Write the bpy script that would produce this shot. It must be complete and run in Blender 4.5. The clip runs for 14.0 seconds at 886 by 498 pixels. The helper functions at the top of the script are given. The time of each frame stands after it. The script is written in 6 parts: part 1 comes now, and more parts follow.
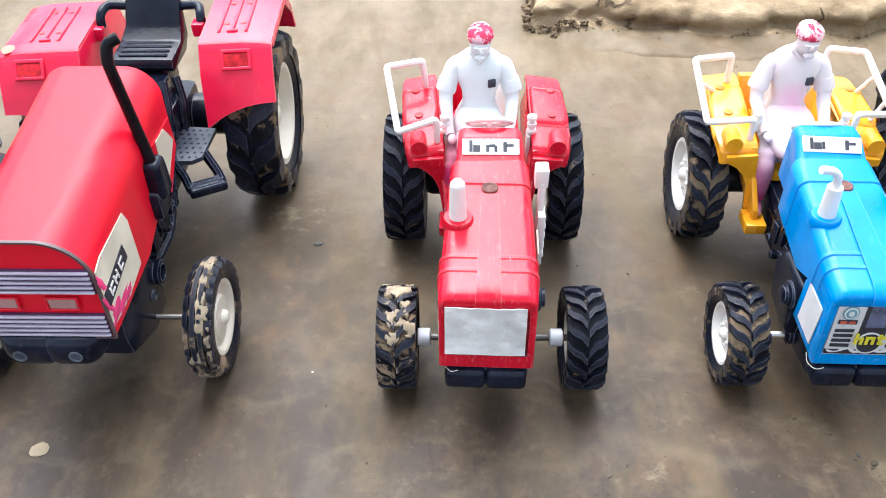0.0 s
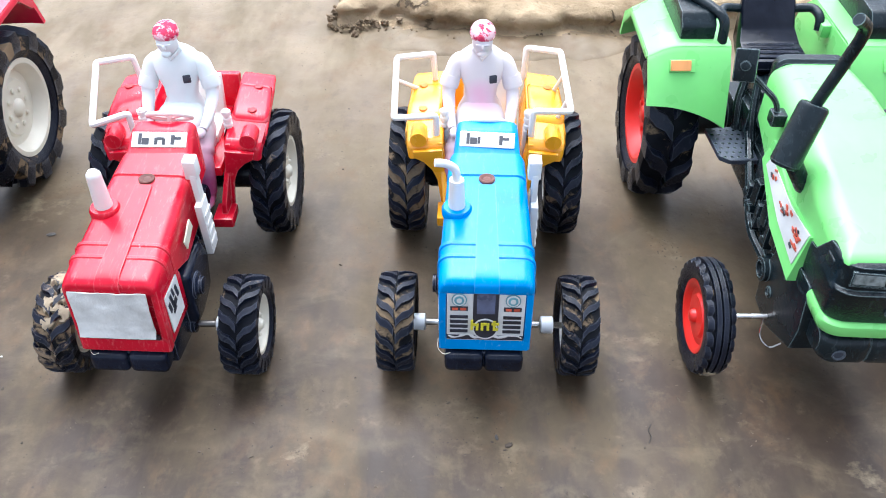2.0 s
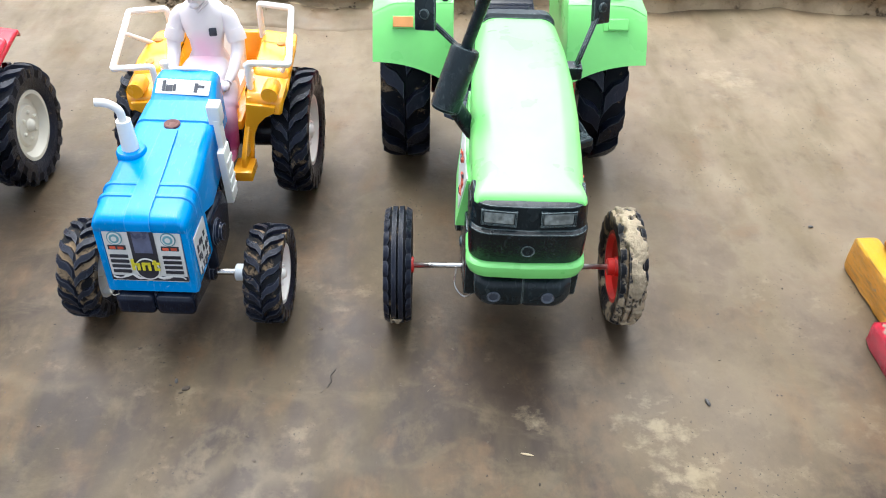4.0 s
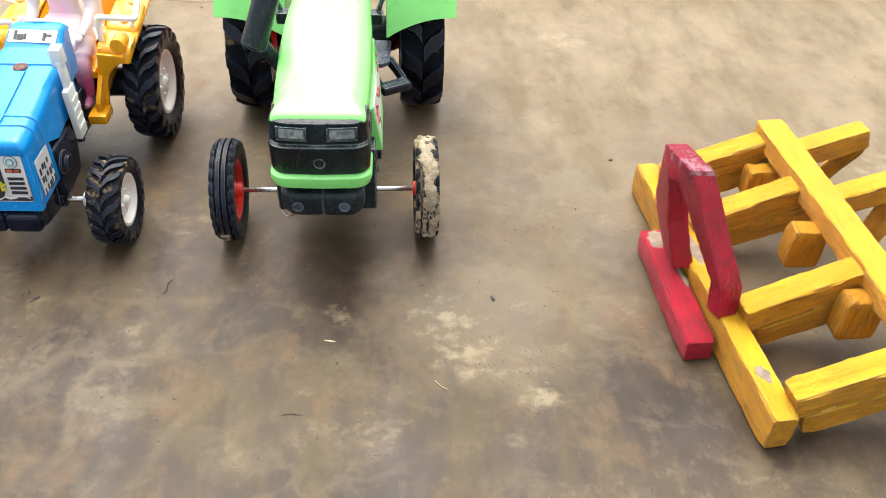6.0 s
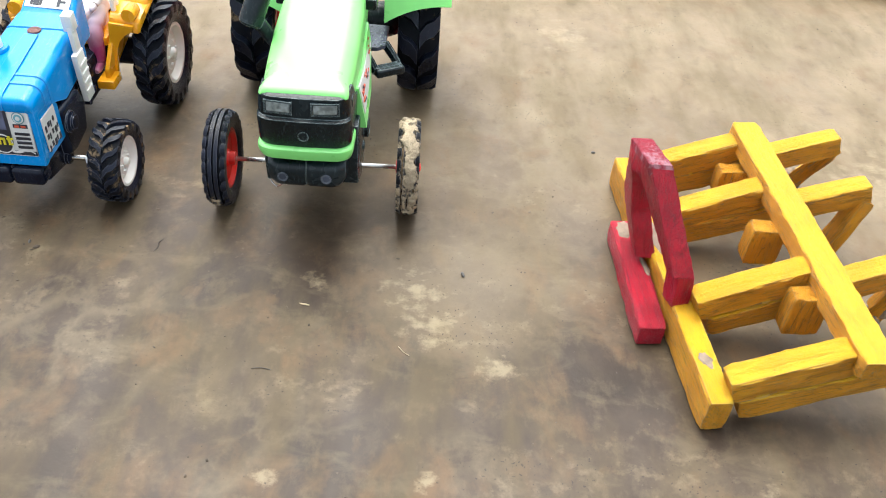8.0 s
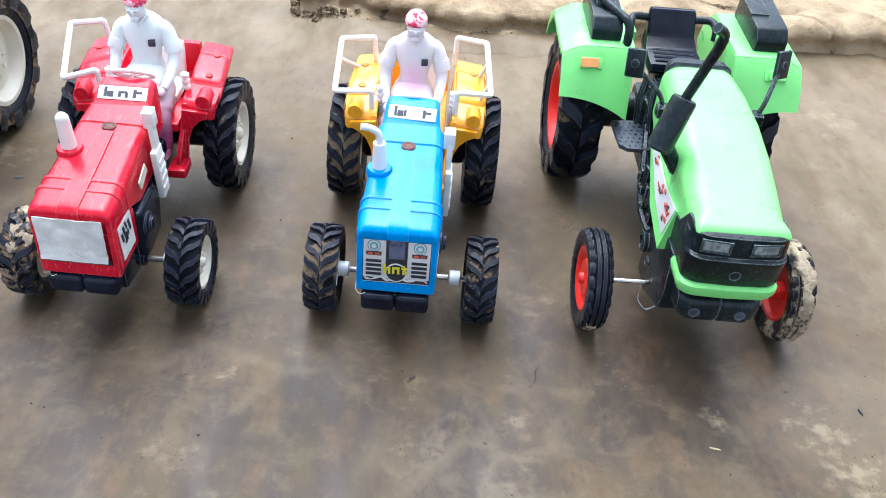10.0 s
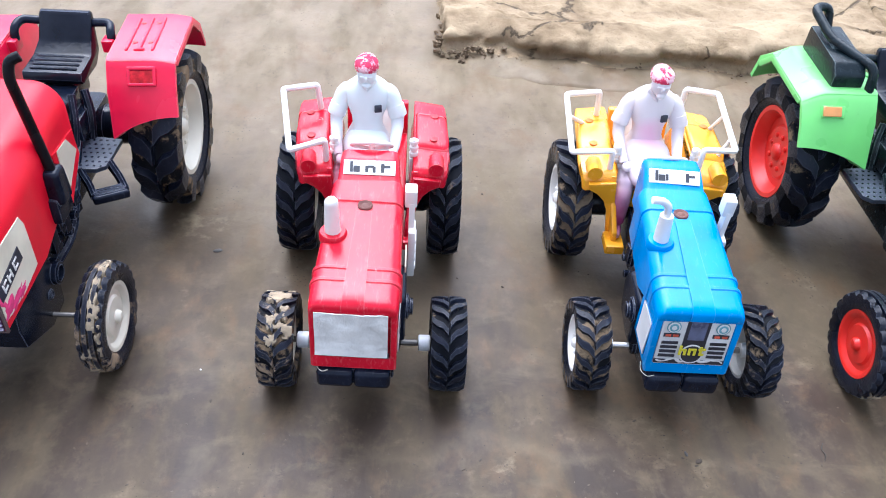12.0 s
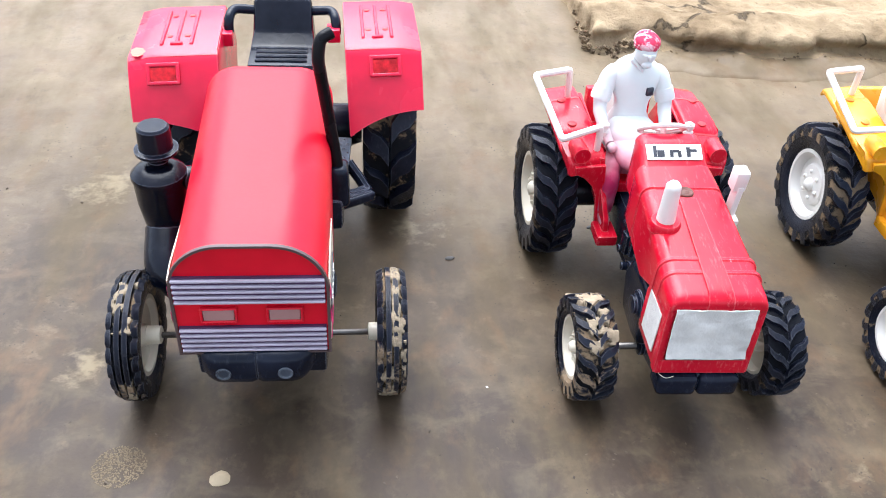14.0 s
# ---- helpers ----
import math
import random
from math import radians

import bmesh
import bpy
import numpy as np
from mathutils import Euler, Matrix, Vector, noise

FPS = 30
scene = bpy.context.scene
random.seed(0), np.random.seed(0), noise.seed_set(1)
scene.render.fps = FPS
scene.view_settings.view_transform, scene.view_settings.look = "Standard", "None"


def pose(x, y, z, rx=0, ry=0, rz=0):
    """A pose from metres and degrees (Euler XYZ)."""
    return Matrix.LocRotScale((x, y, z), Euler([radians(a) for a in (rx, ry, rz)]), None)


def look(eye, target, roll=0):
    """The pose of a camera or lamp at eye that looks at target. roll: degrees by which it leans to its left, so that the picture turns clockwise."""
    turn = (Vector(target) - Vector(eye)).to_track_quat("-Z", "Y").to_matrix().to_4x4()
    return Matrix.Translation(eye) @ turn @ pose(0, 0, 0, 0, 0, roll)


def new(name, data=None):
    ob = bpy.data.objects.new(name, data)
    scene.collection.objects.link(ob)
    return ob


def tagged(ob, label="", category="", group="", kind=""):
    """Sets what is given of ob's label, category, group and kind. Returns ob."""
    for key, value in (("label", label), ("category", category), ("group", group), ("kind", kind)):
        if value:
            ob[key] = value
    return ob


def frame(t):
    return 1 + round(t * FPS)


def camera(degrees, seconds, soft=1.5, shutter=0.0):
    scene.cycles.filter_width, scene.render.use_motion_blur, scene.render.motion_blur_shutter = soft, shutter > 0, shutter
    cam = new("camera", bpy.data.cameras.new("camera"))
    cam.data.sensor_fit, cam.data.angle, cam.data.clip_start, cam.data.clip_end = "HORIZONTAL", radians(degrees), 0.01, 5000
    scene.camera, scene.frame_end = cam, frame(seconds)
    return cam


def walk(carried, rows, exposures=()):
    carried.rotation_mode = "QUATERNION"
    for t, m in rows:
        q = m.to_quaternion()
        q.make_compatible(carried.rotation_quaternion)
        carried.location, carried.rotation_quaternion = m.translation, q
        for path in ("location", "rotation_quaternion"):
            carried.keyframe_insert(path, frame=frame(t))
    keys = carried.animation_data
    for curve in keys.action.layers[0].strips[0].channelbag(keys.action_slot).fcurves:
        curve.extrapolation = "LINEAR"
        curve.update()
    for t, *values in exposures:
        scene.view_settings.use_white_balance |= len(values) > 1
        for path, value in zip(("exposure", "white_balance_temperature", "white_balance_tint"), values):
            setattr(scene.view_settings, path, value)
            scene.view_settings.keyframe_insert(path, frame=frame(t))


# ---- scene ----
cam = camera(55.5, 14.0, soft=1.0)
METRES, EYE, TILT, LEAN, TURN = 1.15, 0.3255, -41.34, 0.43, 0.0
ROWS = [
    (0.0, 0.0, 0.0, 0.0, 0.0, 0.0, -0.0),
    (0.5, 0.0333, -0.0032, -0.0051, -0.33, -0.06, 0.1),
    (1.0, 0.0655, -0.0063, -0.0073, -0.55, -0.25, 0.17),
    (1.5, 0.1012, -0.0085, -0.0067, -0.52, -0.19, 0.08),
    (2.0, 0.1398, -0.014, -0.0045, -0.39, 0.08, -0.33),
    (2.5, 0.1674, -0.0171, -0.0137, -0.26, 0.5, -1.13),
    (3.0, 0.1991, -0.0188, -0.0138, -0.18, 0.62, -1.51),
    (3.5, 0.231, -0.0183, -0.0197, -0.46, 0.62, -1.44),
    (4.0, 0.2661, -0.0182, -0.0283, -1.36, 0.48, -0.85),
    (6.5, 0.3539, -0.0956, -0.0736, -4.14, 0.63, 0.56),
    (7.0, 0.3831, -0.1135, -0.0749, -3.03, 0.42, -0.96),
    (7.5, 0.3965, -0.1201, -0.077, -2.35, 0.06, -2.16),
    (8.0, 0.3546, -0.1001, -0.0739, -2.5, -0.06, -3.11),
    (8.5, 0.2954, -0.0841, -0.0626, -2.57, 0.19, -3.87),
    (9.0, 0.244, -0.0765, -0.0501, -2.59, 0.48, -4.1),
    (11.5, 0.0643, -0.0498, 0.0021, -2.99, 0.05, -2.52),
    (12.0, 0.0317, -0.0353, 0.0021, -3.4, 0.64, -1.75),
    (12.5, -0.0007, -0.0197, 0.0046, -3.75, 1.08, -1.0),
    (13.0, -0.037, -0.006, -0.0, -4.37, 1.55, -0.32),
    (13.5, -0.081, 0.008, -0.0062, -5.22, 1.97, 0.31),
    (14.0, -0.1152, 0.0175, -0.0109, -6.56, 2.48, 0.98),
]
walk(cam, [(t, pose(0, 0, EYE, TILT, LEAN, TURN) @ pose(METRES * x, METRES * y, METRES * z, 90 + pitch, roll, yaw)) for t, x, y, z, yaw, pitch, roll in ROWS],
     exposures=[(0.0, 1.40, 5950, 9), (1.5, 1.38, 5780, 10), (3.0, 1.25, 5600, 8), (4.0, 1.25, 6000, 7), (6.5, 1.36, 6650, 8), (8.0, 1.36, 6350, 6), (9.0, 1.34, 5950, 6), (11.5, 1.12, 5450, 13), (12.0, 1.24, 5480, 13), (12.5, 1.22, 5580, 12), (14.0, 1.33, 5850, 10)])

# ---- world, sun ----
world = bpy.data.worlds.new("sky")
scene.world = world
world.use_nodes = True
wn = world.node_tree.nodes
sky = wn.new("ShaderNodeTexSky")
sky.sky_type, sky.sun_disc = "NISHITA", False
SUN_ELEVATION, SUN_AZIMUTH = 66.0, -15.0
sky.sun_elevation, sky.sun_rotation = radians(SUN_ELEVATION), radians(SUN_AZIMUTH)
sky.air_density, sky.dust_density, sky.ozone_density = 1.0, 4.0, 1.0
wn["Background"].inputs[1].default_value = 0.17
haze = wn.new("ShaderNodeHueSaturation")
haze.inputs["Saturation"].default_value = 0.35
world.node_tree.links.new(sky.outputs[0], haze.inputs["Color"])
world.node_tree.links.new(haze.outputs[0], wn["Background"].inputs[0])
sun = new("sun", bpy.data.lights.new("sun", "SUN"))
sun.data.energy, sun.data.angle, sun.data.color = 1.5, radians(65), (1.0, 0.98, 0.95)
sa, se = radians(SUN_AZIMUTH), radians(SUN_ELEVATION)
sun.matrix_world = look((math.sin(sa) * math.cos(se) * 5, math.cos(sa) * math.cos(se) * 5, math.sin(se) * 5), (0, 0, 0))


# ---- materials ----
def nodes_of(name):
    m = bpy.data.materials.new(name)
    m.use_nodes = True
    t = m.node_tree
    return m, t.nodes, t.links, t.nodes["Principled BSDF"]


def noise_node(n, l, vec, scale, detail=4.0, rough=0.55, distort=0.0):
    k = n.new("ShaderNodeTexNoise")
    k.inputs["Scale"].default_value, k.inputs["Detail"].default_value = scale, detail
    k.inputs["Roughness"].default_value, k.inputs["Distortion"].default_value = rough, distort
    l.new(vec, k.inputs["Vector"])
    return k.outputs["Fac"]


def ramp(n, l, fac, stops):
    k = n.new("ShaderNodeValToRGB")
    e = k.color_ramp.elements
    while len(e) < len(stops):
        e.new(0.5)
    for el, (p, c) in zip(e, stops):
        el.position, el.color = p, (*c, 1) if len(c) == 3 else c
    l.new(fac, k.inputs[0])
    return k.outputs[0]


def blend(n, l, fac, a, b, mode="MIX"):
    k = n.new("ShaderNodeMix")
    k.data_type, k.blend_type = "RGBA", mode
    for sock, v in ((k.inputs[0], fac), (k.inputs[6], a), (k.inputs[7], b)):
        if isinstance(v, (int, float)):
            sock.default_value = v
        elif isinstance(v, tuple):
            sock.default_value = (*v, 1)
        else:
            l.new(v, sock)
    return k.outputs[2]


def arith(n, l, op, a, b=0.0, clamp=False):
    k = n.new("ShaderNodeMath")
    k.operation, k.use_clamp = op, clamp
    for sock, v in ((k.inputs[0], a), (k.inputs[1], b)):
        if isinstance(v, (int, float)):
            sock.default_value = v
        else:
            l.new(v, sock)
    return k.outputs[0]


def bump(n, l, height, strength, dist, b, prev=None):
    k = n.new("ShaderNodeBump")
    k.inputs["Strength"].default_value, k.inputs["Distance"].default_value = strength, dist
    l.new(height, k.inputs["Height"])
    if prev is not None:
        l.new(prev, k.inputs["Normal"])
    l.new(k.outputs[0], b.inputs["Normal"])
    return k.outputs[0]


def local_coords(n, l, shuffle=True):
    tc = n.new("ShaderNodeTexCoord").outputs["Object"]
    if not shuffle:
        return tc
    info = n.new("ShaderNodeObjectInfo").outputs["Random"]
    k = n.new("ShaderNodeVectorMath")
    k.operation = "ADD"
    l.new(tc, k.inputs[0])
    l.new(arith(n, l, "MULTIPLY", info, 3.7), k.inputs[1])
    return k.outputs[0]


def edge_mask(n, l, v, reach, scale=200.0):
    """Where corners and ridges are rubbed, also used to paint in edge glints: the rounded normal turns away from the
    true one, broken up by noise.
    """
    k = n.new("ShaderNodeBevel")
    k.samples = 4
    k.inputs["Radius"].default_value = reach
    g = n.new("ShaderNodeNewGeometry")
    d = n.new("ShaderNodeVectorMath")
    d.operation = "DOT_PRODUCT"
    l.new(k.outputs[0], d.inputs[0])
    l.new(g.outputs["Normal"], d.inputs[1])
    turned = arith(n, l, "SUBTRACT", 1.0, d.outputs["Value"], True)
    broken = noise_node(n, l, v, scale, 5, 0.7)
    return ramp(n, l, arith(n, l, "MULTIPLY", turned, arith(n, l, "MULTIPLY", broken, broken)), [(0.006, (0, 0, 0)), (0.035, (1, 1, 1))])


def surface(name, base, rough=0.35, metal=0.0, vary=0.12, fine=600.0, coarse=45.0, relief=0.15, depth=0.0006,
            dirt=None, dirt_at=0.62, dirt_scale=120.0, coat=0.0, spec=0.5, see=0.0, under=0.0, patches=0.0, edge=None, edge_mix=0.7, reach=0.0009, scuff_glint=0.0):
    """Moulded or painted surface: tone varies at two scales, fine relief, optional dirt in patches."""
    m, n, l, b = nodes_of(name)
    v = local_coords(n, l)
    c = noise_node(n, l, v, coarse, 3)
    f = noise_node(n, l, v, fine, 5, 0.65)
    dark = tuple(x * (1 - vary * 1.6) for x in base)
    light = tuple(min(1, x * (1 + vary) + vary * 0.03) for x in base)
    col = ramp(n, l, c, [(0.3, dark), (0.7, light)])
    col = blend(n, l, arith(n, l, "MULTIPLY", f, vary), col, dark)
    r = arith(n, l, "ADD", arith(n, l, "MULTIPLY", c, 0.25), rough - 0.125)
    if dirt:
        d = noise_node(n, l, v, dirt_scale, 6, 0.7, 0.4)
        if patches:
            d = arith(n, l, "ADD", arith(n, l, "MULTIPLY", d, 0.5), arith(n, l, "MULTIPLY", noise_node(n, l, v, patches, 2), 0.5))
        mask = ramp(n, l, d, [(dirt_at, (0, 0, 0)), (min(0.99, dirt_at + 0.05), (1, 1, 1))])
        grit = ramp(n, l, f, [(0.3, tuple(x * 0.7 for x in dirt)), (0.7, dirt)])
        col = blend(n, l, mask, col, grit)
        r = arith(n, l, "ADD", r, arith(n, l, "MULTIPLY", mask, 0.5), True)
    # pale edges: rubbed plastic, plus glints painted into the colour
    if edge:
        col = blend(n, l, arith(n, l, "MULTIPLY", edge_mask(n, l, v, reach), edge_mix), col, edge)
    # pale streaky flecks: real scuffs, with small glints painted in among them
    if scuff_glint:
        k = n.new("ShaderNodeMapping")
        k.inputs["Scale"].default_value, k.inputs["Rotation"].default_value = (1, 0.22, 0.5), (0.5, 0.3, 0.7)
        l.new(v, k.inputs[0])
        sc = noise_node(n, l, k.outputs[0], 520, 7, 0.75, 0.3)
        col = blend(n, l, arith(n, l, "MULTIPLY", ramp(n, l, sc, [(0.55, (0, 0, 0)), (0.66, (1, 1, 1))]), scuff_glint), col, edge or (0.4, 0.4, 0.4))
    l.new(col, b.inputs["Base Color"])
    l.new(r, b.inputs["Roughness"])
    b.inputs["Metallic"].default_value = metal
    b.inputs["Coat Weight"].default_value = coat
    b.inputs["Coat Roughness"].default_value = 0.15
    b.inputs["Specular IOR Level"].default_value = spec
    b.inputs["Transmission Weight"].default_value = see
    if under:
        b.inputs["Subsurface Weight"].default_value = under
        b.inputs["Subsurface Radius"].default_value = (0.004, 0.004, 0.004)
        b.inputs["Subsurface Scale"].default_value = 0.5
    bump(n, l, f, relief, depth, b)
    return m


MUD = (0.36, 0.27, 0.17)
RED = surface("bright_red_plastic", (0.70, 0.004, 0.022), 0.34, vary=0.08, dirt=(0.74, 0.18, 0.20), dirt_at=0.72, dirt_scale=70, relief=0.06, spec=0.27, edge=(0.85, 0.16, 0.18), edge_mix=0.15)
WING_RED = surface("pinkish_red_plastic", (0.74, 0.007, 0.050), 0.24, vary=0.10, dirt=(0.82, 0.30, 0.34), dirt_at=0.68, dirt_scale=80, relief=0.10, spec=0.34, coat=0.14, edge=(0.86, 0.30, 0.34), edge_mix=0.2)
# whitish dirt is worn paint, and also paints in the bonnet's smeared highlights
RED_GLOSS = surface("glossy_red_plastic", (0.58, 0.003, 0.022), 0.20, vary=0.10, relief=0.10, spec=0.26, coat=0.16, dirt=(0.78, 0.42, 0.44), dirt_at=0.69, dirt_scale=140, edge=(0.86, 0.40, 0.42), edge_mix=0.22, scuff_glint=0.16)
BLUE = surface("sky_blue_plastic", (0.0, 0.23, 0.62), 0.20, vary=0.10, relief=0.10, coat=0.06, spec=0.28, edge=(0.30, 0.58, 0.86), edge_mix=0.2, scuff_glint=0.10, dirt=(0.22, 0.42, 0.66), dirt_at=0.72, dirt_scale=150)
LIME = surface("lime_green_plastic", (0.225, 0.68, 0.18), 0.30, vary=0.05, relief=0.05, dirt=(0.30, 0.32, 0.12), dirt_at=0.78, dirt_scale=90, coat=0.12, spec=0.4)
ORANGE = surface("amber_yellow_plastic", (0.88, 0.38, 0.01), 0.26, vary=0.08, relief=0.06, coat=0.2)
BLACK = surface("black_plastic", (0.0035, 0.0070, 0.019), 0.15, vary=0.3, relief=0.22, dirt=(0.07, 0.075, 0.09), dirt_at=0.77, dirt_scale=200, spec=0.20, edge=(0.26, 0.28, 0.34), edge_mix=0.45, scuff_glint=0.05)
SEAT = surface("glossy_black_plastic", (0.0028, 0.0050, 0.013), 0.13, vary=0.3, fine=260, relief=0.35, spec=0.24, edge=(0.24, 0.26, 0.32), edge_mix=0.4)
SATIN = surface("satin_black_paint", (0.004, 0.004, 0.006), 0.28, vary=0.2, relief=0.3, spec=0.14, edge=(0.10, 0.10, 0.11), edge_mix=0.3)
TEAL = surface("dark_green_black_plastic", (0.0045, 0.012, 0.016), 0.26, vary=0.3, relief=0.4, dirt=(0.10, 0.11, 0.10), dirt_at=0.75, dirt_scale=200, spec=0.27, edge=(0.26, 0.33, 0.33), edge_mix=0.7, scuff_glint=0.08)
SLATE = surface("grey_blue_plastic", (0.060, 0.072, 0.098), 0.36, vary=0.3, relief=0.3, dirt=MUD, dirt_at=0.74, edge=(0.18, 0.20, 0.22), spec=0.2)
LUG = surface("tyre_rubber", (0.0035, 0.0060, 0.016), 0.30, vary=0.3, relief=0.6, fine=900, dirt=(0.22, 0.165, 0.11), dirt_at=0.61, dirt_scale=190, spec=0.20, patches=40, edge=(0.14, 0.15, 0.17), edge_mix=0.30, scuff_glint=0.13)
LUG_MUDDY = surface("muddy_tyre_rubber", (0.0035, 0.0060, 0.016), 0.30, vary=0.3, relief=0.6, fine=900, dirt=(0.32, 0.235, 0.15), dirt_at=0.55, dirt_scale=150, spec=0.20, patches=34, edge=(0.16, 0.16, 0.17), edge_mix=0.3, scuff_glint=0.12)
GROOVE = surface("dark_tyre_groove", (0.0035, 0.0045, 0.008), 0.5, vary=0.3, relief=0.5, fine=900, dirt=(0.20, 0.145, 0.09), dirt_at=0.57, dirt_scale=150, spec=0.05, patches=34)
GROOVE_MUDDY = surface("mud_packed_tyre_groove", (0.006, 0.007, 0.010), 0.6, vary=0.3, relief=0.7, fine=900, dirt=(0.25, 0.18, 0.11), dirt_at=0.495, dirt_scale=170, spec=0.1, patches=38)
CAKED = surface("mud_caked_tyre_rubber", (0.006, 0.007, 0.011), 0.45, vary=0.3, relief=0.6, fine=900, dirt=(0.38, 0.30, 0.20), dirt_at=0.50, dirt_scale=120, spec=0.13, patches=45, edge=(0.15, 0.14, 0.13))
# upper faces of the lugs, grooves between them
TYRE, TYRE_CLEAN, TYRE_CAKED = [LUG_MUDDY, GROOVE_MUDDY], [LUG, GROOVE], [CAKED, GROOVE_MUDDY]
TYRE_PACKED = [LUG, GROOVE_MUDDY]
WHITE = surface("white_plastic", (0.80, 0.78, 0.73), 0.35, vary=0.06, relief=0.05, dirt=(0.62, 0.52, 0.42), dirt_at=0.74, dirt_scale=140)
CREAM = surface("cream_plastic", (0.72, 0.67, 0.54), 0.35, vary=0.07, relief=0.06, dirt=(0.55, 0.45, 0.3), dirt_at=0.72, dirt_scale=110)
RIM_RED = surface("red_rim_plastic", (0.75, 0.02, 0.012), 0.35, vary=0.08, relief=0.06)
NYLON = surface("milky_nylon", (0.66, 0.70, 0.74), 0.4, vary=0.08)
STEEL = surface("bright_steel", (0.55, 0.54, 0.52), 0.28, 1.0, vary=0.15, relief=0.05)
DULL_STEEL = surface("dull_steel", (0.16, 0.15, 0.14), 0.4, 0.9, vary=0.2)
PAPER = surface("grey_white_paper", (0.70, 0.69, 0.65), 0.75, vary=0.12, coarse=90, relief=0.5, depth=0.001, dirt=(0.42, 0.38, 0.32), dirt_at=0.72, dirt_scale=160)
STICKER = surface("cream_sticker", (0.72, 0.66, 0.50), 0.5, vary=0.12, relief=0.1, dirt=(0.75, 0.12, 0.16), dirt_at=0.66, dirt_scale=75)
STICKER_LIGHT = surface("silver_white_sticker", (0.66, 0.66, 0.64), 0.35, vary=0.12, relief=0.1)
PRINT_RED = surface("red_print", (0.62, 0.10, 0.05), 0.45, vary=0.25)
PRINT_DARK = surface("dark_print", (0.02, 0.022, 0.035), 0.4, vary=0.3)
PRINT_PURPLE = surface("dark_purple_print", (0.075, 0.03, 0.085), 0.4, vary=0.2)
PRINT_YELLOW = surface("yellow_print", (0.70, 0.62, 0.03), 0.45, vary=0.15)
PRINT_CYAN = surface("teal_print", (0.14, 0.33, 0.38), 0.4, vary=0.2)
SILVER = surface("silver_foil", (0.52, 0.47, 0.56), 0.35, 0.1, vary=0.1)
PINK_SPLASH = surface("pink_print", (0.78, 0.05, 0.20), 0.5, vary=0.2)
PRINT_SLATE = surface("slate_blue_print", (0.11, 0.13, 0.22), 0.3, vary=0.3, coarse=120, coat=0.4)
GREY_TRIM = surface("grey_trim", (0.10, 0.066, 0.066), 0.45, vary=0.15)
LENS = surface("clear_lens_plastic", (0.46, 0.25, 0.24), 0.15, vary=0.15, coat=0.5)
LENS_RED = surface("red_lens_plastic", (0.62, 0.006, 0.016), 0.15, vary=0.4, spec=0.3, coarse=260)
WORN_PINK = surface("worn_pink_paint", (0.60, 0.20, 0.13), 0.55, vary=0.15)
LENS_AMBER = surface("amber_lens", (0.75, 0.32, 0.10), 0.3, vary=0.15)
LENS_GREY = surface("grey_lens", (0.26, 0.30, 0.29), 0.2, vary=0.35, coarse=320, coat=0.3)
# darker plastic tones that paint in the shade inside holes
HOLE_RED = surface("red_hole_shade", (0.44, 0.004, 0.014), 0.5)
HOLE_AMBER = surface("amber_hole_shade", (0.66, 0.20, 0.004), 0.5)
RUST = surface("brown_paint_chip", (0.14, 0.05, 0.035), 0.6, vary=0.3)
DRY_MUD = surface("dried_mud", (0.33, 0.265, 0.175), 0.9, vary=0.25, fine=700, coarse=120, relief=0.8, depth=0.001)
PEBBLE = surface("dry_crumbs", (0.085, 0.062, 0.042), 0.9, vary=0.4, relief=0.6)
PALE = surface("pale_shell", (0.40, 0.32, 0.20), 0.7, vary=0.2, relief=0.4)
SEED = surface("dark_seed", (0.05, 0.045, 0.04), 0.6, vary=0.3)
def figure_plastic(name, base, stains):
    """White moulding plastic with soft dye stains: each a place, a radius, a colour."""
    m, n, l, b = nodes_of(name)
    v = local_coords(n, l, False)
    tone = noise_node(n, l, v, 70, 4)
    col = ramp(n, l, tone, [(0.3, tuple(x * 0.93 for x in base)), (0.7, base)])
    for c, r, dye in stains:
        d = n.new("ShaderNodeVectorMath")
        d.operation = "DISTANCE"
        l.new(v, d.inputs[0])
        d.inputs[1].default_value = c
        near = arith(n, l, "SUBTRACT", 1.15, arith(n, l, "DIVIDE", d.outputs["Value"], r), True)
        near = arith(n, l, "MULTIPLY", near, arith(n, l, "ADD", 0.55, tone), True)
        col = blend(n, l, near, col, dye)
    l.new(col, b.inputs["Base Color"])
    b.inputs["Roughness"].default_value = 0.5
    b.inputs["Specular IOR Level"].default_value = 0.3
    bump(n, l, noise_node(n, l, v, 500, 4), 0.05, 0.0004, b)
    return m


FIGURE_WHITE = figure_plastic("figure_white_plastic", (0.74, 0.79, 0.78), [((-0.017, 0.082, 0.058), 0.036, (0.42, 0.012, 0.085)), ((0.017, 0.080, 0.052), 0.032, (0.34, 0.06, 0.17))])
FIGURE_BLUSH = figure_plastic("figure_blush_plastic", (0.75, 0.68, 0.68), [((0, 0.106, 0.0900), 0.0110, (0.78, 0.42, 0.54)), ((-0.019, 0.080, 0.052), 0.027, (0.36, 0.045, 0.16)), ((0.019, 0.080, 0.052), 0.027, (0.36, 0.045, 0.16))])
FIGURE_CLOTH = surface("figure_red_white_headcloth", (0.74, 0.46, 0.50), 0.45, vary=0.10, dirt=(0.62, 0.03, 0.09), dirt_at=0.50, dirt_scale=130)


def stretched_x(n, l, v, sx):
    k = n.new("ShaderNodeMapping")
    k.inputs["Scale"].default_value = (sx, 1, 1)
    l.new(v, k.inputs[0])
    return k.outputs[0]


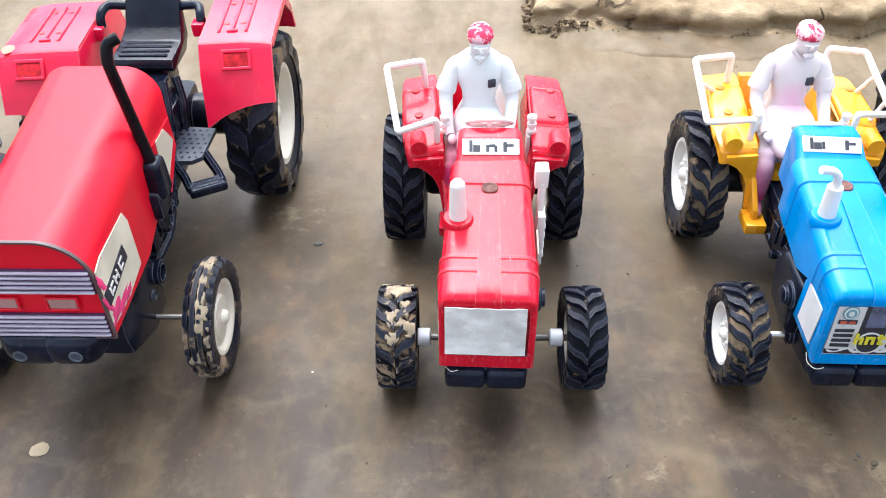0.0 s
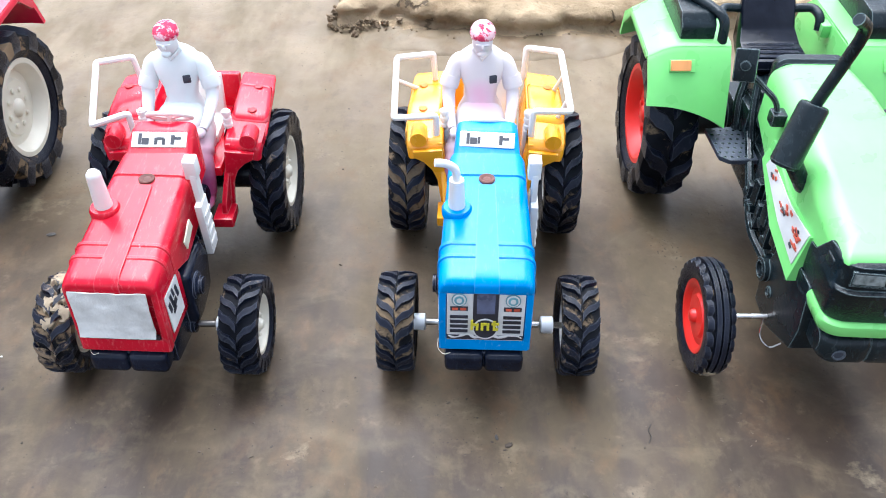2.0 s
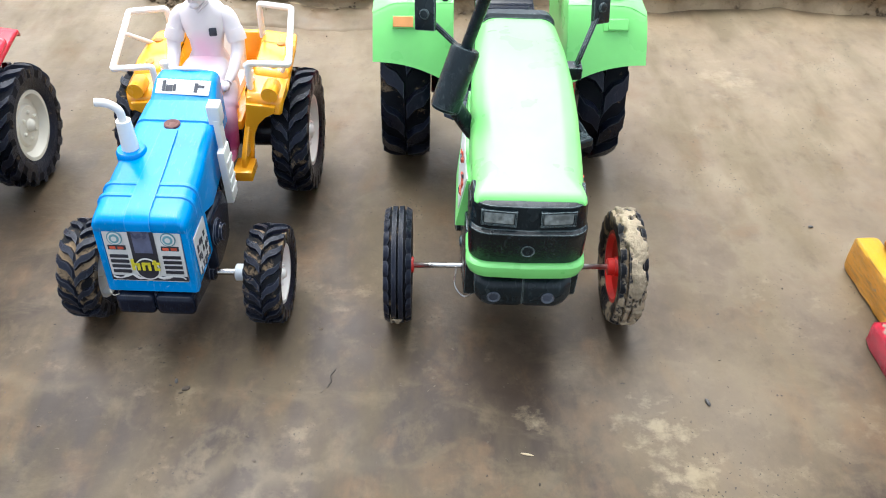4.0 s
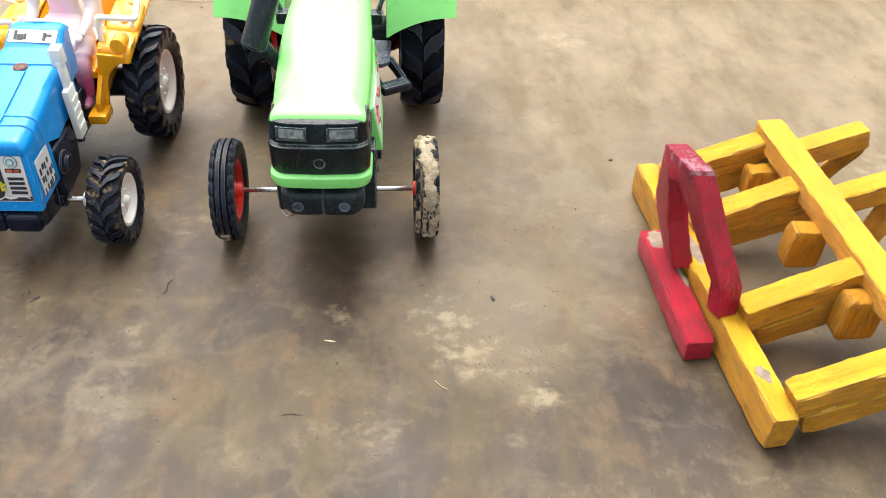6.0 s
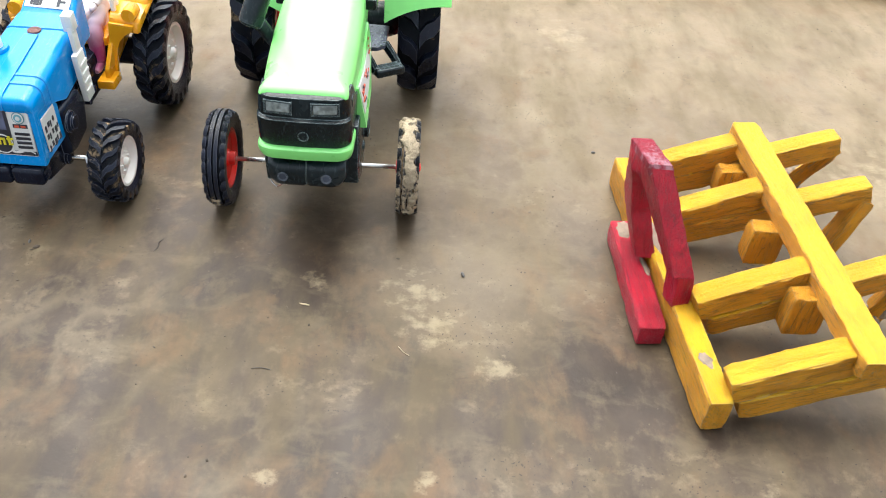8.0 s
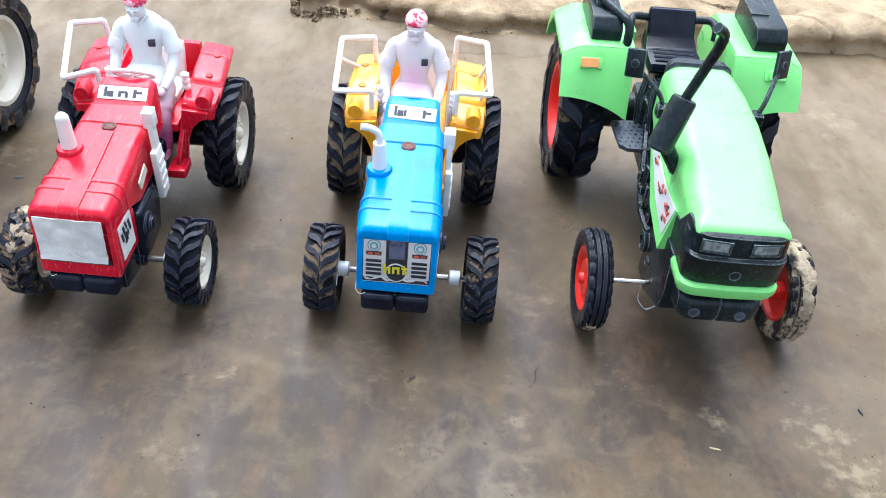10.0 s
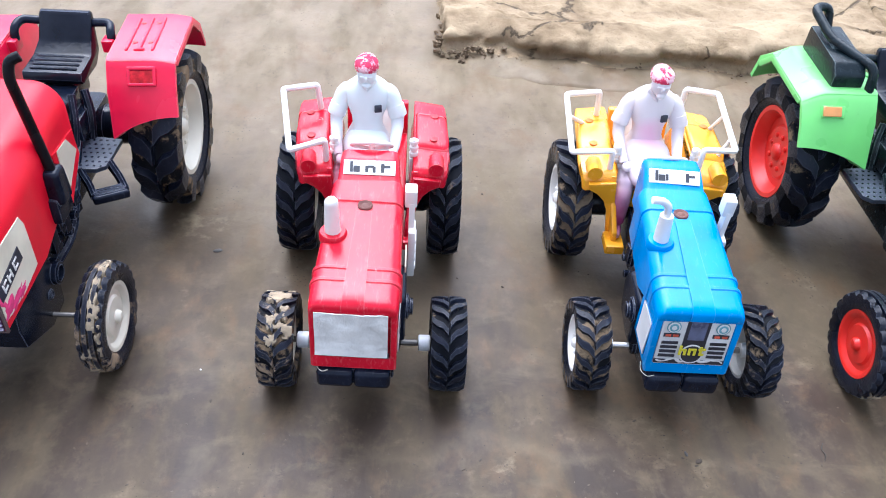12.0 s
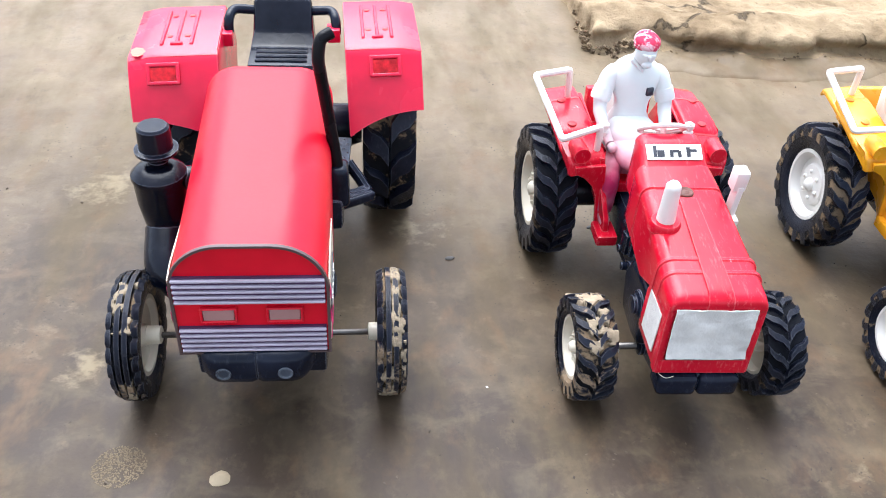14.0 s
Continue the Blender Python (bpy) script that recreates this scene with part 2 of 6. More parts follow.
def painted_wood(name, paint, bare, at, grime=(0.30, 0.28, 0.25), grime_at=0.70, deep=0.45, mix=0.6, specks=None, splits=0.3, shade=0.66, cracks=0.5, rough=0.5):
    """Hand-painted rough timber: streaks along the board, splinters, chips down to bare wood, grime."""
    m, n, l, b = nodes_of(name)
    v = local_coords(n, l)
    k = n.new("ShaderNodeMapping")
    k.inputs["Scale"].default_value = (0.10, 1, 1)
    l.new(v, k.inputs[0])
    streak = noise_node(n, l, k.outputs[0], 330, 8, 0.75)
    tone = noise_node(n, l, v, 48, 5, 0.6)
    chip = noise_node(n, l, k.outputs[0], 170, 9, 0.75, 0.8)
    grim = noise_node(n, l, v, 62, 8, 0.72, 0.4)
    pit = noise_node(n, l, v, 700, 4, 0.7)
    col = ramp(n, l, tone, [(0.28, tuple(x * shade for x in paint)), (0.55, paint), (0.78, tuple(min(1, x * 1.2) for x in paint))])
    col = blend(n, l, ramp(n, l, streak, [(0.48, (0, 0, 0)), (0.64, (mix, mix, mix))]), col, tuple(x * deep for x in paint))
    col = blend(n, l, ramp(n, l, chip, [(at, (0, 0, 0)), (at + 0.05, (0.9, 0.9, 0.9))]), col, bare)
    col = blend(n, l, ramp(n, l, grim, [(grime_at, (0, 0, 0)), (grime_at + 0.07, (0.85, 0.85, 0.85))]), col, grime)
    col = blend(n, l, arith(n, l, "MULTIPLY", edge_mask(n, l, v, 0.0016, 190), 0.6), col, bare)
    col = blend(n, l, ramp(n, l, pit, [(0.30, (0.7, 0.7, 0.7)), (0.38, (0, 0, 0))]), col, tuple(x * 0.35 for x in paint))
    split = noise_node(n, l, k.outputs[0], 240, 5, 0.65, 0.5)
    col = blend(n, l, ramp(n, l, split, [(0.30, (splits, splits, splits)), (0.40, (0, 0, 0))]), col, tuple(x * 0.22 for x in paint))
    fibre = noise_node(n, l, stretched_x(n, l, v, 0.05), 420, 3, 0.5, 0.2)
    line = ramp(n, l, arith(n, l, "ABSOLUTE", arith(n, l, "SUBTRACT", fibre, 0.5)), [(0.006, (cracks, cracks, cracks)), (0.022, (0, 0, 0))])
    col = blend(n, l, line, col, tuple(x * 0.16 for x in paint))
    if specks:
        col = blend(n, l, ramp(n, l, pit, [(0.66, (0, 0, 0)), (0.72, (0.8, 0.8, 0.8))]), col, specks)
    l.new(col, b.inputs["Base Color"])
    b.inputs["Roughness"].default_value = rough
    h = arith(n, l, "SUBTRACT", arith(n, l, "ADD", streak, arith(n, l, "MULTIPLY", chip, 1.4)), line)
    q = bump(n, l, h, 1.0, 0.0045, b)
    bump(n, l, pit, 0.7, 0.0010, b, q)
    return m


YELLOW_WOOD = painted_wood("yellow_painted_wood", (1.0, 0.55, 0.012), (0.72, 0.50, 0.20), 0.66, deep=0.80, mix=0.18, grime=(0.50, 0.42, 0.26), grime_at=0.69, splits=0.12, shade=0.84, cracks=0.15)
CRIMSON_WORN = painted_wood("worn_crimson_painted_wood", (0.50, 0.010, 0.045), (0.26, 0.02, 0.05), 0.56, grime=(0.60, 0.30, 0.36), grime_at=0.50, deep=0.45, mix=0.5, specks=(0.74, 0.45, 0.50), splits=0.5, cracks=0.3)
YELLOW_ROUGH = painted_wood("rough_yellow_painted_wood", (0.95, 0.41, 0.012), (0.44, 0.28, 0.12), 0.60, grime_at=0.64, deep=0.58, splits=0.45, cracks=0.4, mix=0.35, shade=0.8)
CRIMSON_WOOD = painted_wood("crimson_painted_wood", (0.68, 0.007, 0.042), (0.30, 0.006, 0.022), 0.61, grime=(0.60, 0.26, 0.30), grime_at=0.66, deep=0.5, mix=0.4, specks=(0.78, 0.42, 0.46), splits=0.5, cracks=0.3, rough=0.34)


def stretched(n, l, v, sx, sy):
    k = n.new("ShaderNodeMapping")
    k.inputs["Scale"].default_value = (sx, sy, 1)
    l.new(v, k.inputs[0])
    return k.outputs[0]


def damp_clay(name):
    """Trampled damp clay: purple-brown wet skin, olive silt streaks, crisp pale scrapes, rusty stains, specks."""
    m, n, l, b = nodes_of(name)
    v = local_coords(n, l, False)
    big = noise_node(n, l, v, 4.5, 5, 0.6, 0.2)
    mid = noise_node(n, l, v, 19, 7, 0.6, 0.2)
    fine = noise_node(n, l, v, 150, 6, 0.65)
    col = ramp(n, l, mid, [(0.30, (0.025, 0.017, 0.011)), (0.5, (0.043, 0.029, 0.019)), (0.72, (0.068, 0.047, 0.029))])
    # paler clay further back and to the right, with a noisy border
    k = n.new("ShaderNodeSeparateXYZ")
    l.new(v, k.inputs[0])
    east = arith(n, l, "MULTIPLY", arith(n, l, "SUBTRACT", k.outputs[0], 0.48, True), 0.7)
    reach = arith(n, l, "ADD", east, arith(n, l, "ADD", arith(n, l, "ADD", k.outputs[1], arith(n, l, "MULTIPLY", k.outputs[0], 0.18)), arith(n, l, "MULTIPLY", arith(n, l, "SUBTRACT", big, 0.5), 0.5)))
    dry = ramp(n, l, reach, [(0.25, (0, 0, 0)), (0.62, (0.85, 0.85, 0.85))])
    col = blend(n, l, dry, col, ramp(n, l, mid, [(0.28, (0.156, 0.110, 0.062)), (0.5, (0.208, 0.152, 0.089)), (0.74, (0.258, 0.196, 0.118))]))
    # the olive streaks below gain strength with the paler tone
    damp = arith(n, l, "ADD", 0.75, arith(n, l, "MULTIPLY", dry, 0.35))
    # olive silt in soft streaks along y
    silt = noise_node(n, l, stretched(n, l, v, 1.0, 0.34), 30, 5, 0.58, 0.15)
    col = blend(n, l, arith(n, l, "MULTIPLY", damp, ramp(n, l, silt, [(0.45, (0, 0, 0)), (0.64, (0.62, 0.62, 0.62))])), col, (0.112, 0.085, 0.045))
    silt2 = noise_node(n, l, stretched(n, l, v, 0.6, 1.0), 44, 5, 0.6, 0.5)
    col = blend(n, l, ramp(n, l, silt2, [(0.54, (0, 0, 0)), (0.70, (0.34, 0.34, 0.34))]), col, (0.150, 0.118, 0.070))
    rust = noise_node(n, l, stretched(n, l, v, 1.0, 0.7), 30, 6, 0.65, 0.3)
    col = blend(n, l, ramp(n, l, rust, [(0.53, (0, 0, 0)), (0.72, (0.62, 0.62, 0.62))]), col, (0.135, 0.078, 0.036))
    # broad soft paler areas: place, radius
    veil = None
    for x, y, r in ((0.425, 0.205, 0.075), (0.455, 0.225, 0.06)):
        d = n.new("ShaderNodeVectorMath")
        d.operation = "DISTANCE"
        l.new(v, d.inputs[0])
        d.inputs[1].default_value = (x, y, 0)
        sp = arith(n, l, "SUBTRACT", 1.0, arith(n, l, "DIVIDE", d.outputs["Value"], r), True)
        veil = sp if veil is None else arith(n, l, "MAXIMUM", veil, sp)
    col = blend(n, l, arith(n, l, "MULTIPLY", ramp(n, l, arith(n, l, "ADD", veil, arith(n, l, "MULTIPLY", arith(n, l, "SUBTRACT", mid, 0.5), 1.2)), [(0.05, (0, 0, 0)), (0.75, (0.75, 0.75, 0.75))]), 0.6), col, (0.175, 0.134, 0.082))
    # pale silt skins where puddles dried: place, radius
    spots = [(-0.092, 0.402, 0.030), (0.412, 0.200, 0.034), (0.420, 0.172, 0.030), (-0.26, 0.30, 0.025), (0.345, 0.075, 0.014), (0.53, 0.52, 0.05),
             (0.74, 0.33, 0.07), (-0.28, 0.45, 0.04), (0.095, 0.215, 0.016), (0.42, 0.075, 0.012), (0.455, 0.145, 0.02), (0.355, 0.205, 0.016), (0.58, 0.075, 0.012)]
    total = None
    for x, y, r in spots:
        d = n.new("ShaderNodeVectorMath")
        d.operation = "DISTANCE"
        l.new(v, d.inputs[0])
        d.inputs[1].default_value = (x, y, 0)
        sp = arith(n, l, "SUBTRACT", 1.0, arith(n, l, "DIVIDE", d.outputs["Value"], r), True)
        total = sp if total is None else arith(n, l, "MAXIMUM", total, sp)
    scrape = noise_node(n, l, stretched(n, l, v, 0.85, 1.0), 88, 9, 0.66, 0.1)
    crisp = ramp(n, l, arith(n, l, "MULTIPLY", arith(n, l, "POWER", total, 0.35), scrape), [(0.40, (0, 0, 0)), (0.56, (0.6, 0.6, 0.6))])
    col = blend(n, l, crisp, col, (0.27, 0.215, 0.132))
    stray = ramp(n, l, arith(n, l, "MULTIPLY", scrape, mid), [(0.32, (0, 0, 0)), (0.42, (0.45, 0.45, 0.45))])
    col = blend(n, l, stray, col, (0.20, 0.155, 0.095))
    # faint drying rings
    cell = n.new("ShaderNodeTexVoronoi")
    cell.feature = "DISTANCE_TO_EDGE"
    cell.inputs["Scale"].default_value = 15
    wv = n.new("ShaderNodeVectorMath")
    wv.operation = "ADD"
    l.new(v, wv.inputs[0])
    l.new(arith(n, l, "MULTIPLY", mid, 0.09), wv.inputs[1])
    l.new(wv.outputs[0], cell.inputs["Vector"])
    vein = arith(n, l, "MULTIPLY", ramp(n, l, cell.outputs[0], [(0.01, (0.35, 0.35, 0.35)), (0.10, (0, 0, 0))]), ramp(n, l, big, [(0.45, (0, 0, 0)), (0.6, (1, 1, 1))]))
    col = blend(n, l, vein, col, (0.165, 0.130, 0.078))
    # fine mottling
    mott = noise_node(n, l, stretched(n, l, v, 1.0, 0.7), 70, 8, 0.7, 0.05)
    col = blend(n, l, ramp(n, l, mott, [(0.52, (0, 0, 0)), (0.72, (0.28, 0.28, 0.28))]), col, (0.185, 0.138, 0.080))
    col = blend(n, l, ramp(n, l, mott, [(0.28, (0.35, 0.35, 0.35)), (0.46, (0, 0, 0))]), col, (0.040, 0.026, 0.017))
    # few tiny dark specks
    col = blend(n, l, ramp(n, l, fine, [(0.24, (0.45, 0.45, 0.45)), (0.34, (0, 0, 0))]), col, (0.040, 0.030, 0.022))
    speck = arith(n, l, "MULTIPLY", noise_node(n, l, v, 620, 1, 0.5), arith(n, l, "ADD", 0.55, mid))
    col = blend(n, l, ramp(n, l, speck, [(0.815, (0, 0, 0)), (0.85, (0.7, 0.7, 0.7))]), col, (0.024, 0.019, 0.015))
    l.new(col, b.inputs["Base Color"])
    l.new(ramp(n, l, silt, [(0.35, (0.40, 0.40, 0.40)), (0.65, (0.66, 0.66, 0.66))]), b.inputs["Roughness"])
    b.inputs["Specular IOR Level"].default_value = 0.24
    q = bump(n, l, mid, 0.3, 0.004, b)
    bump(n, l, arith(n, l, "ADD", fine, arith(n, l, "MULTIPLY", crisp, 0.25)), 0.14, 0.001, b, q)
    return m


def sunlit_dry_clay(name):
    """Dried cracked clay, made paler to stand in for sun on the bank top."""
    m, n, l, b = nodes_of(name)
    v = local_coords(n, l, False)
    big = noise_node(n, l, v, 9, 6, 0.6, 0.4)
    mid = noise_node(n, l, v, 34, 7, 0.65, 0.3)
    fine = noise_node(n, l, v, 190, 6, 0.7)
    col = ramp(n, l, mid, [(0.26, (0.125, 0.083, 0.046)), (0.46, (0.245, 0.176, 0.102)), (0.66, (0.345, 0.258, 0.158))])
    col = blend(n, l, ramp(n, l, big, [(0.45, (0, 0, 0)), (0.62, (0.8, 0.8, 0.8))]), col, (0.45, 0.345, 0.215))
    warp = n.new("ShaderNodeVectorMath")
    warp.operation = "ADD"
    l.new(v, warp.inputs[0])
    l.new(arith(n, l, "MULTIPLY", mid, 0.035), warp.inputs[1])
    cells = n.new("ShaderNodeTexVoronoi")
    cells.feature = "DISTANCE_TO_EDGE"
    cells.inputs["Scale"].default_value = 13
    l.new(warp.outputs[0], cells.inputs["Vector"])
    crack = arith(n, l, "ADD", cells.outputs[0], arith(n, l, "MULTIPLY", ramp(n, l, big, [(0.42, (0, 0, 0)), (0.55, (1, 1, 1))]), 0.1))
    line = ramp(n, l, crack, [(0.012, (1, 1, 1)), (0.030, (0, 0, 0))])
    col = blend(n, l, line, col, (0.12, 0.088, 0.055))
    col = blend(n, l, ramp(n, l, fine, [(0.28, (0.6, 0.6, 0.6)), (0.42, (0, 0, 0))]), col, (0.10, 0.073, 0.048))
    l.new(col, b.inputs["Base Color"])
    b.inputs["Roughness"].default_value = 0.92
    b.inputs["Specular IOR Level"].default_value = 0.2
    q = bump(n, l, arith(n, l, "SUBTRACT", mid, arith(n, l, "MULTIPLY", line, 0.7)), 0.8, 0.006, b)
    bump(n, l, fine, 0.7, 0.0016, b, q)
    return m


GROUND = damp_clay("damp_clay")
BANK = sunlit_dry_clay("sunlit_dry_clay")
FOOT = surface("damp_bank_clay", (0.27, 0.195, 0.12), 0.9, vary=0.45, fine=260, coarse=30, relief=0.8, depth=0.002, spec=0.15)


# ---- mesh helpers ----
def part(name, bm, material, parent=None, label="", sharp=38.0):
    """Links a bmesh as one mesh object, under a thing or a part."""
    bmesh.ops.recalc_face_normals(bm, faces=bm.faces)
    lim = radians(sharp)
    for e in bm.edges:
        e.smooth = len(e.link_faces) == 2 and e.calc_face_angle(0.0) < lim
    for f in bm.faces:
        f.smooth = True
    me = bpy.data.meshes.new(name)
    bm.to_mesh(me)
    bm.free()
    for m in material if isinstance(material, (list, tuple)) else [material]:
        me.materials.append(m)
    ob = new(name, me)
    if parent is not None:
        ob.parent = parent
    if label:
        tagged(ob, label)
    return ob


def thing(name, m, label, category, group=""):
    e = new(name)
    e.empty_display_size = 0.02
    e.matrix_world = m
    return tagged(e, label, category, group)


def merge(bm, other, m=None):
    if m is not None:
        bmesh.ops.transform(other, matrix=m, verts=other.verts)
    me = bpy.data.meshes.new("tmp")
    other.to_mesh(me)
    other.free()
    bm.from_mesh(me)
    bpy.data.meshes.remove(me)
    return bm


def B():
    return bmesh.new()


def box(bm, c, s, rot=(0, 0, 0), bev=0.0, seg=2, taper=(1.0, 1.0), mat=0):
    """A box at c of size s; taper scales its top."""
    t = B()
    bmesh.ops.create_cube(t, size=1)
    for v in t.verts:
        if v.co.z > 0:
            v.co.x *= taper[0]
            v.co.y *= taper[1]
        v.co = Vector((v.co.x * s[0], v.co.y * s[1], v.co.z * s[2]))
    if bev:
        bmesh.ops.bevel(t, geom=t.edges[:], offset=bev, segments=seg, affect="EDGES", profile=0.6)
    for f in t.faces:
        f.material_index = mat
    return merge(bm, t, pose(*c, *rot))


def prism(bm, pts, a, b, axis="x", bev=0.0, seg=2):
    """A polygon drawn in the plane across axis, drawn out from a to b."""
    t = B()
    put = {"x": lambda u, v, w: (w, u, v), "y": lambda u, v, w: (u, w, v), "z": lambda u, v, w: (u, v, w)}[axis]
    lo = [t.verts.new(put(u, v, a)) for u, v in pts]
    hi = [t.verts.new(put(u, v, b)) for u, v in pts]
    t.faces.new(lo)
    t.faces.new(hi[::-1])
    for i in range(len(pts)):
        j = (i + 1) % len(pts)
        t.faces.new((lo[i], lo[j], hi[j], hi[i]))
    bmesh.ops.recalc_face_normals(t, faces=t.faces)
    if bev:
        bmesh.ops.bevel(t, geom=t.edges[:], offset=bev, segments=seg, affect="EDGES", profile=0.6)
    return merge(bm, t)


def loft(bm, rings, caps=True, mat=0):
    t = B()
    vs = [[t.verts.new(p) for p in r] for r in rings]
    k = len(vs[0])
    for a, b in zip(vs, vs[1:]):
        for i in range(k):
            j = (i + 1) % k
            t.faces.new((a[i], a[j], b[j], b[i]))
    if caps:
        t.faces.new(vs[0][::-1])
        t.faces.new(vs[-1])
    for f in t.faces:
        f.material_index = mat
    return merge(bm, t)


def arch(y, w, zb, zt, r, lean=0.0, n=7):
    """Ring across y: a rectangle with round upper corners. lean moves its lower edge along y."""
    r = min(r, w * 0.98, (zt - zb) * 0.95)
    pts = [(-w, zb), (w, zb)]
    pts += [(w - r + r * math.cos(a), zt - r + r * math.sin(a)) for a in [math.pi / 2 * i / n for i in range(n + 1)]]
    pts += [(-w + r + r * math.cos(a), zt - r + r * math.sin(a)) for a in [math.pi / 2 + math.pi / 2 * i / n for i in range(n + 1)]]
    return [(x, y + lean * (zt - z) / (zt - zb), z) for x, z in pts]


def ring(c, a, b, n=16, p=2.0):
    """Ring across z, a superellipse."""
    out = []
    for i in range(n):
        t = 2 * math.pi * i / n
        s, k = math.sin(t), math.cos(t)
        out.append((c[0] + a * math.copysign(abs(k) ** (2 / p), k), c[1] + b * math.copysign(abs(s) ** (2 / p), s), c[2]))
    return out


def rounded(pts, r, n=5):
    """A broken line with its corners rounded."""
    pts = [Vector(p) for p in pts]
    out = [pts[0]]
    for a, b, c in zip(pts, pts[1:], pts[2:]):
        d = min(r, (a - b).length * 0.45, (c - b).length * 0.45)
        p, q = b + (a - b).normalized() * d, b + (c - b).normalized() * d
        for i in range(n + 1):
            t = i / n
            out.append(p * (1 - t) ** 2 + b * 2 * t * (1 - t) + q * t * t)
    return out + [pts[-1]]


def tube(bm, pts, rad, n=10, mat=0, flat=1.0):
    """A tube along a line; rad is one number or one for each point."""
    pts = [Vector(p) for p in pts]
    rs = rad if isinstance(rad, (list, tuple)) else [rad] * len(pts)
    ref, rings = None, []
    for i, p in enumerate(pts):
        d = (pts[min(i + 1, len(pts) - 1)] - pts[max(i - 1, 0)]).normalized()
        if ref is None:
            ref = Vector((0, 0, 1)) if abs(d.z) < 0.9 else Vector((1, 0, 0))
        u = (ref - d * ref.dot(d)).normalized()
        ref = u
        w = d.cross(u)
        rings.append([p + (u * math.cos(t) + w * flat * math.sin(t)) * rs[i] for t in [2 * math.pi * k / n for k in range(n)]])
    return loft(bm, rings, True, mat)


def lathe(bm, prof, n=32, axis="x", c=(0, 0, 0), closed=False, mat=0):
    """Turns a line of (along, radius) round an axis."""
    t = B()
    rows = []
    for s, r in prof:
        row = []
        for i in range(n):
            a = 2 * math.pi * i / n
            u, v = r * math.cos(a), r * math.sin(a)
            q = {"x": (s, u, v), "y": (u, s, v), "z": (u, v, s)}[axis]
            row.append(t.verts.new((q[0] + c[0], q[1] + c[1], q[2] + c[2])))
        rows.append(row)
    pairs = list(zip(rows, rows[1:])) + ([(rows[-1], rows[0])] if closed else [])
    for a, b in pairs:
        for i in range(n):
            j = (i + 1) % n
            t.faces.new((a[i], a[j], b[j], b[i]))
    if not closed:
        t.faces.new(rows[0][::-1])
        t.faces.new(rows[-1])
    for f in t.faces:
        f.material_index = mat
    return merge(bm, t)


def blob(bm, c, s, rot=(0, 0, 0), sub=2, rough=0.0, seed=0, mat=0):
    t = B()
    bmesh.ops.create_icosphere(t, subdivisions=sub, radius=1)
    for v in t.verts:
        k = 1 + rough * noise.noise(v.co * 1.7 + Vector((seed * 3.1, seed, 0)))
        v.co = Vector((v.co.x * s[0] * k, v.co.y * s[1] * k, v.co.z * s[2] * k))
    for f in t.faces:
        f.material_index = mat
    return merge(bm, t, pose(*c, *rot))


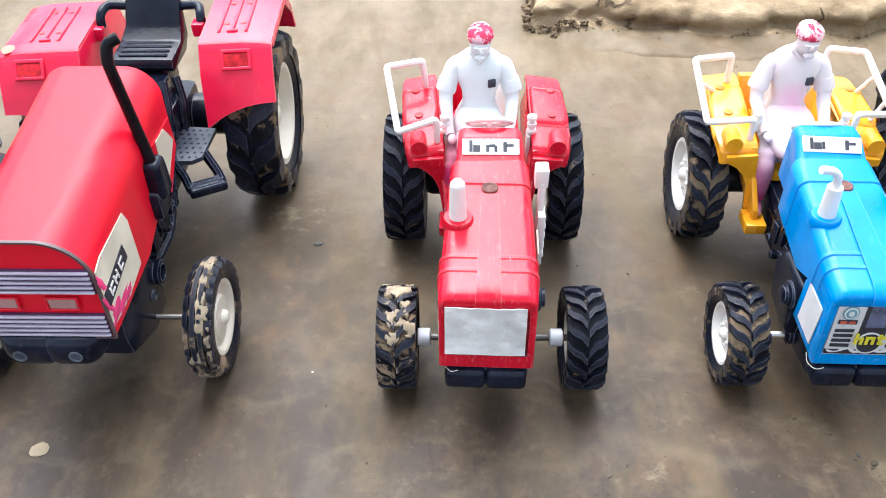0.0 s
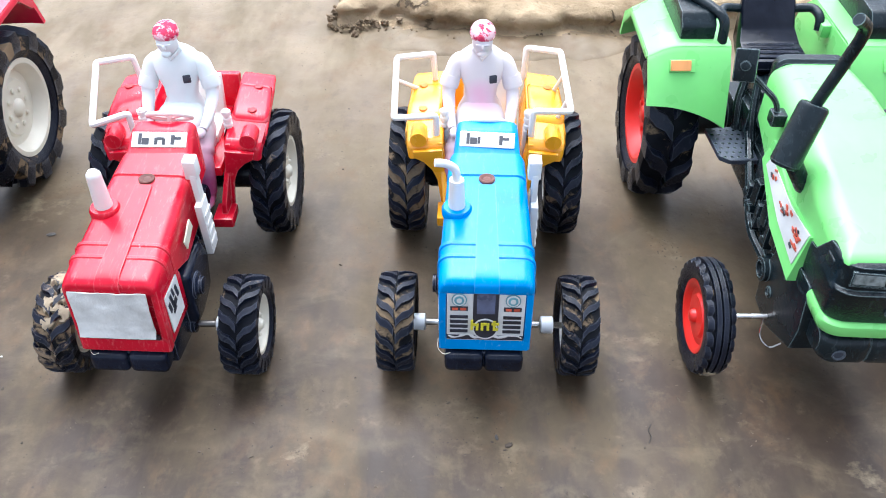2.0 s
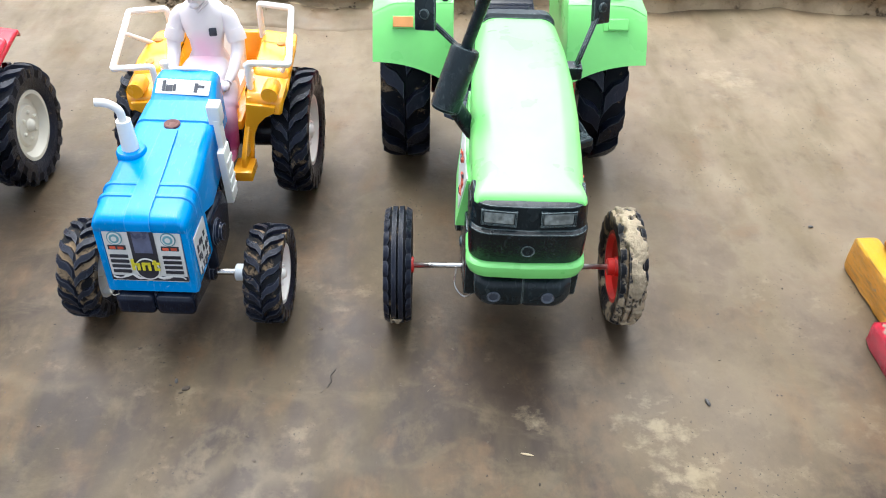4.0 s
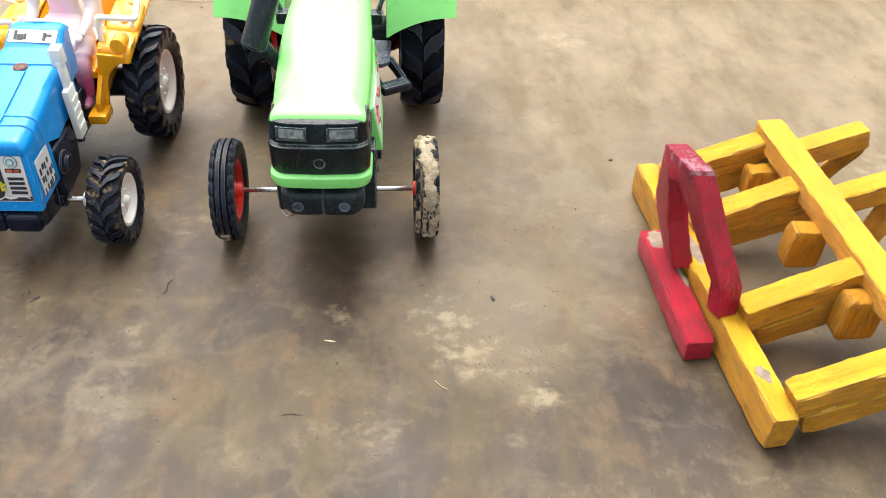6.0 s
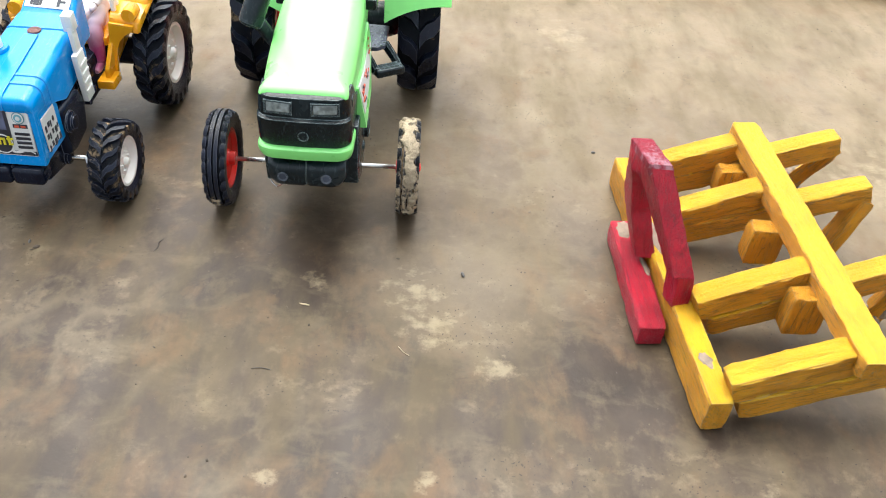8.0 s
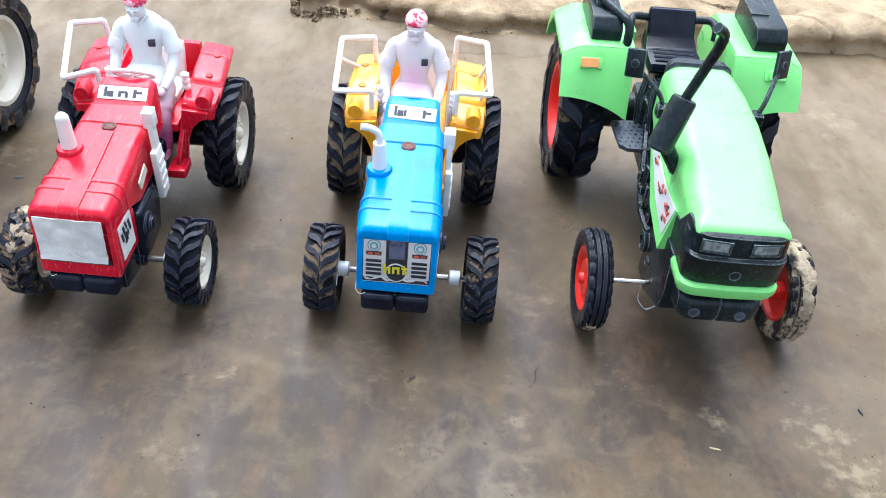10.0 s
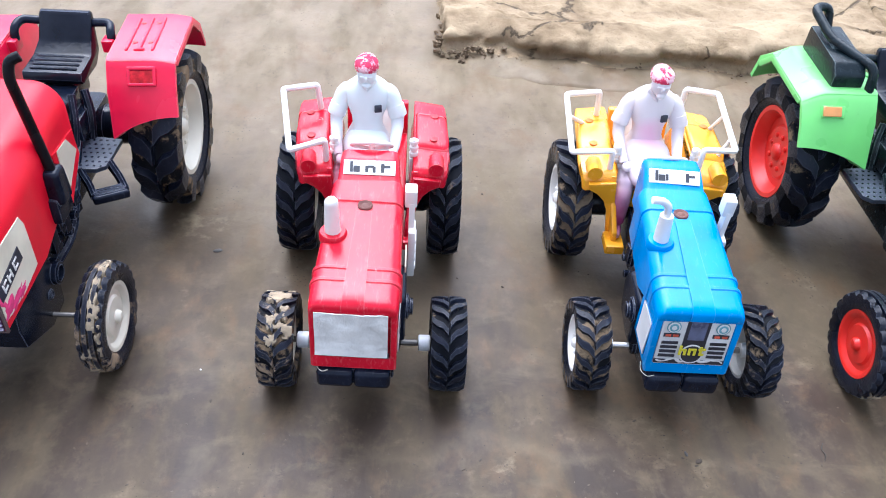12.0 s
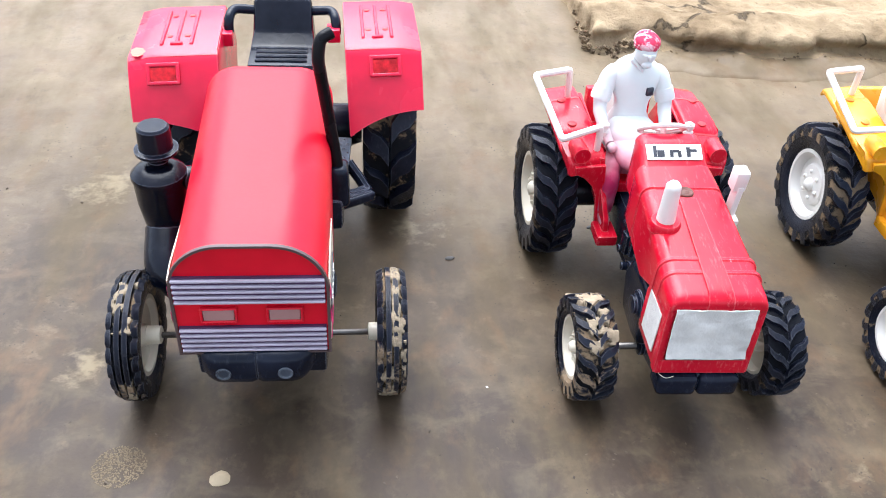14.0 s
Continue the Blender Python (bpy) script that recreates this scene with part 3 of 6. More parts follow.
# ---- wheels ----
def tyre_mesh(R, w, rim, lug, count, kind, side, jag=0.0, slope=1.05):
    """Toy tyre round the x axis, one skin; kind 'bar' has V bars, 'rib' has ribs all round. side: +1 or -1, the outer side."""
    bm = B()
    h = w / 2
    base = R - lug
    rnd = random.Random(int(R * 1e5) + int(side))
    # across the tread: share of the half width, how proud a bar stands there, drop of the crown
    if kind == "bar":
        across = [(-1.00, -1.9, 2.6), (-1.03, 0.5, 1.0), (-0.98, 0.9, 0.45), (-0.72, 1.0, 0.10), (-0.36, 1.0, 0.02), (-0.05, 1.0, 0.0),
                  (0.0, 0.35, 0.0), (0.05, 1.0, 0.0), (0.36, 1.0, 0.02), (0.72, 1.0, 0.10), (0.98, 0.9, 0.45), (1.03, 0.5, 1.0), (1.00, -1.9, 2.6)]
        step = 2 * math.pi / count
        cuts = (0.00, 0.06, 0.44, 0.52)
        cols = []
        for i in range(count):
            j, wide = rnd.uniform(-jag, jag), rnd.uniform(0.85, 1.15)
            for q, c in enumerate(cuts):
                cols.append((i * step + step * (c * wide + j), 1.0 if q in (1, 2) else 0.0))
        rows = []
        for u, proud, drop in across:
            shift = step * (slope * abs(u) ** 0.9 + 0.11 * slope * math.sin(abs(u) * 6.3)) + (step / 2 if u > 0 else step / 4 if u == 0 else 0)
            row = []
            for a0, up in cols:
                low = base - lug * drop * 0.55
                r = low + (R - lug * drop - low) * up * max(0.0, proud)
                if proud < 0:
                    r = base - lug * 1.9
                elif up:
                    r -= lug * 0.30 * max(0.0, noise.noise(Vector((a0 * 9, u * 3, R * 400 + side))))
                row.append((h * min(1.0, max(-1.0, u)) * (0.996 if up == 0 and abs(u) > 0.9 else 1.0), a0 + shift, r))
            rows.append(row)
    else:
        across = [(-0.98, 0), (-0.97, 1), (-0.58, 1), (-0.56, 0), (-0.42, 0), (-0.40, 2), (-0.08, 2), (-0.06, 0), (0.06, 0), (0.08, 2), (0.40, 2), (0.42, 0), (0.56, 0), (0.58, 1), (0.97, 1), (0.98, 0)]
        n = count * 4
        rows = []
        for k, (u, top) in enumerate(across):
            half = 2 if u > 0 else 0
            row = []
            for i in range(n):
                cut = (i + half) % 4 == 3
                x = u + (0.0 if not cut else 0.12 if k in (12, 13) else -0.12 if k in (2, 3) else 0)
                r = base if top == 0 else R if top == 2 else R - lug * 0.15 - (lug * 0.8 if cut else 0)
                if k in (1, 14):
                    r -= lug * 0.6
                if abs(u) > 0.975:
                    r = base - lug * 0.9
                row.append((h * x, 2 * math.pi * i / n, r))
            rows.append(row)
    # side walls and bead
    n = len(rows[0])

    def wall(u, r, like):
        return [(h * u, a, r) for _, a, _ in like]

    s0 = rim + (R - rim) * 0.55
    rows = [wall(-0.70, rim, rows[0]), wall(-0.93, rim + (R - rim) * 0.2, rows[0]), wall(-0.985, s0, rows[0])] + rows
    rows += [wall(0.985, s0, rows[-1]), wall(0.93, rim + (R - rim) * 0.2, rows[-1]), wall(0.70, rim, rows[-1])]
    vs = [[bm.verts.new((x * side, -r * math.cos(a), r * math.sin(a))) for x, a, r in row] for row in rows]
    for k, (a, b) in enumerate(zip(vs, vs[1:] + vs[:1])):
        tread = kind == "bar" and 3 <= k < len(rows) - 4
        for i in range(n):
            j = (i + 1) % n
            f = bm.faces.new((a[i], a[j], b[j], b[i]))
            f.material_index = 1 if (tread and i % 4 == 3) or (kind == "rib" and k in (6, 10, 14)) else 0
    return bm


def rim_mesh(rim, w, side, deep, bolts):
    bm = B()
    h = w / 2
    f = h * (1 - deep)
    lathe(bm, [(-h * 0.70, rim * 1.0), (-h * 0.72, rim * 0.9), (-h * 0.3, rim * 0.82), (-h * 0.1, rim * 0.30), (-h * 0.6, rim * 0.26), (-h * 0.62, 0.0015),
               (f - 0.0005, 0.0015), (f, rim * 0.20), (f * 0.9, rim * 0.56), (f * 0.6, rim * 0.62), (f * 0.6, rim * 0.78), (h * 0.70, rim * 0.88),
               (h * 0.78, rim * 0.92), (h * 0.78, rim * 1.02), (0, rim * 1.02)], 40, closed=True)
    for i in range(bolts):
        a = 2 * math.pi * i / bolts
        lathe(bm, [(f * 0.8, rim * 0.06), (f + 0.0008, rim * 0.055), (f + 0.0012, rim * 0.03)], 8, c=(0, rim * 0.38 * math.cos(a), rim * 0.38 * math.sin(a)))
    if side < 0:
        for v in bm.verts:
            v.co.x *= -1
    return bm


def wheel(owner, x, y, R, w, rim, lug, count, kind, rim_mat, tyre_mat, deep=0.35, bolts=6, turn=0.0, toe=0.0, lean=0.0, jag=0.0, label=""):
    side = 1 if x > 0 else -1
    rim_ob = part("wheel", rim_mesh(rim, w, side, deep, bolts), rim_mat, owner)
    rim_ob.matrix_local = pose(x, y, R * 1.0, 0, lean, toe) @ pose(0, 0, 0, turn)
    part("tyre", tyre_mesh(R, w, rim, lug, count, kind, side, jag, 1.05 if count > 14 else 0.62), tyre_mat, rim_ob, label)
    hub = B()
    h = w / 2
    f = h * (1 - deep)
    lathe(hub, [(f * 0.6, rim * 0.22), (f + 0.0012, rim * 0.19), (f + 0.0026, rim * 0.13), (f + 0.0030, rim * 0.03)], 16)
    if side < 0:
        for v in hub.verts:
            v.co.x *= -1
    part("hub", hub, rim_mat, rim_ob)
    return rim_ob


def mud_crust(owner, at, R, w, a0, a1, x0, x1, seed, cut=0.0, thick=0.0016):
    """Dried mud stuck on a tread: a lumpy skin between two angles, ragged where it has flaked away."""
    bm = B()
    nx, na = 26, int(abs(a1 - a0) / 1.8) + 2
    off = Vector((seed * 5.3, seed * 2.9, seed))
    keep = []
    for i in range(na + 1):
        a = radians(a0 + (a1 - a0) * i / na)
        for j in range(nx + 1):
            x = w / 2 * (x0 + (x1 - x0) * j / nx)
            p = Vector((x, R * math.cos(a), R * math.sin(a)))
            edge = min(i, na - i, 6) / 6 * 0.5 + min(j, nx - j, 6) / 6 * 0.5
            q = noise.noise(p * 130 + off) * 0.9 + noise.noise(p * 360 + off) * 0.55 + edge - 0.72 - cut
            h = thick * (0.35 + 0.65 * min(1.0, max(0.0, q * 2.2))) + 0.0003 * noise.noise(p * 900 + off)
            r = R - 0.0006 + (h if q > 0 else -0.0022)
            keep.append((bm.verts.new((x, -r * math.cos(a), r * math.sin(a))), q))
    for i in range(na):
        for j in range(nx):
            quad = [keep[i * (nx + 1) + j], keep[i * (nx + 1) + j + 1], keep[(i + 1) * (nx + 1) + j + 1], keep[(i + 1) * (nx + 1) + j]]
            if max(q for _, q in quad) > 0:
                bm.faces.new([v for v, _ in quad])
    loose = [v for v in bm.verts if not v.link_faces]
    bmesh.ops.delete(bm, geom=loose, context="VERTS")
    ob = part("mud_crust", bm, DRY_MUD, owner, "dried mud crust on the tyre", sharp=60)
    ob.matrix_local = pose(*at)
    return ob


# ---- ground ----
def smooth(a, b, v):
    t = min(1.0, max(0.0, (v - a) / (b - a)))
    return t * t * (3 - 2 * t)


def ground_height(x, y):
    near = math.exp(-((x - 0.25) ** 2 + (y - 0.3) ** 2) / 0.6)
    p = Vector((x, y, 0))
    h = 0.0011 * noise.noise(p * 9) + 0.0005 * noise.noise(p * 31)
    # a shallow rim of silt towards the bank
    return (min(0.0, h) - 0.0002) * near


def spread(lo, hi, step, far):
    """Grid lines: even between lo and hi, then ever wider out to far."""
    xs = [lo + i * step for i in range(int(round((hi - lo) / step)) + 1)]
    out, d, a = [], step, xs[0]
    while a > -far:
        d *= 1.45
        a -= d
        out.append(a)
    xs = out[::-1] + xs
    d, a = step, xs[-1]
    while a < far:
        d *= 1.45
        a += d
        xs.append(a)
    return xs


def sheet(bm, xs, ys, height):
    rows = [[bm.verts.new((x, y, height(x, y))) for x in xs] for y in ys]
    for a, b in zip(rows, rows[1:]):
        for i in range(len(xs) - 1):
            bm.faces.new((a[i], a[i + 1], b[i + 1], b[i]))


gb = B()
sheet(gb, spread(-0.5, 1.0, 0.01, 400), spread(-0.2, 0.8, 0.01, 400), ground_height)
tagged(part("ground", gb, GROUND, sharp=180), "damp smooth brown clay yard with pale dried silt patches", "ground", kind="structure")


def bank_front(x, y):
    p = Vector((x, y, 0))
    wob = 0.010 * noise.noise(p * 11) + 0.007 * noise.noise(p * 37) + 0.0030 * noise.noise(p * 80)
    return 0.645 - 0.020 * smooth(0.08, 0.22, x) + 0.014 * smooth(0.24, 0.42, x) + wob, wob


def bank_height(x, y):
    """A raised dry clay bed with a ragged, rounded and undercut-looking edge."""
    p = Vector((x, y, 0))
    front, wob = bank_front(x, y)
    left = 0.070 + wob * 0.6
    a = smooth(-0.002, 0.017, y - front) * smooth(-0.001, 0.006, x - left)
    lip = 0.5 * math.exp(-((y - front - 0.035) / 0.028) ** 2) + 0.5
    h = 0.026 * a * lip + 0.005 * a * noise.noise(p * 13) + 0.0036 * a * noise.noise(p * 42) + 0.0016 * a * noise.noise(p * 120)
    fold = abs(y - front - 0.050 - 0.020 * noise.noise(Vector((x * 14, 5.0, 0))))
    h -= 0.007 * a * smooth(0.004, 0.0, fold) * smooth(-0.1, 0.25, noise.noise(Vector((x * 9, 2.0, 0))))
    # drying cracks
    crack = abs(noise.noise(p * 8 + Vector((7, 3, 0))))
    h -= 0.006 * a * smooth(0.035, 0.0, crack) * smooth(0.0, 0.3, noise.noise(p * 5 + Vector((1, 9, 0))) + 0.3)
    # slumped shelf of broken clay below the edge
    shelf = smooth(-0.042, -0.004, y - front + 0.006 * noise.noise(p * 29)) * smooth(0.080, 0.12, x) * smooth(0.36, 0.26, x)
    h = max(h, shelf * (0.0050 + 0.0050 * noise.noise(p * 30) + 0.0028 * abs(noise.noise(p * 75))) - 0.001 * (1 - shelf))
    # falls away again far behind
    far = smooth(1.60, 1.30, x + 0.12 * noise.noise(p * 6)) * smooth(1.50, 1.20, y + 0.12 * noise.noise(p * 5))
    return (h + 0.006) * far - 0.006 - 0.005 * (1 - min(1.0, max(a, shelf) * 4))


bb = B()
xs = [0.03 + i * 0.0024 for i in range(int(0.93 / 0.0024))]
xs += [xs[-1] + 0.02 * i * (1 + 0.1 * i) for i in range(1, 16)]
ys = [0.575 + i * 0.0021 for i in range(int(0.14 / 0.0021))] + [0.716 + i * 0.0035 for i in range(int(0.139 / 0.0035))]
ys += [ys[-1] + 0.02 * i * (1 + 0.1 * i) for i in range(1, 16)]
sheet(bb, xs, ys, bank_height)
for f in bb.faces:
    c = f.calc_center_median()
    f.material_index = 1 if c.y < bank_front(c.x, c.y)[0] + 0.0005 or max(v.co.z for v in f.verts) < -0.0012 else 0
# the lip leans out over the foot of the bank
for v in bb.verts:
    wob = noise.noise(Vector((v.co.x * 24, 3.0, 0)))
    v.co.y -= (0.010 + 0.007 * wob) * smooth(0.007, 0.017, v.co.z) * smooth(0.72, 0.66, v.co.y)
    v.co.x -= (0.004 + 0.004 * noise.noise(Vector((v.co.y * 30, 7.0, 0)))) * smooth(0.006, 0.016, v.co.z) * smooth(0.11, 0.08, v.co.x)
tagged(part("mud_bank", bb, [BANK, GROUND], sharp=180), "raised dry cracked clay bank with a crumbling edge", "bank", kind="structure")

# crumbs and grit strewn on the clay
cb = B()
rc = random.Random(4)
for i in range(800):
    x, y = rc.uniform(-0.35, 0.8), 0.02 + 0.58 * rc.random() ** 1.7
    s = rc.uniform(0.0002, 0.0006) * (1.7 if rc.random() < 0.10 else 1)
    blob(cb, (x, y, ground_height(x, y) + s * 0.3), (s, s * rc.uniform(0.6, 1), s * 0.6), (0, 0, rc.uniform(0, 180)), 1, 0.4, i)
for i in range(380):
    x, y = rc.gauss(0.16, 0.22), 0.23 + rc.gauss(0, 0.05)
    s = rc.uniform(0.00025, 0.0006) * (1.6 if rc.random() < 0.08 else 1)
    if -0.35 < x < 0.5 and y > 0.05:
        blob(cb, (x, y, ground_height(x, y) + s * 0.25), (s * rc.uniform(1, 2), s * rc.uniform(0.4, 1), s * 0.35), (0, 0, rc.uniform(0, 180)), 1, 0.8, i)
tagged(part("soil_crumbs", cb, PEBBLE), "tiny dark soil crumbs strewn over the damp clay", "soil", kind="stuff")
lb = B()
for i in range(45):
    x = rc.uniform(0.075, 0.4)
    y = 0.642 - 0.02 * smooth(0.08, 0.22, x) + 0.014 * smooth(0.24, 0.42, x) + rc.gauss(-0.002, 0.005)
    s = rc.uniform(0.0006, 0.0018)
    blob(lb, (x, y, max(0, bank_height(x, y)) + s * 0.2), (s, s * rc.uniform(0.6, 1), s * 0.7), (0, 0, rc.uniform(0, 180)), 1, 0.5, i)
for i in range(46):
    # broken clods heaped at the corner and under the lip
    x = 0.066 + 0.06 * rc.random() ** 2
    y = 0.640 + rc.gauss(0.0, 0.003) + (0.06 * rc.random() if x < 0.074 else 0)
    s = rc.uniform(0.0014, 0.0036)
    blob(lb, (x, y, rc.uniform(0.0, 0.010)), (s, s * rc.uniform(0.6, 1), s * rc.uniform(0.5, 0.9)), (rc.uniform(0, 60), 0, rc.uniform(0, 180)), 3, 0.8, i)
tagged(part("clay_lumps", lb, FOOT), "loose clay lumps along the crumbling bank edge", "soil", kind="stuff")


def litter(name, c, s, rz, mat, label, rough=0.25):
    bm = B()
    blob(bm, (0, 0, s[2] * 0.6), s, sub=2, rough=rough, seed=c[0] * 9)
    ob = part(name, bm, mat)
    ob.matrix_world = pose(c[0], c[1], ground_height(*c), 0, 0, rz)
    return tagged(ob, label, name.replace("_", " "))


# ---- small toy tractors ----
def small_tractor(m, paint, tub, hole_shade, label, paper_front, rails, bent_pipe, rim_mat, turns, nose, tyres):
    T = thing("toy_tractor", m, label, "toy tractor", "toy tractors in a row")

    # bonnet
    bm = B()
    fw = 0.0006
    top = lambda y: 0.0795 + nose + (y + 0.024) * (0.19 - nose / 0.057)
    rings = [arch(-0.0308 - fw, 0.0190, 0.0722 + nose, 0.0750 + nose, 0.002), arch(-0.0306 - fw, 0.0200, 0.0718 + nose, 0.0764 + nose, 0.004), arch(-0.0297 - fw, 0.0207, 0.070 + nose, 0.0778 + nose, 0.005),
             arch(-0.0286 - fw / 2, 0.0210, 0.066, 0.0786 + nose, 0.006), arch(-0.0270, 0.0212, 0.0725, 0.0791 + nose, 0.006),
             arch(-0.0240, 0.0212, 0.0725, top(-0.0240), 0.006), arch(-0.0180, 0.0213, 0.0723, top(-0.018), 0.006),
             arch(-0.0175, 0.0219, 0.0721, top(-0.0175) + 0.0006, 0.006), arch(-0.0160, 0.0219, 0.0714, top(-0.016) + 0.0006, 0.006),
             arch(-0.0155, 0.0212, 0.0712, top(-0.0155), 0.006), arch(-0.0105, 0.0211, 0.0691, top(-0.0105), 0.006),
             arch(-0.0100, 0.0217, 0.0689, top(-0.010) + 0.0006, 0.006), arch(-0.0085, 0.0217, 0.0683, top(-0.0085) + 0.0006, 0.006),
             arch(-0.0080, 0.0209, 0.0681, top(-0.008), 0.006), arch(0.010, 0.0202, 0.060, top(0.010), 0.0055), arch(0.034, 0.0193, 0.062, top(0.034), 0.005),
             arch(0.0345, 0.0188, 0.062, top(0.034) - 0.0006, 0.005), arch(0.0355, 0.0188, 0.062, top(0.034) - 0.0006, 0.005),
             arch(0.0360, 0.0194, 0.062, top(0.036), 0.005), arch(0.050, 0.0190, 0.064, 0.0925, 0.006), arch(0.0515, 0.0180, 0.066, 0.0928, 0.005)]
    loft(bm, rings)
    part("bonnet", bm, paint, T)
    # raised band down the middle
    bm = B()
    band = [(-0.0314 - fw, 0.0722 + nose), (-0.0314 - fw, 0.0752 + nose), (-0.0305 - fw, 0.0776 + nose), (-0.0282 - fw / 2, 0.0794 + nose)] + [(y, top(y) + 0.0009) for y in (-0.024, -0.01, 0.01, 0.028)]
    loft(bm, [[(-w, y, z), (w, y, z), (w * 0.9, y + 0.0002, z - 0.003), (-w * 0.9, y + 0.0002, z - 0.003)] if q > 2 else
              [(-w, y, z), (w, y, z), (w * 0.9, y + 0.003, z), (-w * 0.9, y + 0.003, z)]
              for q, ((y, z), w) in enumerate(zip(band, (0.0055, 0.0055, 0.0055, 0.0053, 0.0052, 0.005, 0.0045, 0.004)))])
    part("bonnet_band", bm, paint, T)
    bm = B()
    lathe(bm, [(top(0.033) - 0.001, 0.0040), (top(0.033) + 0.0006, 0.0039), (top(0.033) + 0.0010, 0.0033), (top(0.033) + 0.0002, 0.002), (top(0.033) + 0.0009, 0.0006)], 20, "z", (0, 0.0325, 0))
    part("fuel_cap", bm, RUST, T, "worn brown cap")
    # dashboard block and badge
    bm = B()
    loft(bm, [arch(0.049, 0.0172, 0.07, 0.0918, 0.004), arch(0.0515, 0.0170, 0.07, 0.0930, 0.004), arch(0.0530, 0.0166, 0.07, 0.0938, 0.004), arch(0.0610, 0.0158, 0.07, 0.0989, 0.004),
              arch(0.0628, 0.0157, 0.07, 0.0995, 0.004), arch(0.0690, 0.0155, 0.07, 0.0994, 0.004), arch(0.0702, 0.0148, 0.07, 0.0982, 0.004)])
    part("dashboard", bm, paint, T)
    tilt = math.degrees(math.atan2(0.0051, 0.0080))
    badge = part("badge", box(B(), (0, 0, 0), (0.0272, 0.0082, 0.0006), bev=0.0002, seg=1), WHITE, T, "white badge with dark block marks")
    badge.matrix_local = pose(0, 0.0568, 0.0966, tilt, 0, 0 if paper_front else -3)
    marks = [(-0.0095, 0.0002, 0.0016, 0.0058), (-0.0067, -0.0010, 0.0034, 0.0034), (-0.0015, -0.0009, 0.0016, 0.0036), (0.0008, 0.0004, 0.0030, 0.0013),
             (0.0024, -0.0012, 0.0015, 0.0032), (0.0068, -0.0002, 0.0018, 0.0050), (0.0090, 0.0006, 0.0038, 0.0013)]
    if not paper_front:
        marks = marks[:2] + [(-0.0040, -0.0006, 0.0014, 0.0036)] + marks[5:]
    for x, y, a, b in marks:
        part("mark", box(B(), (x, y, 0.00045), (a, b, 0.0004)), PRINT_DARK, badge)

    # grille housing: frame and inset panel
    LOW = 0.0445 if paper_front else 0.0440
    bm = B()
    fr = [(-0.0305, 0.0375), (-0.0040, 0.0375), (-0.0040, 0.0605), (-0.0296, 0.0605)]
    prism(bm, fr, -0.0205, 0.0205, bev=0.0009)
    loft(bm, [arch(-0.0300, 0.0207, 0.056, 0.0740, 0.004), arch(-0.006, 0.0207, 0.056, 0.0740, 0.004)])
    for x in (-0.0192, 0.0192):
        prism(bm, [(-0.0338, 0.0372), (-0.0290, 0.0372), (-0.0285, 0.0735), (-0.0318, 0.0735)], x - 0.0016, x + 0.0016, bev=0.0006)
    prism(bm, [(-0.0342, 0.0372), (-0.0290, 0.0372), (-0.0290, LOW), (-0.0333, LOW)], -0.0200, 0.0200, bev=0.0006)
    prism(bm, [(-0.0317, 0.0726), (-0.0280, 0.0726), (-0.0280, 0.0756), (-0.0313, 0.0756)], -0.0200, 0.0200, bev=0.0006)
    bmesh.ops.translate(bm, verts=bm.verts, vec=(0, nose * 0.3, nose))
    house = part("grille_housing", bm, paint, T)
    lean = -math.degrees(math.atan2(0.0020, 0.030))
    if paper_front:
        bm = B()
        t = B()
        bmesh.ops.create_grid(t, x_segments=30, y_segments=22, size=0.5)
        for v in t.verts:
            x, z = v.co.x * 0.0345, v.co.y * 0.0256
            v.co = Vector((x, -0.0010 - 0.0008 * noise.noise(Vector((x * 110, z * 160, 3))) - 0.0003 * noise.noise(Vector((x * 420, z * 420, 5))) - (0.0011 * smooth(-0.009, -0.0135, z)), z))
        merge(bm, t)
        panel = part("paper_panel", bm, PAPER, house, "crumpled grey-white paper patch")
        mod = panel.modifiers.new("thick", "SOLIDIFY")
        mod.thickness = 0.0006
        panel.matrix_local = pose(-0.0008, -0.0318, 0.0642, lean)
        part("slot", box(B(), (0, -0.0322, 0.0500), (0.034, 0.0012, 0.0026)), PRINT_DARK, house)
    else:
        panel = part("grille_panel", box(B(), (0, 0, 0), (0.0345, 0.0012, 0.0275), bev=0.0003, seg=1), STICKER_LIGHT, house, "printed grille sticker")
        at = pose(0, -0.0322 + nose * 0.3, 0.0580 + nose, lean) @ Matrix.Diagonal((1, 1, 1.08, 1))
        panel.matrix_local = at

        def stick(name, x, z, a, b, mat, d=0.0008):
            ob = part(name, box(B(), (x, -d, z), (a, 0.0006, b)), mat, house)
            ob.matrix_local = at

        stick("print_block", 0.0, 0.0035, 0.0112, 0.0195, PRINT_DARK)
        stick("print_pane", 0.0, 0.0072, 0.0080, 0.0110, PRINT_SLATE, 0.0010)
        for s in (-1, 1):
            for r_, mat, d in ((0.0034, PRINT_CYAN, 0.0009), (0.0029, STICKER_LIGHT, 0.0011), (0.0022, PRINT_CYAN, 0.0013), (0.0012, STICKER_LIGHT, 0.0015)):
                q = B()
                lathe(q, [(-d - 0.0003, r_), (-d, r_)], 20, "y", (s * 0.0118, 0, 0.0088))
                ob = part("printed_lamp", q, mat, house)
                ob.matrix_local = at
            stick("print_strip", s * 0.0118, 0.0040, 0.0078, 0.0020, PRINT_DARK)
            for dx in (-0.0018, 0.0018):
                stick("print_strip", s * 0.0118 + dx, 0.0040, 0.0026, 0.0012, PRINT_RED, 0.0010)
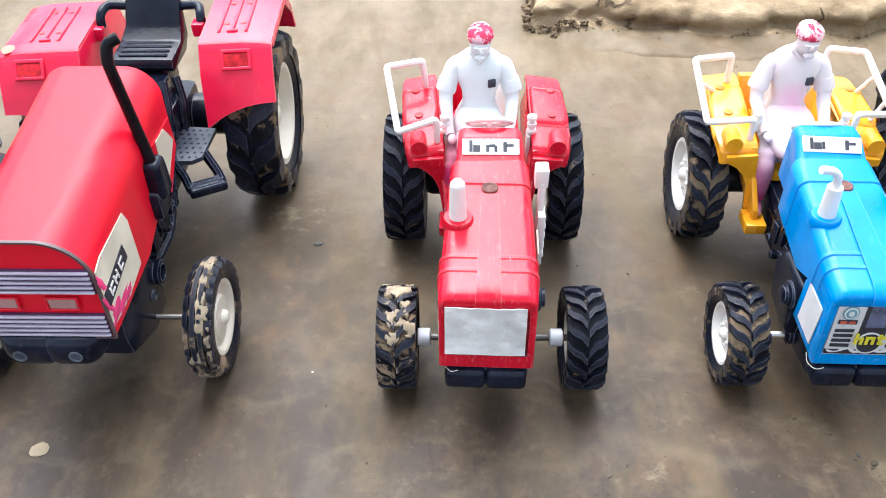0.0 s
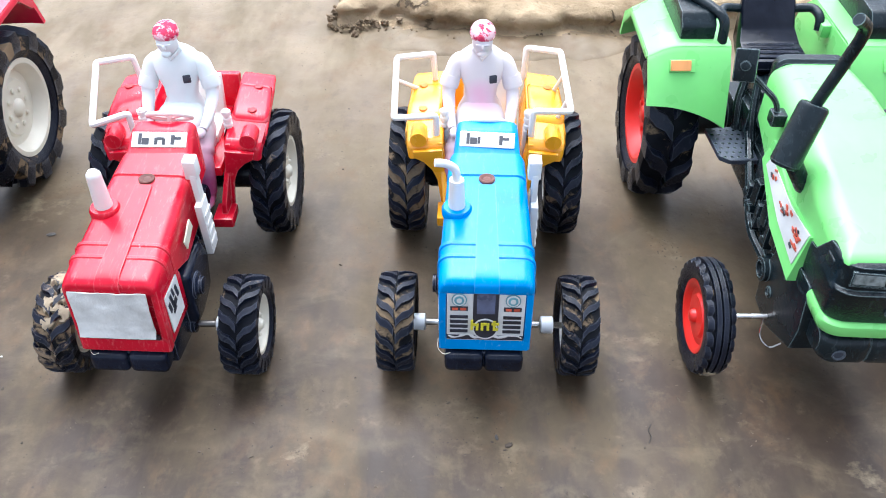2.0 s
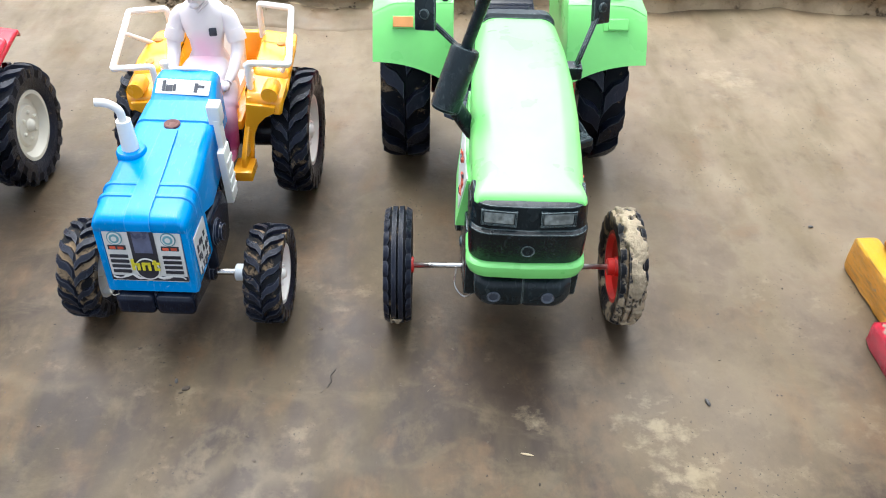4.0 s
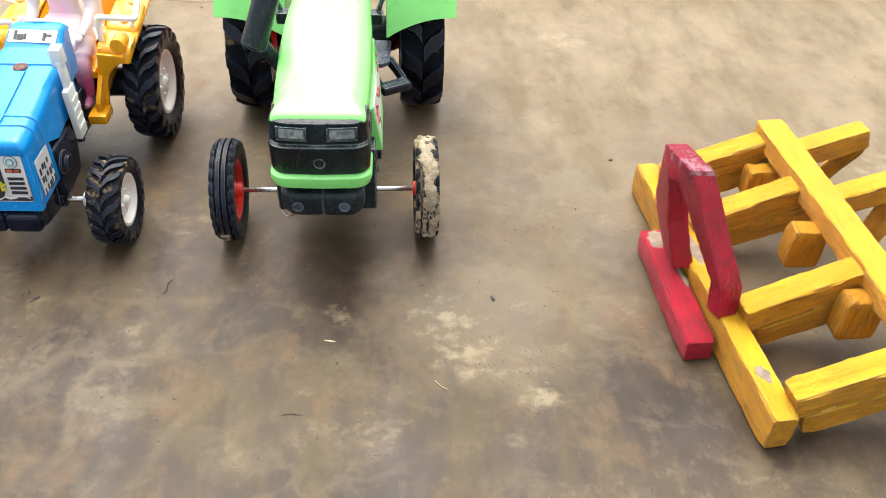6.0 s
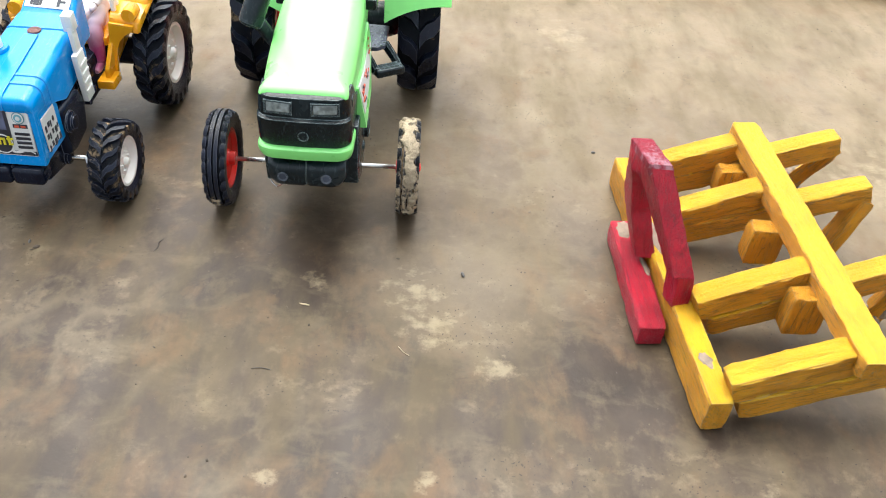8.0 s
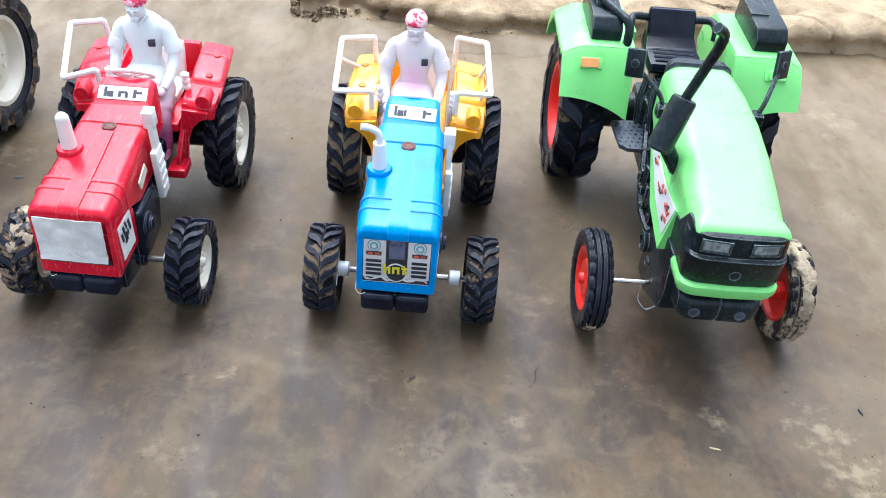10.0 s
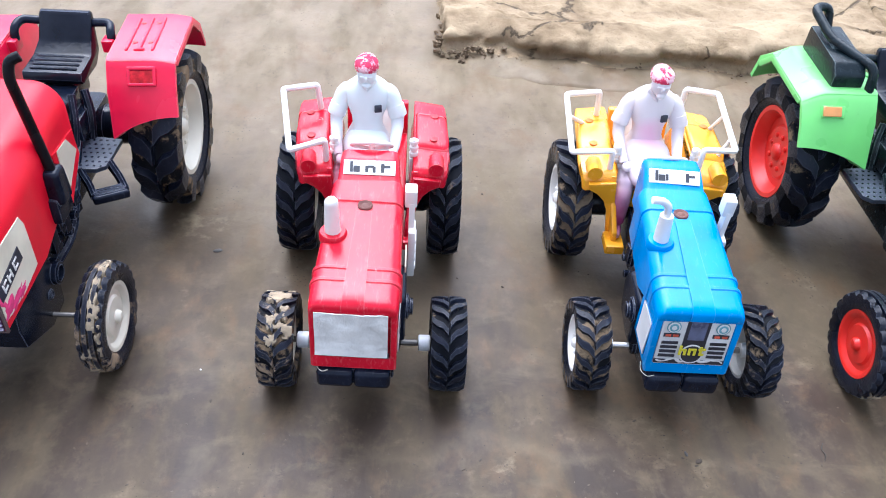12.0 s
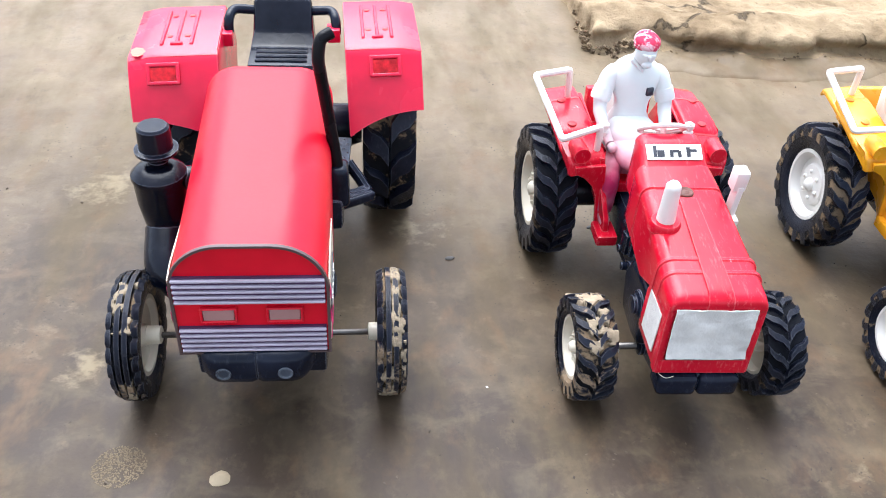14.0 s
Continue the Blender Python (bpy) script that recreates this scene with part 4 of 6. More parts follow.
            for k in range(4):
                stick("print_bar", s * 0.0118, -0.0005 - k * 0.0026, 0.0080, 0.0014, PRINT_DARK)
        stick("print_base", 0.0, -0.0118, 0.0345, 0.0022, PRINT_DARK, 0.0007)
        q = B()
        lathe(q, [(-0.0014, 0.0052), (-0.0010, 0.0052)], 24, "y", (0, 0, -0.0066))
        ob = part("print_disc", q, PRINT_DARK, house)
        ob.matrix_local = at
        q = B()
        lathe(q, [(-0.0015, 0.0050), (-0.0015, 0.0056), (-0.0009, 0.0056), (-0.0009, 0.0050)], 28, "y", (0, 0, -0.0066), True)
        ob = part("print_ring", q, STICKER_LIGHT, house)
        ob.matrix_local = at
        q = B()
        rt = random.Random(5)
        tube(q, [(-0.0165 + 0.0015 * k, -0.0011, -0.0104 - 0.0008 * math.sin(k * 0.9) - rt.uniform(0, 0.0008)) for k in range(23)], [0.0001 + rt.uniform(0.0002, 0.0007) for k in range(23)], 6, flat=0.3)
        ob = part("torn_edge", q, STICKER_LIGHT, house, "white torn paper edge")
        ob.matrix_local = at
        for x, z, a, b in ((-0.0060, -0.0042, 0.0012, 0.0054), (-0.0036, -0.0052, 0.0012, 0.0034), (-0.0048, -0.0040, 0.0024, 0.0010), (-0.0014, -0.0050, 0.0012, 0.0038), (0.0012, -0.0050, 0.0012, 0.0038),
                           (0.0000, -0.0036, 0.0024, 0.0010), (0.0040, -0.0044, 0.0012, 0.0050), (0.0045, -0.0034, 0.0034, 0.0010), (0.0050, -0.0064, 0.0016, 0.0010)):
            stick("yellow_mark", x, z, a, b, PRINT_YELLOW, 0.0017)
    for s in (-1, 1):
        side = part("side_sticker", box(B(), (s * 0.0210, -0.0175, 0.0575), (0.0006, 0.0170, 0.0215), bev=0.0002, seg=1), PAPER if paper_front else STICKER_LIGHT, house, "pale side sticker with dark marks")
        if s < 0:
            continue
        if paper_front:
            for y, z, a, c in ((-0.0230, 0.0600, 0.0022, 0.0060), (-0.0200, 0.0612, 0.0022, 0.0085), (-0.0172, 0.0640, 0.0018, 0.0050), (-0.0165, 0.0585, 0.0030, 0.0036), (-0.0190, 0.0555, 0.0040, 0.0022), (-0.0130, 0.0615, 0.0022, 0.0070)):
                part("mark", box(B(), (s * 0.0212, y, z), (0.0006, a, c), (12, 0, 0)), PRINT_DARK, side)
        else:
            for k in range(14):
                part("mark", box(B(), (s * 0.0212, -0.0240 + (k % 5) * 0.0034 + 0.0004 * (k % 3), 0.0480 + (k // 5) * 0.0062 + 0.0011 * (k % 2)), (0.0006, 0.0012 + 0.0006 * (k % 3), 0.0040 - 0.0010 * (k % 2))), PRINT_DARK, side)

    if paper_front:
        part("torn_label", box(B(), (0.0205, 0.0120, 0.0735), (0.0008, 0.0130, 0.0062), (18, 0, 0), 0.0002, 1), STICKER, T, "torn scrap of a brown and cream label")
    # exhaust stub
    bm = B()
    zt = top(0.012)
    lathe(bm, [(zt - 0.003, 0.0070), (zt + 0.0004, 0.0070), (zt + 0.0016, 0.0062), (zt + 0.0018, 0.0045)], 24, "z", (-0.0140, 0.0125, 0))
    part("pipe_socket", bm, paint, T)
    bm = B()
    if bent_pipe:
        tube(bm, [(-0.0140, 0.0125, zt), (-0.0143, 0.0128, zt + 0.0165)], [0.0040, 0.0034], 14)
        tube(bm, rounded([(-0.0143, 0.0128, zt + 0.015), (-0.0146, 0.0125, zt + 0.0225), (-0.0190, 0.0115, zt + 0.0262), (-0.0240, 0.0105, zt + 0.0270)], 0.006), 0.0019, 12)
    else:
        tube(bm, [(-0.0140, 0.0125, zt), (-0.0143, 0.0128, zt + 0.018), (-0.0143, 0.0128, zt + 0.0195), (-0.0143, 0.0128, zt + 0.0212), (-0.0143, 0.0128, zt + 0.0218)], [0.0042, 0.0034, 0.0033, 0.0020, 0.0010], 14)
    part("exhaust_stub", bm, WHITE, T)
    # white air intake on the flank
    bm = B()
    box(bm, (0.0232, 0.0310, 0.0640), (0.0036, 0.0105, 0.0320), (4, 0, 0), 0.0006)
    box(bm, (0.0228, 0.0315, 0.0860), (0.0030, 0.0062, 0.0200), (4, 0, 0), 0.0006)
    box(bm, (0.0222, 0.0315, 0.0985), (0.0062, 0.0072, 0.0105), (4, 0, 0), 0.0010)
    for k in range(4):
        box(bm, (0.0252, 0.0313, 0.0545 + k * 0.0058), (0.0008, 0.0090, 0.0028), (4, 0, 0), 0.0003, 1)
    part("air_intake", bm, WHITE, T, "white ribbed air intake")

    # black running gear
    bm = B()
    prism(bm, [(-0.0260, 0.0260), (-0.0030, 0.0215), (0.0080, 0.0230), (0.0110, 0.0330), (0.0080, 0.0480), (-0.0030, 0.0600), (-0.0260, 0.0500)], -0.0165, 0.0165, bev=0.0015)
    prism(bm, [(-0.0040, 0.0290), (0.0060, 0.0270), (0.0240, 0.0300), (0.0300, 0.0480), (0.0240, 0.0590), (-0.0040, 0.0600)], -0.0215, 0.0215, bev=0.0030, seg=3)
    box(bm, (0, 0.030, 0.0480), (0.0270, 0.0600, 0.0280), bev=0.002)
    box(bm, (0, 0.020, 0.0300), (0.0190, 0.0620, 0.0140), bev=0.003)
    box(bm, (0, 0.088, 0.0400), (0.0240, 0.0620, 0.0280), bev=0.004)
    for s in (-1, 1):
        lathe(bm, [(s * 0.010, 0.0070), (s * 0.0225, 0.0066), (s * 0.0235, 0.0045), (s * 0.0250, 0.0043), (s * 0.0253, 0.0015)], 16, c=(0, 0.004, 0.0480))
        lathe(bm, [(s * 0.010, 0.0055), (s * 0.0185, 0.0052), (s * 0.0195, 0.0025)], 14, c=(0, 0.0, 0.0260))
        for k in range(5):
            box(bm, (s * 0.0140, 0.014 + k * 0.0095, 0.046 + (k % 2) * 0.006), (0.0050, 0.0060, 0.0120), (0, 0, 8 * (-1) ** k), 0.001)
            lathe(bm, [(s * 0.012, 0.0024), (s * 0.0172, 0.0022), (s * 0.0176, 0.001)], 10, c=(0, 0.017 + k * 0.0095, 0.036 + (k % 3) * 0.004))
        tube(bm, [(s * 0.013, 0.000, 0.056), (s * 0.0155, 0.030, 0.0580), (s * 0.013, 0.062, 0.052)], 0.0016, 8)
    lathe(bm, [(-0.0340, 0.0080), (-0.0300, 0.0095), (0.0300, 0.0095), (0.0340, 0.0080)], 18, c=(0, 0.114, 0.036))
    part("engine_block", bm, BLACK, T, "black moulded engine and gearbox")
    bm = B()
    for s in (-1, 1):
        box(bm, (s * 0.0091, -0.0296, 0.0346), (0.0181, 0.0128, 0.0112), (0, 0, 0), 0.0034, 5)
    box(bm, (0, -0.0260, 0.0340), (0.020, 0.012, 0.010))
    part("bumper", bm, BLACK, T, "scuffed black bumper")
    bm = B()
    lathe(bm, [(-0.0440, 0.0014), (-0.0436, 0.0017), (0.0436, 0.0017), (0.0440, 0.0014)], 12, c=(0, 0, 0.025))
    part("front_axle", bm, DULL_STEEL if paper_front else STEEL, T, "thin steel axle rod")
    for s in (-1, 1):
        bm = B()
        lathe(bm, [(s * 0.0285, 0.0034), (s * 0.0290, 0.0043), (s * 0.0345, 0.0043), (s * 0.0350, 0.0034)], 16, c=(0, 0, 0.025))
        part("axle_collar", bm, NYLON, T)

    bm = B()
    tube(bm, rounded([(-0.0212, -0.0270, 0.0425), (-0.0216, -0.0310, 0.0402), (-0.0185, -0.0345, 0.0396), (-0.0155, -0.0348, 0.0415)], 0.003), 0.00015, 6)
    part("thread", bm, CREAM, T, "thin pale thread")
    # tub: floor, wings, inner panels
    bm = B()
    box(bm, (0, 0.118, 0.058), (0.0380, 0.0700, 0.0060), bev=0.0015)
    box(bm, (0, 0.150, 0.068), (0.0380, 0.0060, 0.0260), (-8, 0, 0), 0.0015)
    tub_ob = part("tub", bm, tub, T)
    for s in (-1, 1):
        bm = B()
        skin = [(0.0820, 0.0680), (0.0840, 0.0750), (0.0870, 0.0772), (0.0960, 0.0785), (0.1340, 0.0835), (0.1440, 0.0838), (0.1500, 0.0825), (0.1535, 0.0780)]
        inner = [(y + (0.0026 if i < 2 else 0), z - (0.0030 if 1 < i < 6 else 0)) for i, (y, z) in enumerate(skin)]
        inner[-2], inner[-1] = (0.1485, 0.0800), (0.1510, 0.0770)
        prism(bm, skin + inner[::-1], s * 0.0225, s * 0.0448, bev=0.0013, seg=3)
        prism(bm, [(0.1010, 0.0780), (0.1330, 0.0822), (0.1320, 0.0850), (0.1290, 0.0856), (0.1120, 0.0836), (0.1040, 0.0816)], s * 0.0237, s * 0.0436, bev=0.0028, seg=5)
        # narrower and rounder towards the front, sloping to the outside
        for v in bm.verts:
            out = max(0.0, (abs(v.co.x) - 0.0225) / 0.0223)
            v.co.x -= s * out * (0.0014 * smooth(0.104, 0.090, v.co.y) + 0.0030 * smooth(0.090, 0.081, v.co.y) ** 2 + 0.0034 * smooth(0.110, 0.150, v.co.y) + 0.0020 * smooth(0.146, 0.154, v.co.y))
            v.co.z -= 0.0024 * out * out
        wing = part("wing", bm, tub, T)
        if paper_front and s < 0:
            wing.matrix_local = pose(-0.03, 0.085, 0, 0, 0, 5) @ pose(0.03, -0.085, 0)
        bm = B()
        prism(bm, [(0.0840, 0.0755), (0.0830, 0.0640), (0.0700, 0.0450), (0.0690, 0.0345), (0.0820, 0.0335), (0.0920, 0.0420), (0.1350, 0.0550), (0.1540, 0.0600), (0.1440, 0.0810), (0.1000, 0.0770)],
              s * 0.0185, s * 0.0215, bev=0.0008)
        prism(bm, [(s * 0.0190, 0.0735), (s * 0.0350, 0.0720), (s * 0.0345, 0.0680), (s * 0.0300, 0.0655), (s * 0.0262, 0.0610), (s * 0.0240, 0.0540), (s * 0.0234, 0.0360), (s * 0.0190, 0.0340)], 0.0800, 0.0825, "y", 0.0006)
        box(bm, (s * 0.0200, 0.0720, 0.0365), (0.0110, 0.0150, 0.0060), (0, 0, 0), 0.0012)
        for v in bm.verts:
            v.co.x += s * 0.0045 * max(0.0, (v.co.z - 0.040) / 0.036)
        part("inner_panel", bm, tub, tub_ob)
        bm = B()
        lathe(bm, [(0.0845, 0.0044), (0.0890, 0.0046), (0.0960, 0.0044), (0.0985, 0.0030), (0.0990, 0.0008)], 18, "y", (s * 0.0360, -0.002, 0.0778))
        part("lamp_knob", bm, tub, wing)
        # the wing's holes are flush discs, their shade put into the colour
        for y, x in ((0.1085, 0.0345), (0.1290, 0.0350)):
            z = 0.0785 + (y - 0.096) * 0.1316 + 0.0021
            bm = B()
            lathe(bm, [(z - 0.002, 0.0024), (z - 0.0001, 0.0024), (z + 0.0001, 0.0020), (z + 0.0001, 0.0004)], 14, "z", (s * x, y, 0))
            part("hole", bm, hole_shade, wing)

    # handrails
    for s in rails:
        bm = B()
        if s > 0:
            line = [(0.0245, 0.0905, 0.0770), (0.0248, 0.0905, 0.0925), (0.0455, 0.0965, 0.0890), (0.0415, 0.1375, 0.1025), (0.0225, 0.1405, 0.1030), (0.0220, 0.1420, 0.0820)]
        elif paper_front:
            line = [(-0.0265, 0.0900, 0.0760), (-0.0268, 0.0900, 0.0905), (-0.0465, 0.0870, 0.0850), (-0.0545, 0.1300, 0.0985), (-0.0350, 0.1340, 0.1000), (-0.0335, 0.1360, 0.0820)]
        else:
            line = [(-0.0265, 0.0900, 0.0760), (-0.0268, 0.0900, 0.0890), (-0.0495, 0.0925, 0.0855), (-0.0505, 0.1340, 0.0990), (-0.0300, 0.1370, 0.1000), (-0.0290, 0.1390, 0.0820)]
        tube(bm, rounded(line, 0.0016, 4), 0.0018, 8)
        a, c = Vector(line[2]), Vector(line[3])
        if not paper_front:
            tube(bm, [a.lerp(c, 0.62), Vector((s * 0.0385, 0.1280, 0.0830))], 0.0012, 8)
        if s > 0:
            tube(bm, [a.lerp(c, 0.22), Vector((s * 0.0395, 0.1050, 0.0800))], 0.0012, 8)
        part("handrail", bm, WHITE, T, "white plastic handrail")

    # steering wheel, levers, seat
    bm = B()
    loft(bm, [[Vector((math.cos(a) * (0.0106 + 0.0016 * math.cos(b)), math.sin(a) * (0.0106 + 0.0016 * math.cos(b)), 0.0013 * math.sin(b))) for b in [2 * math.pi * j / 8 for j in range(8)]]
              for a in [2 * math.pi * i / 28 for i in range(29)]], False)
    for a in (90, 210, 330):
        tube(bm, [(0, 0, -0.0008), (0.0104 * math.cos(radians(a)), 0.0104 * math.sin(radians(a)), 0)], 0.0009, 6)
    lathe(bm, [(-0.012, 0.0016), (-0.001, 0.0018), (0.0006, 0.0030), (0.0012, 0.0010)], 12, "z")
    sw_ob = part("steering_wheel", bm, WHITE, T)
    sw_ob.matrix_local = pose(0, 0.0775, 0.0970 if paper_front else 0.0932, -40)
    for x in (-0.0225, 0.0230):
        bm = B()
        box(bm, (x, 0.0985, 0.0690), (0.0050, 0.0080, 0.0160), (0, 0, 0), 0.001)
        tube(bm, [(x, 0.0980, 0.074), (x, 0.0965, 0.0890)], [0.0020, 0.0013], 8)
        for k in range(3):
            lathe(bm, [(0.077 + k * 0.004, 0.0012), (0.078 + k * 0.004, 0.0026), (0.080 + k * 0.004, 0.0026), (0.081 + k * 0.004, 0.0012)], 10, "z", (x, 0.0975, 0))
        part("lever", bm, WHITE, T)
    bm = B()
    box(bm, (0, 0.1200, 0.0630), (0.0260, 0.0260, 0.0060), bev=0.002)
    box(bm, (0, 0.1350, 0.0760), (0.0250, 0.0050, 0.0260), (-8, 0, 0), 0.002)
    part("seat", bm, WHITE, T)

    # wheels
    gauge = ((-0.0440, 0.0185), (0.0440, 0.0185), (-0.0450, 0.0222), (0.0425, 0.0190)) if paper_front else ((-0.0425, 0.0182), (0.0462, 0.0178), (-0.0432, 0.0205), (0.0440, 0.0205))
    for k, (y, R, rim, lug, count) in enumerate(((0, 0.0252, 0.0150, 0.0023, 18), (0, 0.0252, 0.0150, 0.0023, 18), (0.114, 0.0366, 0.0205, 0.0029, 19), (0.114, 0.0366, 0.0205, 0.0029, 19))):
        x, w = gauge[k]
        wheel(T, x, y, R, w, rim, lug, count, "bar", rim_mat, tyres[k], 0.45, 6, turn=turns[k], jag=0.05)
    if paper_front:
        mud_crust(T, (-0.0440, 0, 0.0252), 0.0252, 0.0185, 36, 96, -0.50, 0.98, 3, 0.14, 0.0006)
        mud_crust(T, (-0.0440, 0, 0.0252), 0.0252, 0.0185, 92, 150, -0.9, 0.8, 5, 0.16, 0.0006)
        for ob in T.children:
            if ob.name.split(".")[0] in ("bonnet", "bonnet_band", "fuel_cap", "grille_housing", "bumper", "pipe_socket", "exhaust_stub"):
                ob.matrix_basis = pose(0, 0.06, 0, 0, 0, -1.9) @ pose(0, -0.06, 0) @ ob.matrix_basis
    return T


def seated_figure(m, label, lower):
    """A moulded toy figure in one plain mesh, seated with bent arms."""
    bm = B()
    rows = [(0.0600, 0.1060, 0.0170, 0.0150), (0.0680, 0.1085, 0.0168, 0.0150), (0.0740, 0.1110, 0.0152, 0.0125), (0.0800, 0.1135, 0.0134, 0.0105), (0.0880, 0.1155, 0.0090, 0.0078),
            (0.0940, 0.1165, 0.0096, 0.0080), (0.1000, 0.1172, 0.0120, 0.0088), (0.1050, 0.1176, 0.0133, 0.0090), (0.1100, 0.1180, 0.0140, 0.0084),
            (0.1135, 0.1182, 0.0116, 0.0072), (0.1160, 0.1180, 0.0082, 0.0062), (0.1175, 0.1172, 0.0058, 0.0050), (0.1195, 0.1155, 0.0043, 0.0043), (0.1225, 0.1135, 0.0041, 0.0041)]
    rings = [ring((0, cy, z), a, b, 20, 2.3) for z, cy, a, b in rows]
    loft(bm, rings, True, 0)
    # collar
    tube(bm, [(-0.0048, 0.1140, 0.1180), (0, 0.1092, 0.1140), (0.0048, 0.1140, 0.1180)], 0.0012, 8)
    # head and wound cloth
    hb = B()
    blob(hb, (0, 0.1098, 0.1246), (0.0052, 0.0058, 0.0076), (12, 0, 0), 3)
    blob(hb, (0, 0.1040, 0.1240), (0.0009, 0.0012, 0.0020), (15, 0, 0), 2)
    blob(hb, (0, 0.1054, 0.1196), (0.0026, 0.0020, 0.0020), (0, 0, 0), 2)
    blob(hb, (0, 0.1046, 0.1256), (0.0036, 0.0010, 0.0007), (15, 0, 0), 2)
    blob(hb, (0, 0.1112, 0.1302), (0.0062, 0.0072, 0.0040), (16, 0, 0), 3, 0.08, 2, 1)
    for k, (z, r) in enumerate(((0.1278, 0.0063), (0.1294, 0.0066), (0.1310, 0.0062))):
        lathe(hb, [(z - 0.0010, r - 0.0006), (z, r), (z + 0.0010, r - 0.0006)], 20, "z", (0, 0.1108 + k * 0.0004, 0), mat=1)
    merge(bm, hb, pose(0, 0.1120, 0.1200) @ Matrix.Diagonal((1.08, 1.08, 0.99, 1)) @ pose(0, -0.1120, -0.1200))
    # arms
    for s in (-1, 1):
        tube(bm, rounded([(s * 0.0088, 0.1181, 0.1104), (s * 0.0140, 0.1178, 0.1072), (s * 0.0182, 0.1145, 0.0945)], 0.004), [0.0040] + [0.0050] * 6 + [0.0052], 14, 0)
        tube(bm, [(s * 0.0182, 0.1147, 0.0965), (s * 0.0183, 0.1110, 0.0890), (s * 0.0172, 0.1005, 0.0830), (s * 0.0156, 0.0925, 0.0800)], [0.0040, 0.0037, 0.0031, 0.0024], 12, 0)
        blob(bm, (s * 0.0148, 0.0905, 0.0790), (0.0025, 0.0038, 0.0024), (20, 0, 0), 2)
        # short sleeve, open at the hem
        tube(bm, [(s * 0.0165, 0.1160, 0.1010), (s * 0.0180, 0.1147, 0.0962), (s * 0.0183, 0.1143, 0.0948)], [0.0052, 0.0056, 0.0054], 16, 0)
        # legs astride the bonnet
        tube(bm, rounded([(s * 0.0085, 0.1100, 0.0680), (s * 0.0135, 0.0910, 0.0690), (s * 0.0150, 0.0840, 0.0640), (s * 0.0155, 0.0815, 0.0450)], 0.006),
             [0.0072] * 2 + [0.0066] * 5 + [0.0056] * 6 + [0.0044], 14, 0)
        tube(bm, [(s * 0.0157, 0.0830, 0.0430), (s * 0.0162, 0.0750, 0.0420), (s * 0.0164, 0.0710, 0.0415)], [0.0032, 0.0031, 0.0016], 10, 0)
    # lap cloth
    blob(bm, (0, 0.0960, 0.0745), (0.0150, 0.0180, 0.0072), (8, 0, 0), 3, 0.05, 5, 0)
    blob(bm, (0, 0.1040, 0.0785), (0.0148, 0.0150, 0.0080), (24, 0, 0), 3, 0.03, 7, 0)
    # breast pocket
    box(bm, (0.0066, 0.1092, 0.1020), (0.0042, 0.0022, 0.0044), (-8, 0, 14), 0.0003, 1, mat=2)
    for v in bm.verts:
        v.co.x *= 0.96
        v.co.z = 0.060 + (v.co.z - 0.060) * 0.966
    ob = part("toy_figure", bm, [FIGURE_WHITE if lower == 0 else FIGURE_BLUSH, FIGURE_CLOTH, PRINT_DARK], sharp=60)
    ob.matrix_world = m
    return tagged(ob, label, "toy figure", "figures on the tractors")


RED_POSE = pose(0.0203, 0.277, 0, 0, 0, -0.8)
BLUE_POSE = pose(0.1815, 0.277, 0, 0, 0, -2.0)
small_tractor(RED_POSE, RED_GLOSS, RED_GLOSS, HOLE_RED, "glossy red toy tractor with paper-patched grille and one white handrail", True, (-1,), False, CREAM, (0, 7, 3, 12), 0.0038, (TYRE, TYRE_CLEAN, TYRE_CLEAN, TYRE_CLEAN))
small_tractor(BLUE_POSE, BLUE, ORANGE, HOLE_AMBER, "sky-blue toy tractor with yellow tub, white handrails and printed grille", False, (-1, 1), True, WHITE, (5, 2, 9, 0), 0.0044, (TYRE_PACKED, TYRE_PACKED, TYRE_PACKED, TYRE_CLEAN))
seated_figure(RED_POSE @ pose(-0.0045, 0, 0), "white moulded figure with red headcloth seated on the red tractor", 0)
seated_figure(BLUE_POSE @ pose(-0.0030, 0, 0), "pink-stained white figure with red headcloth seated on the blue tractor", 4)


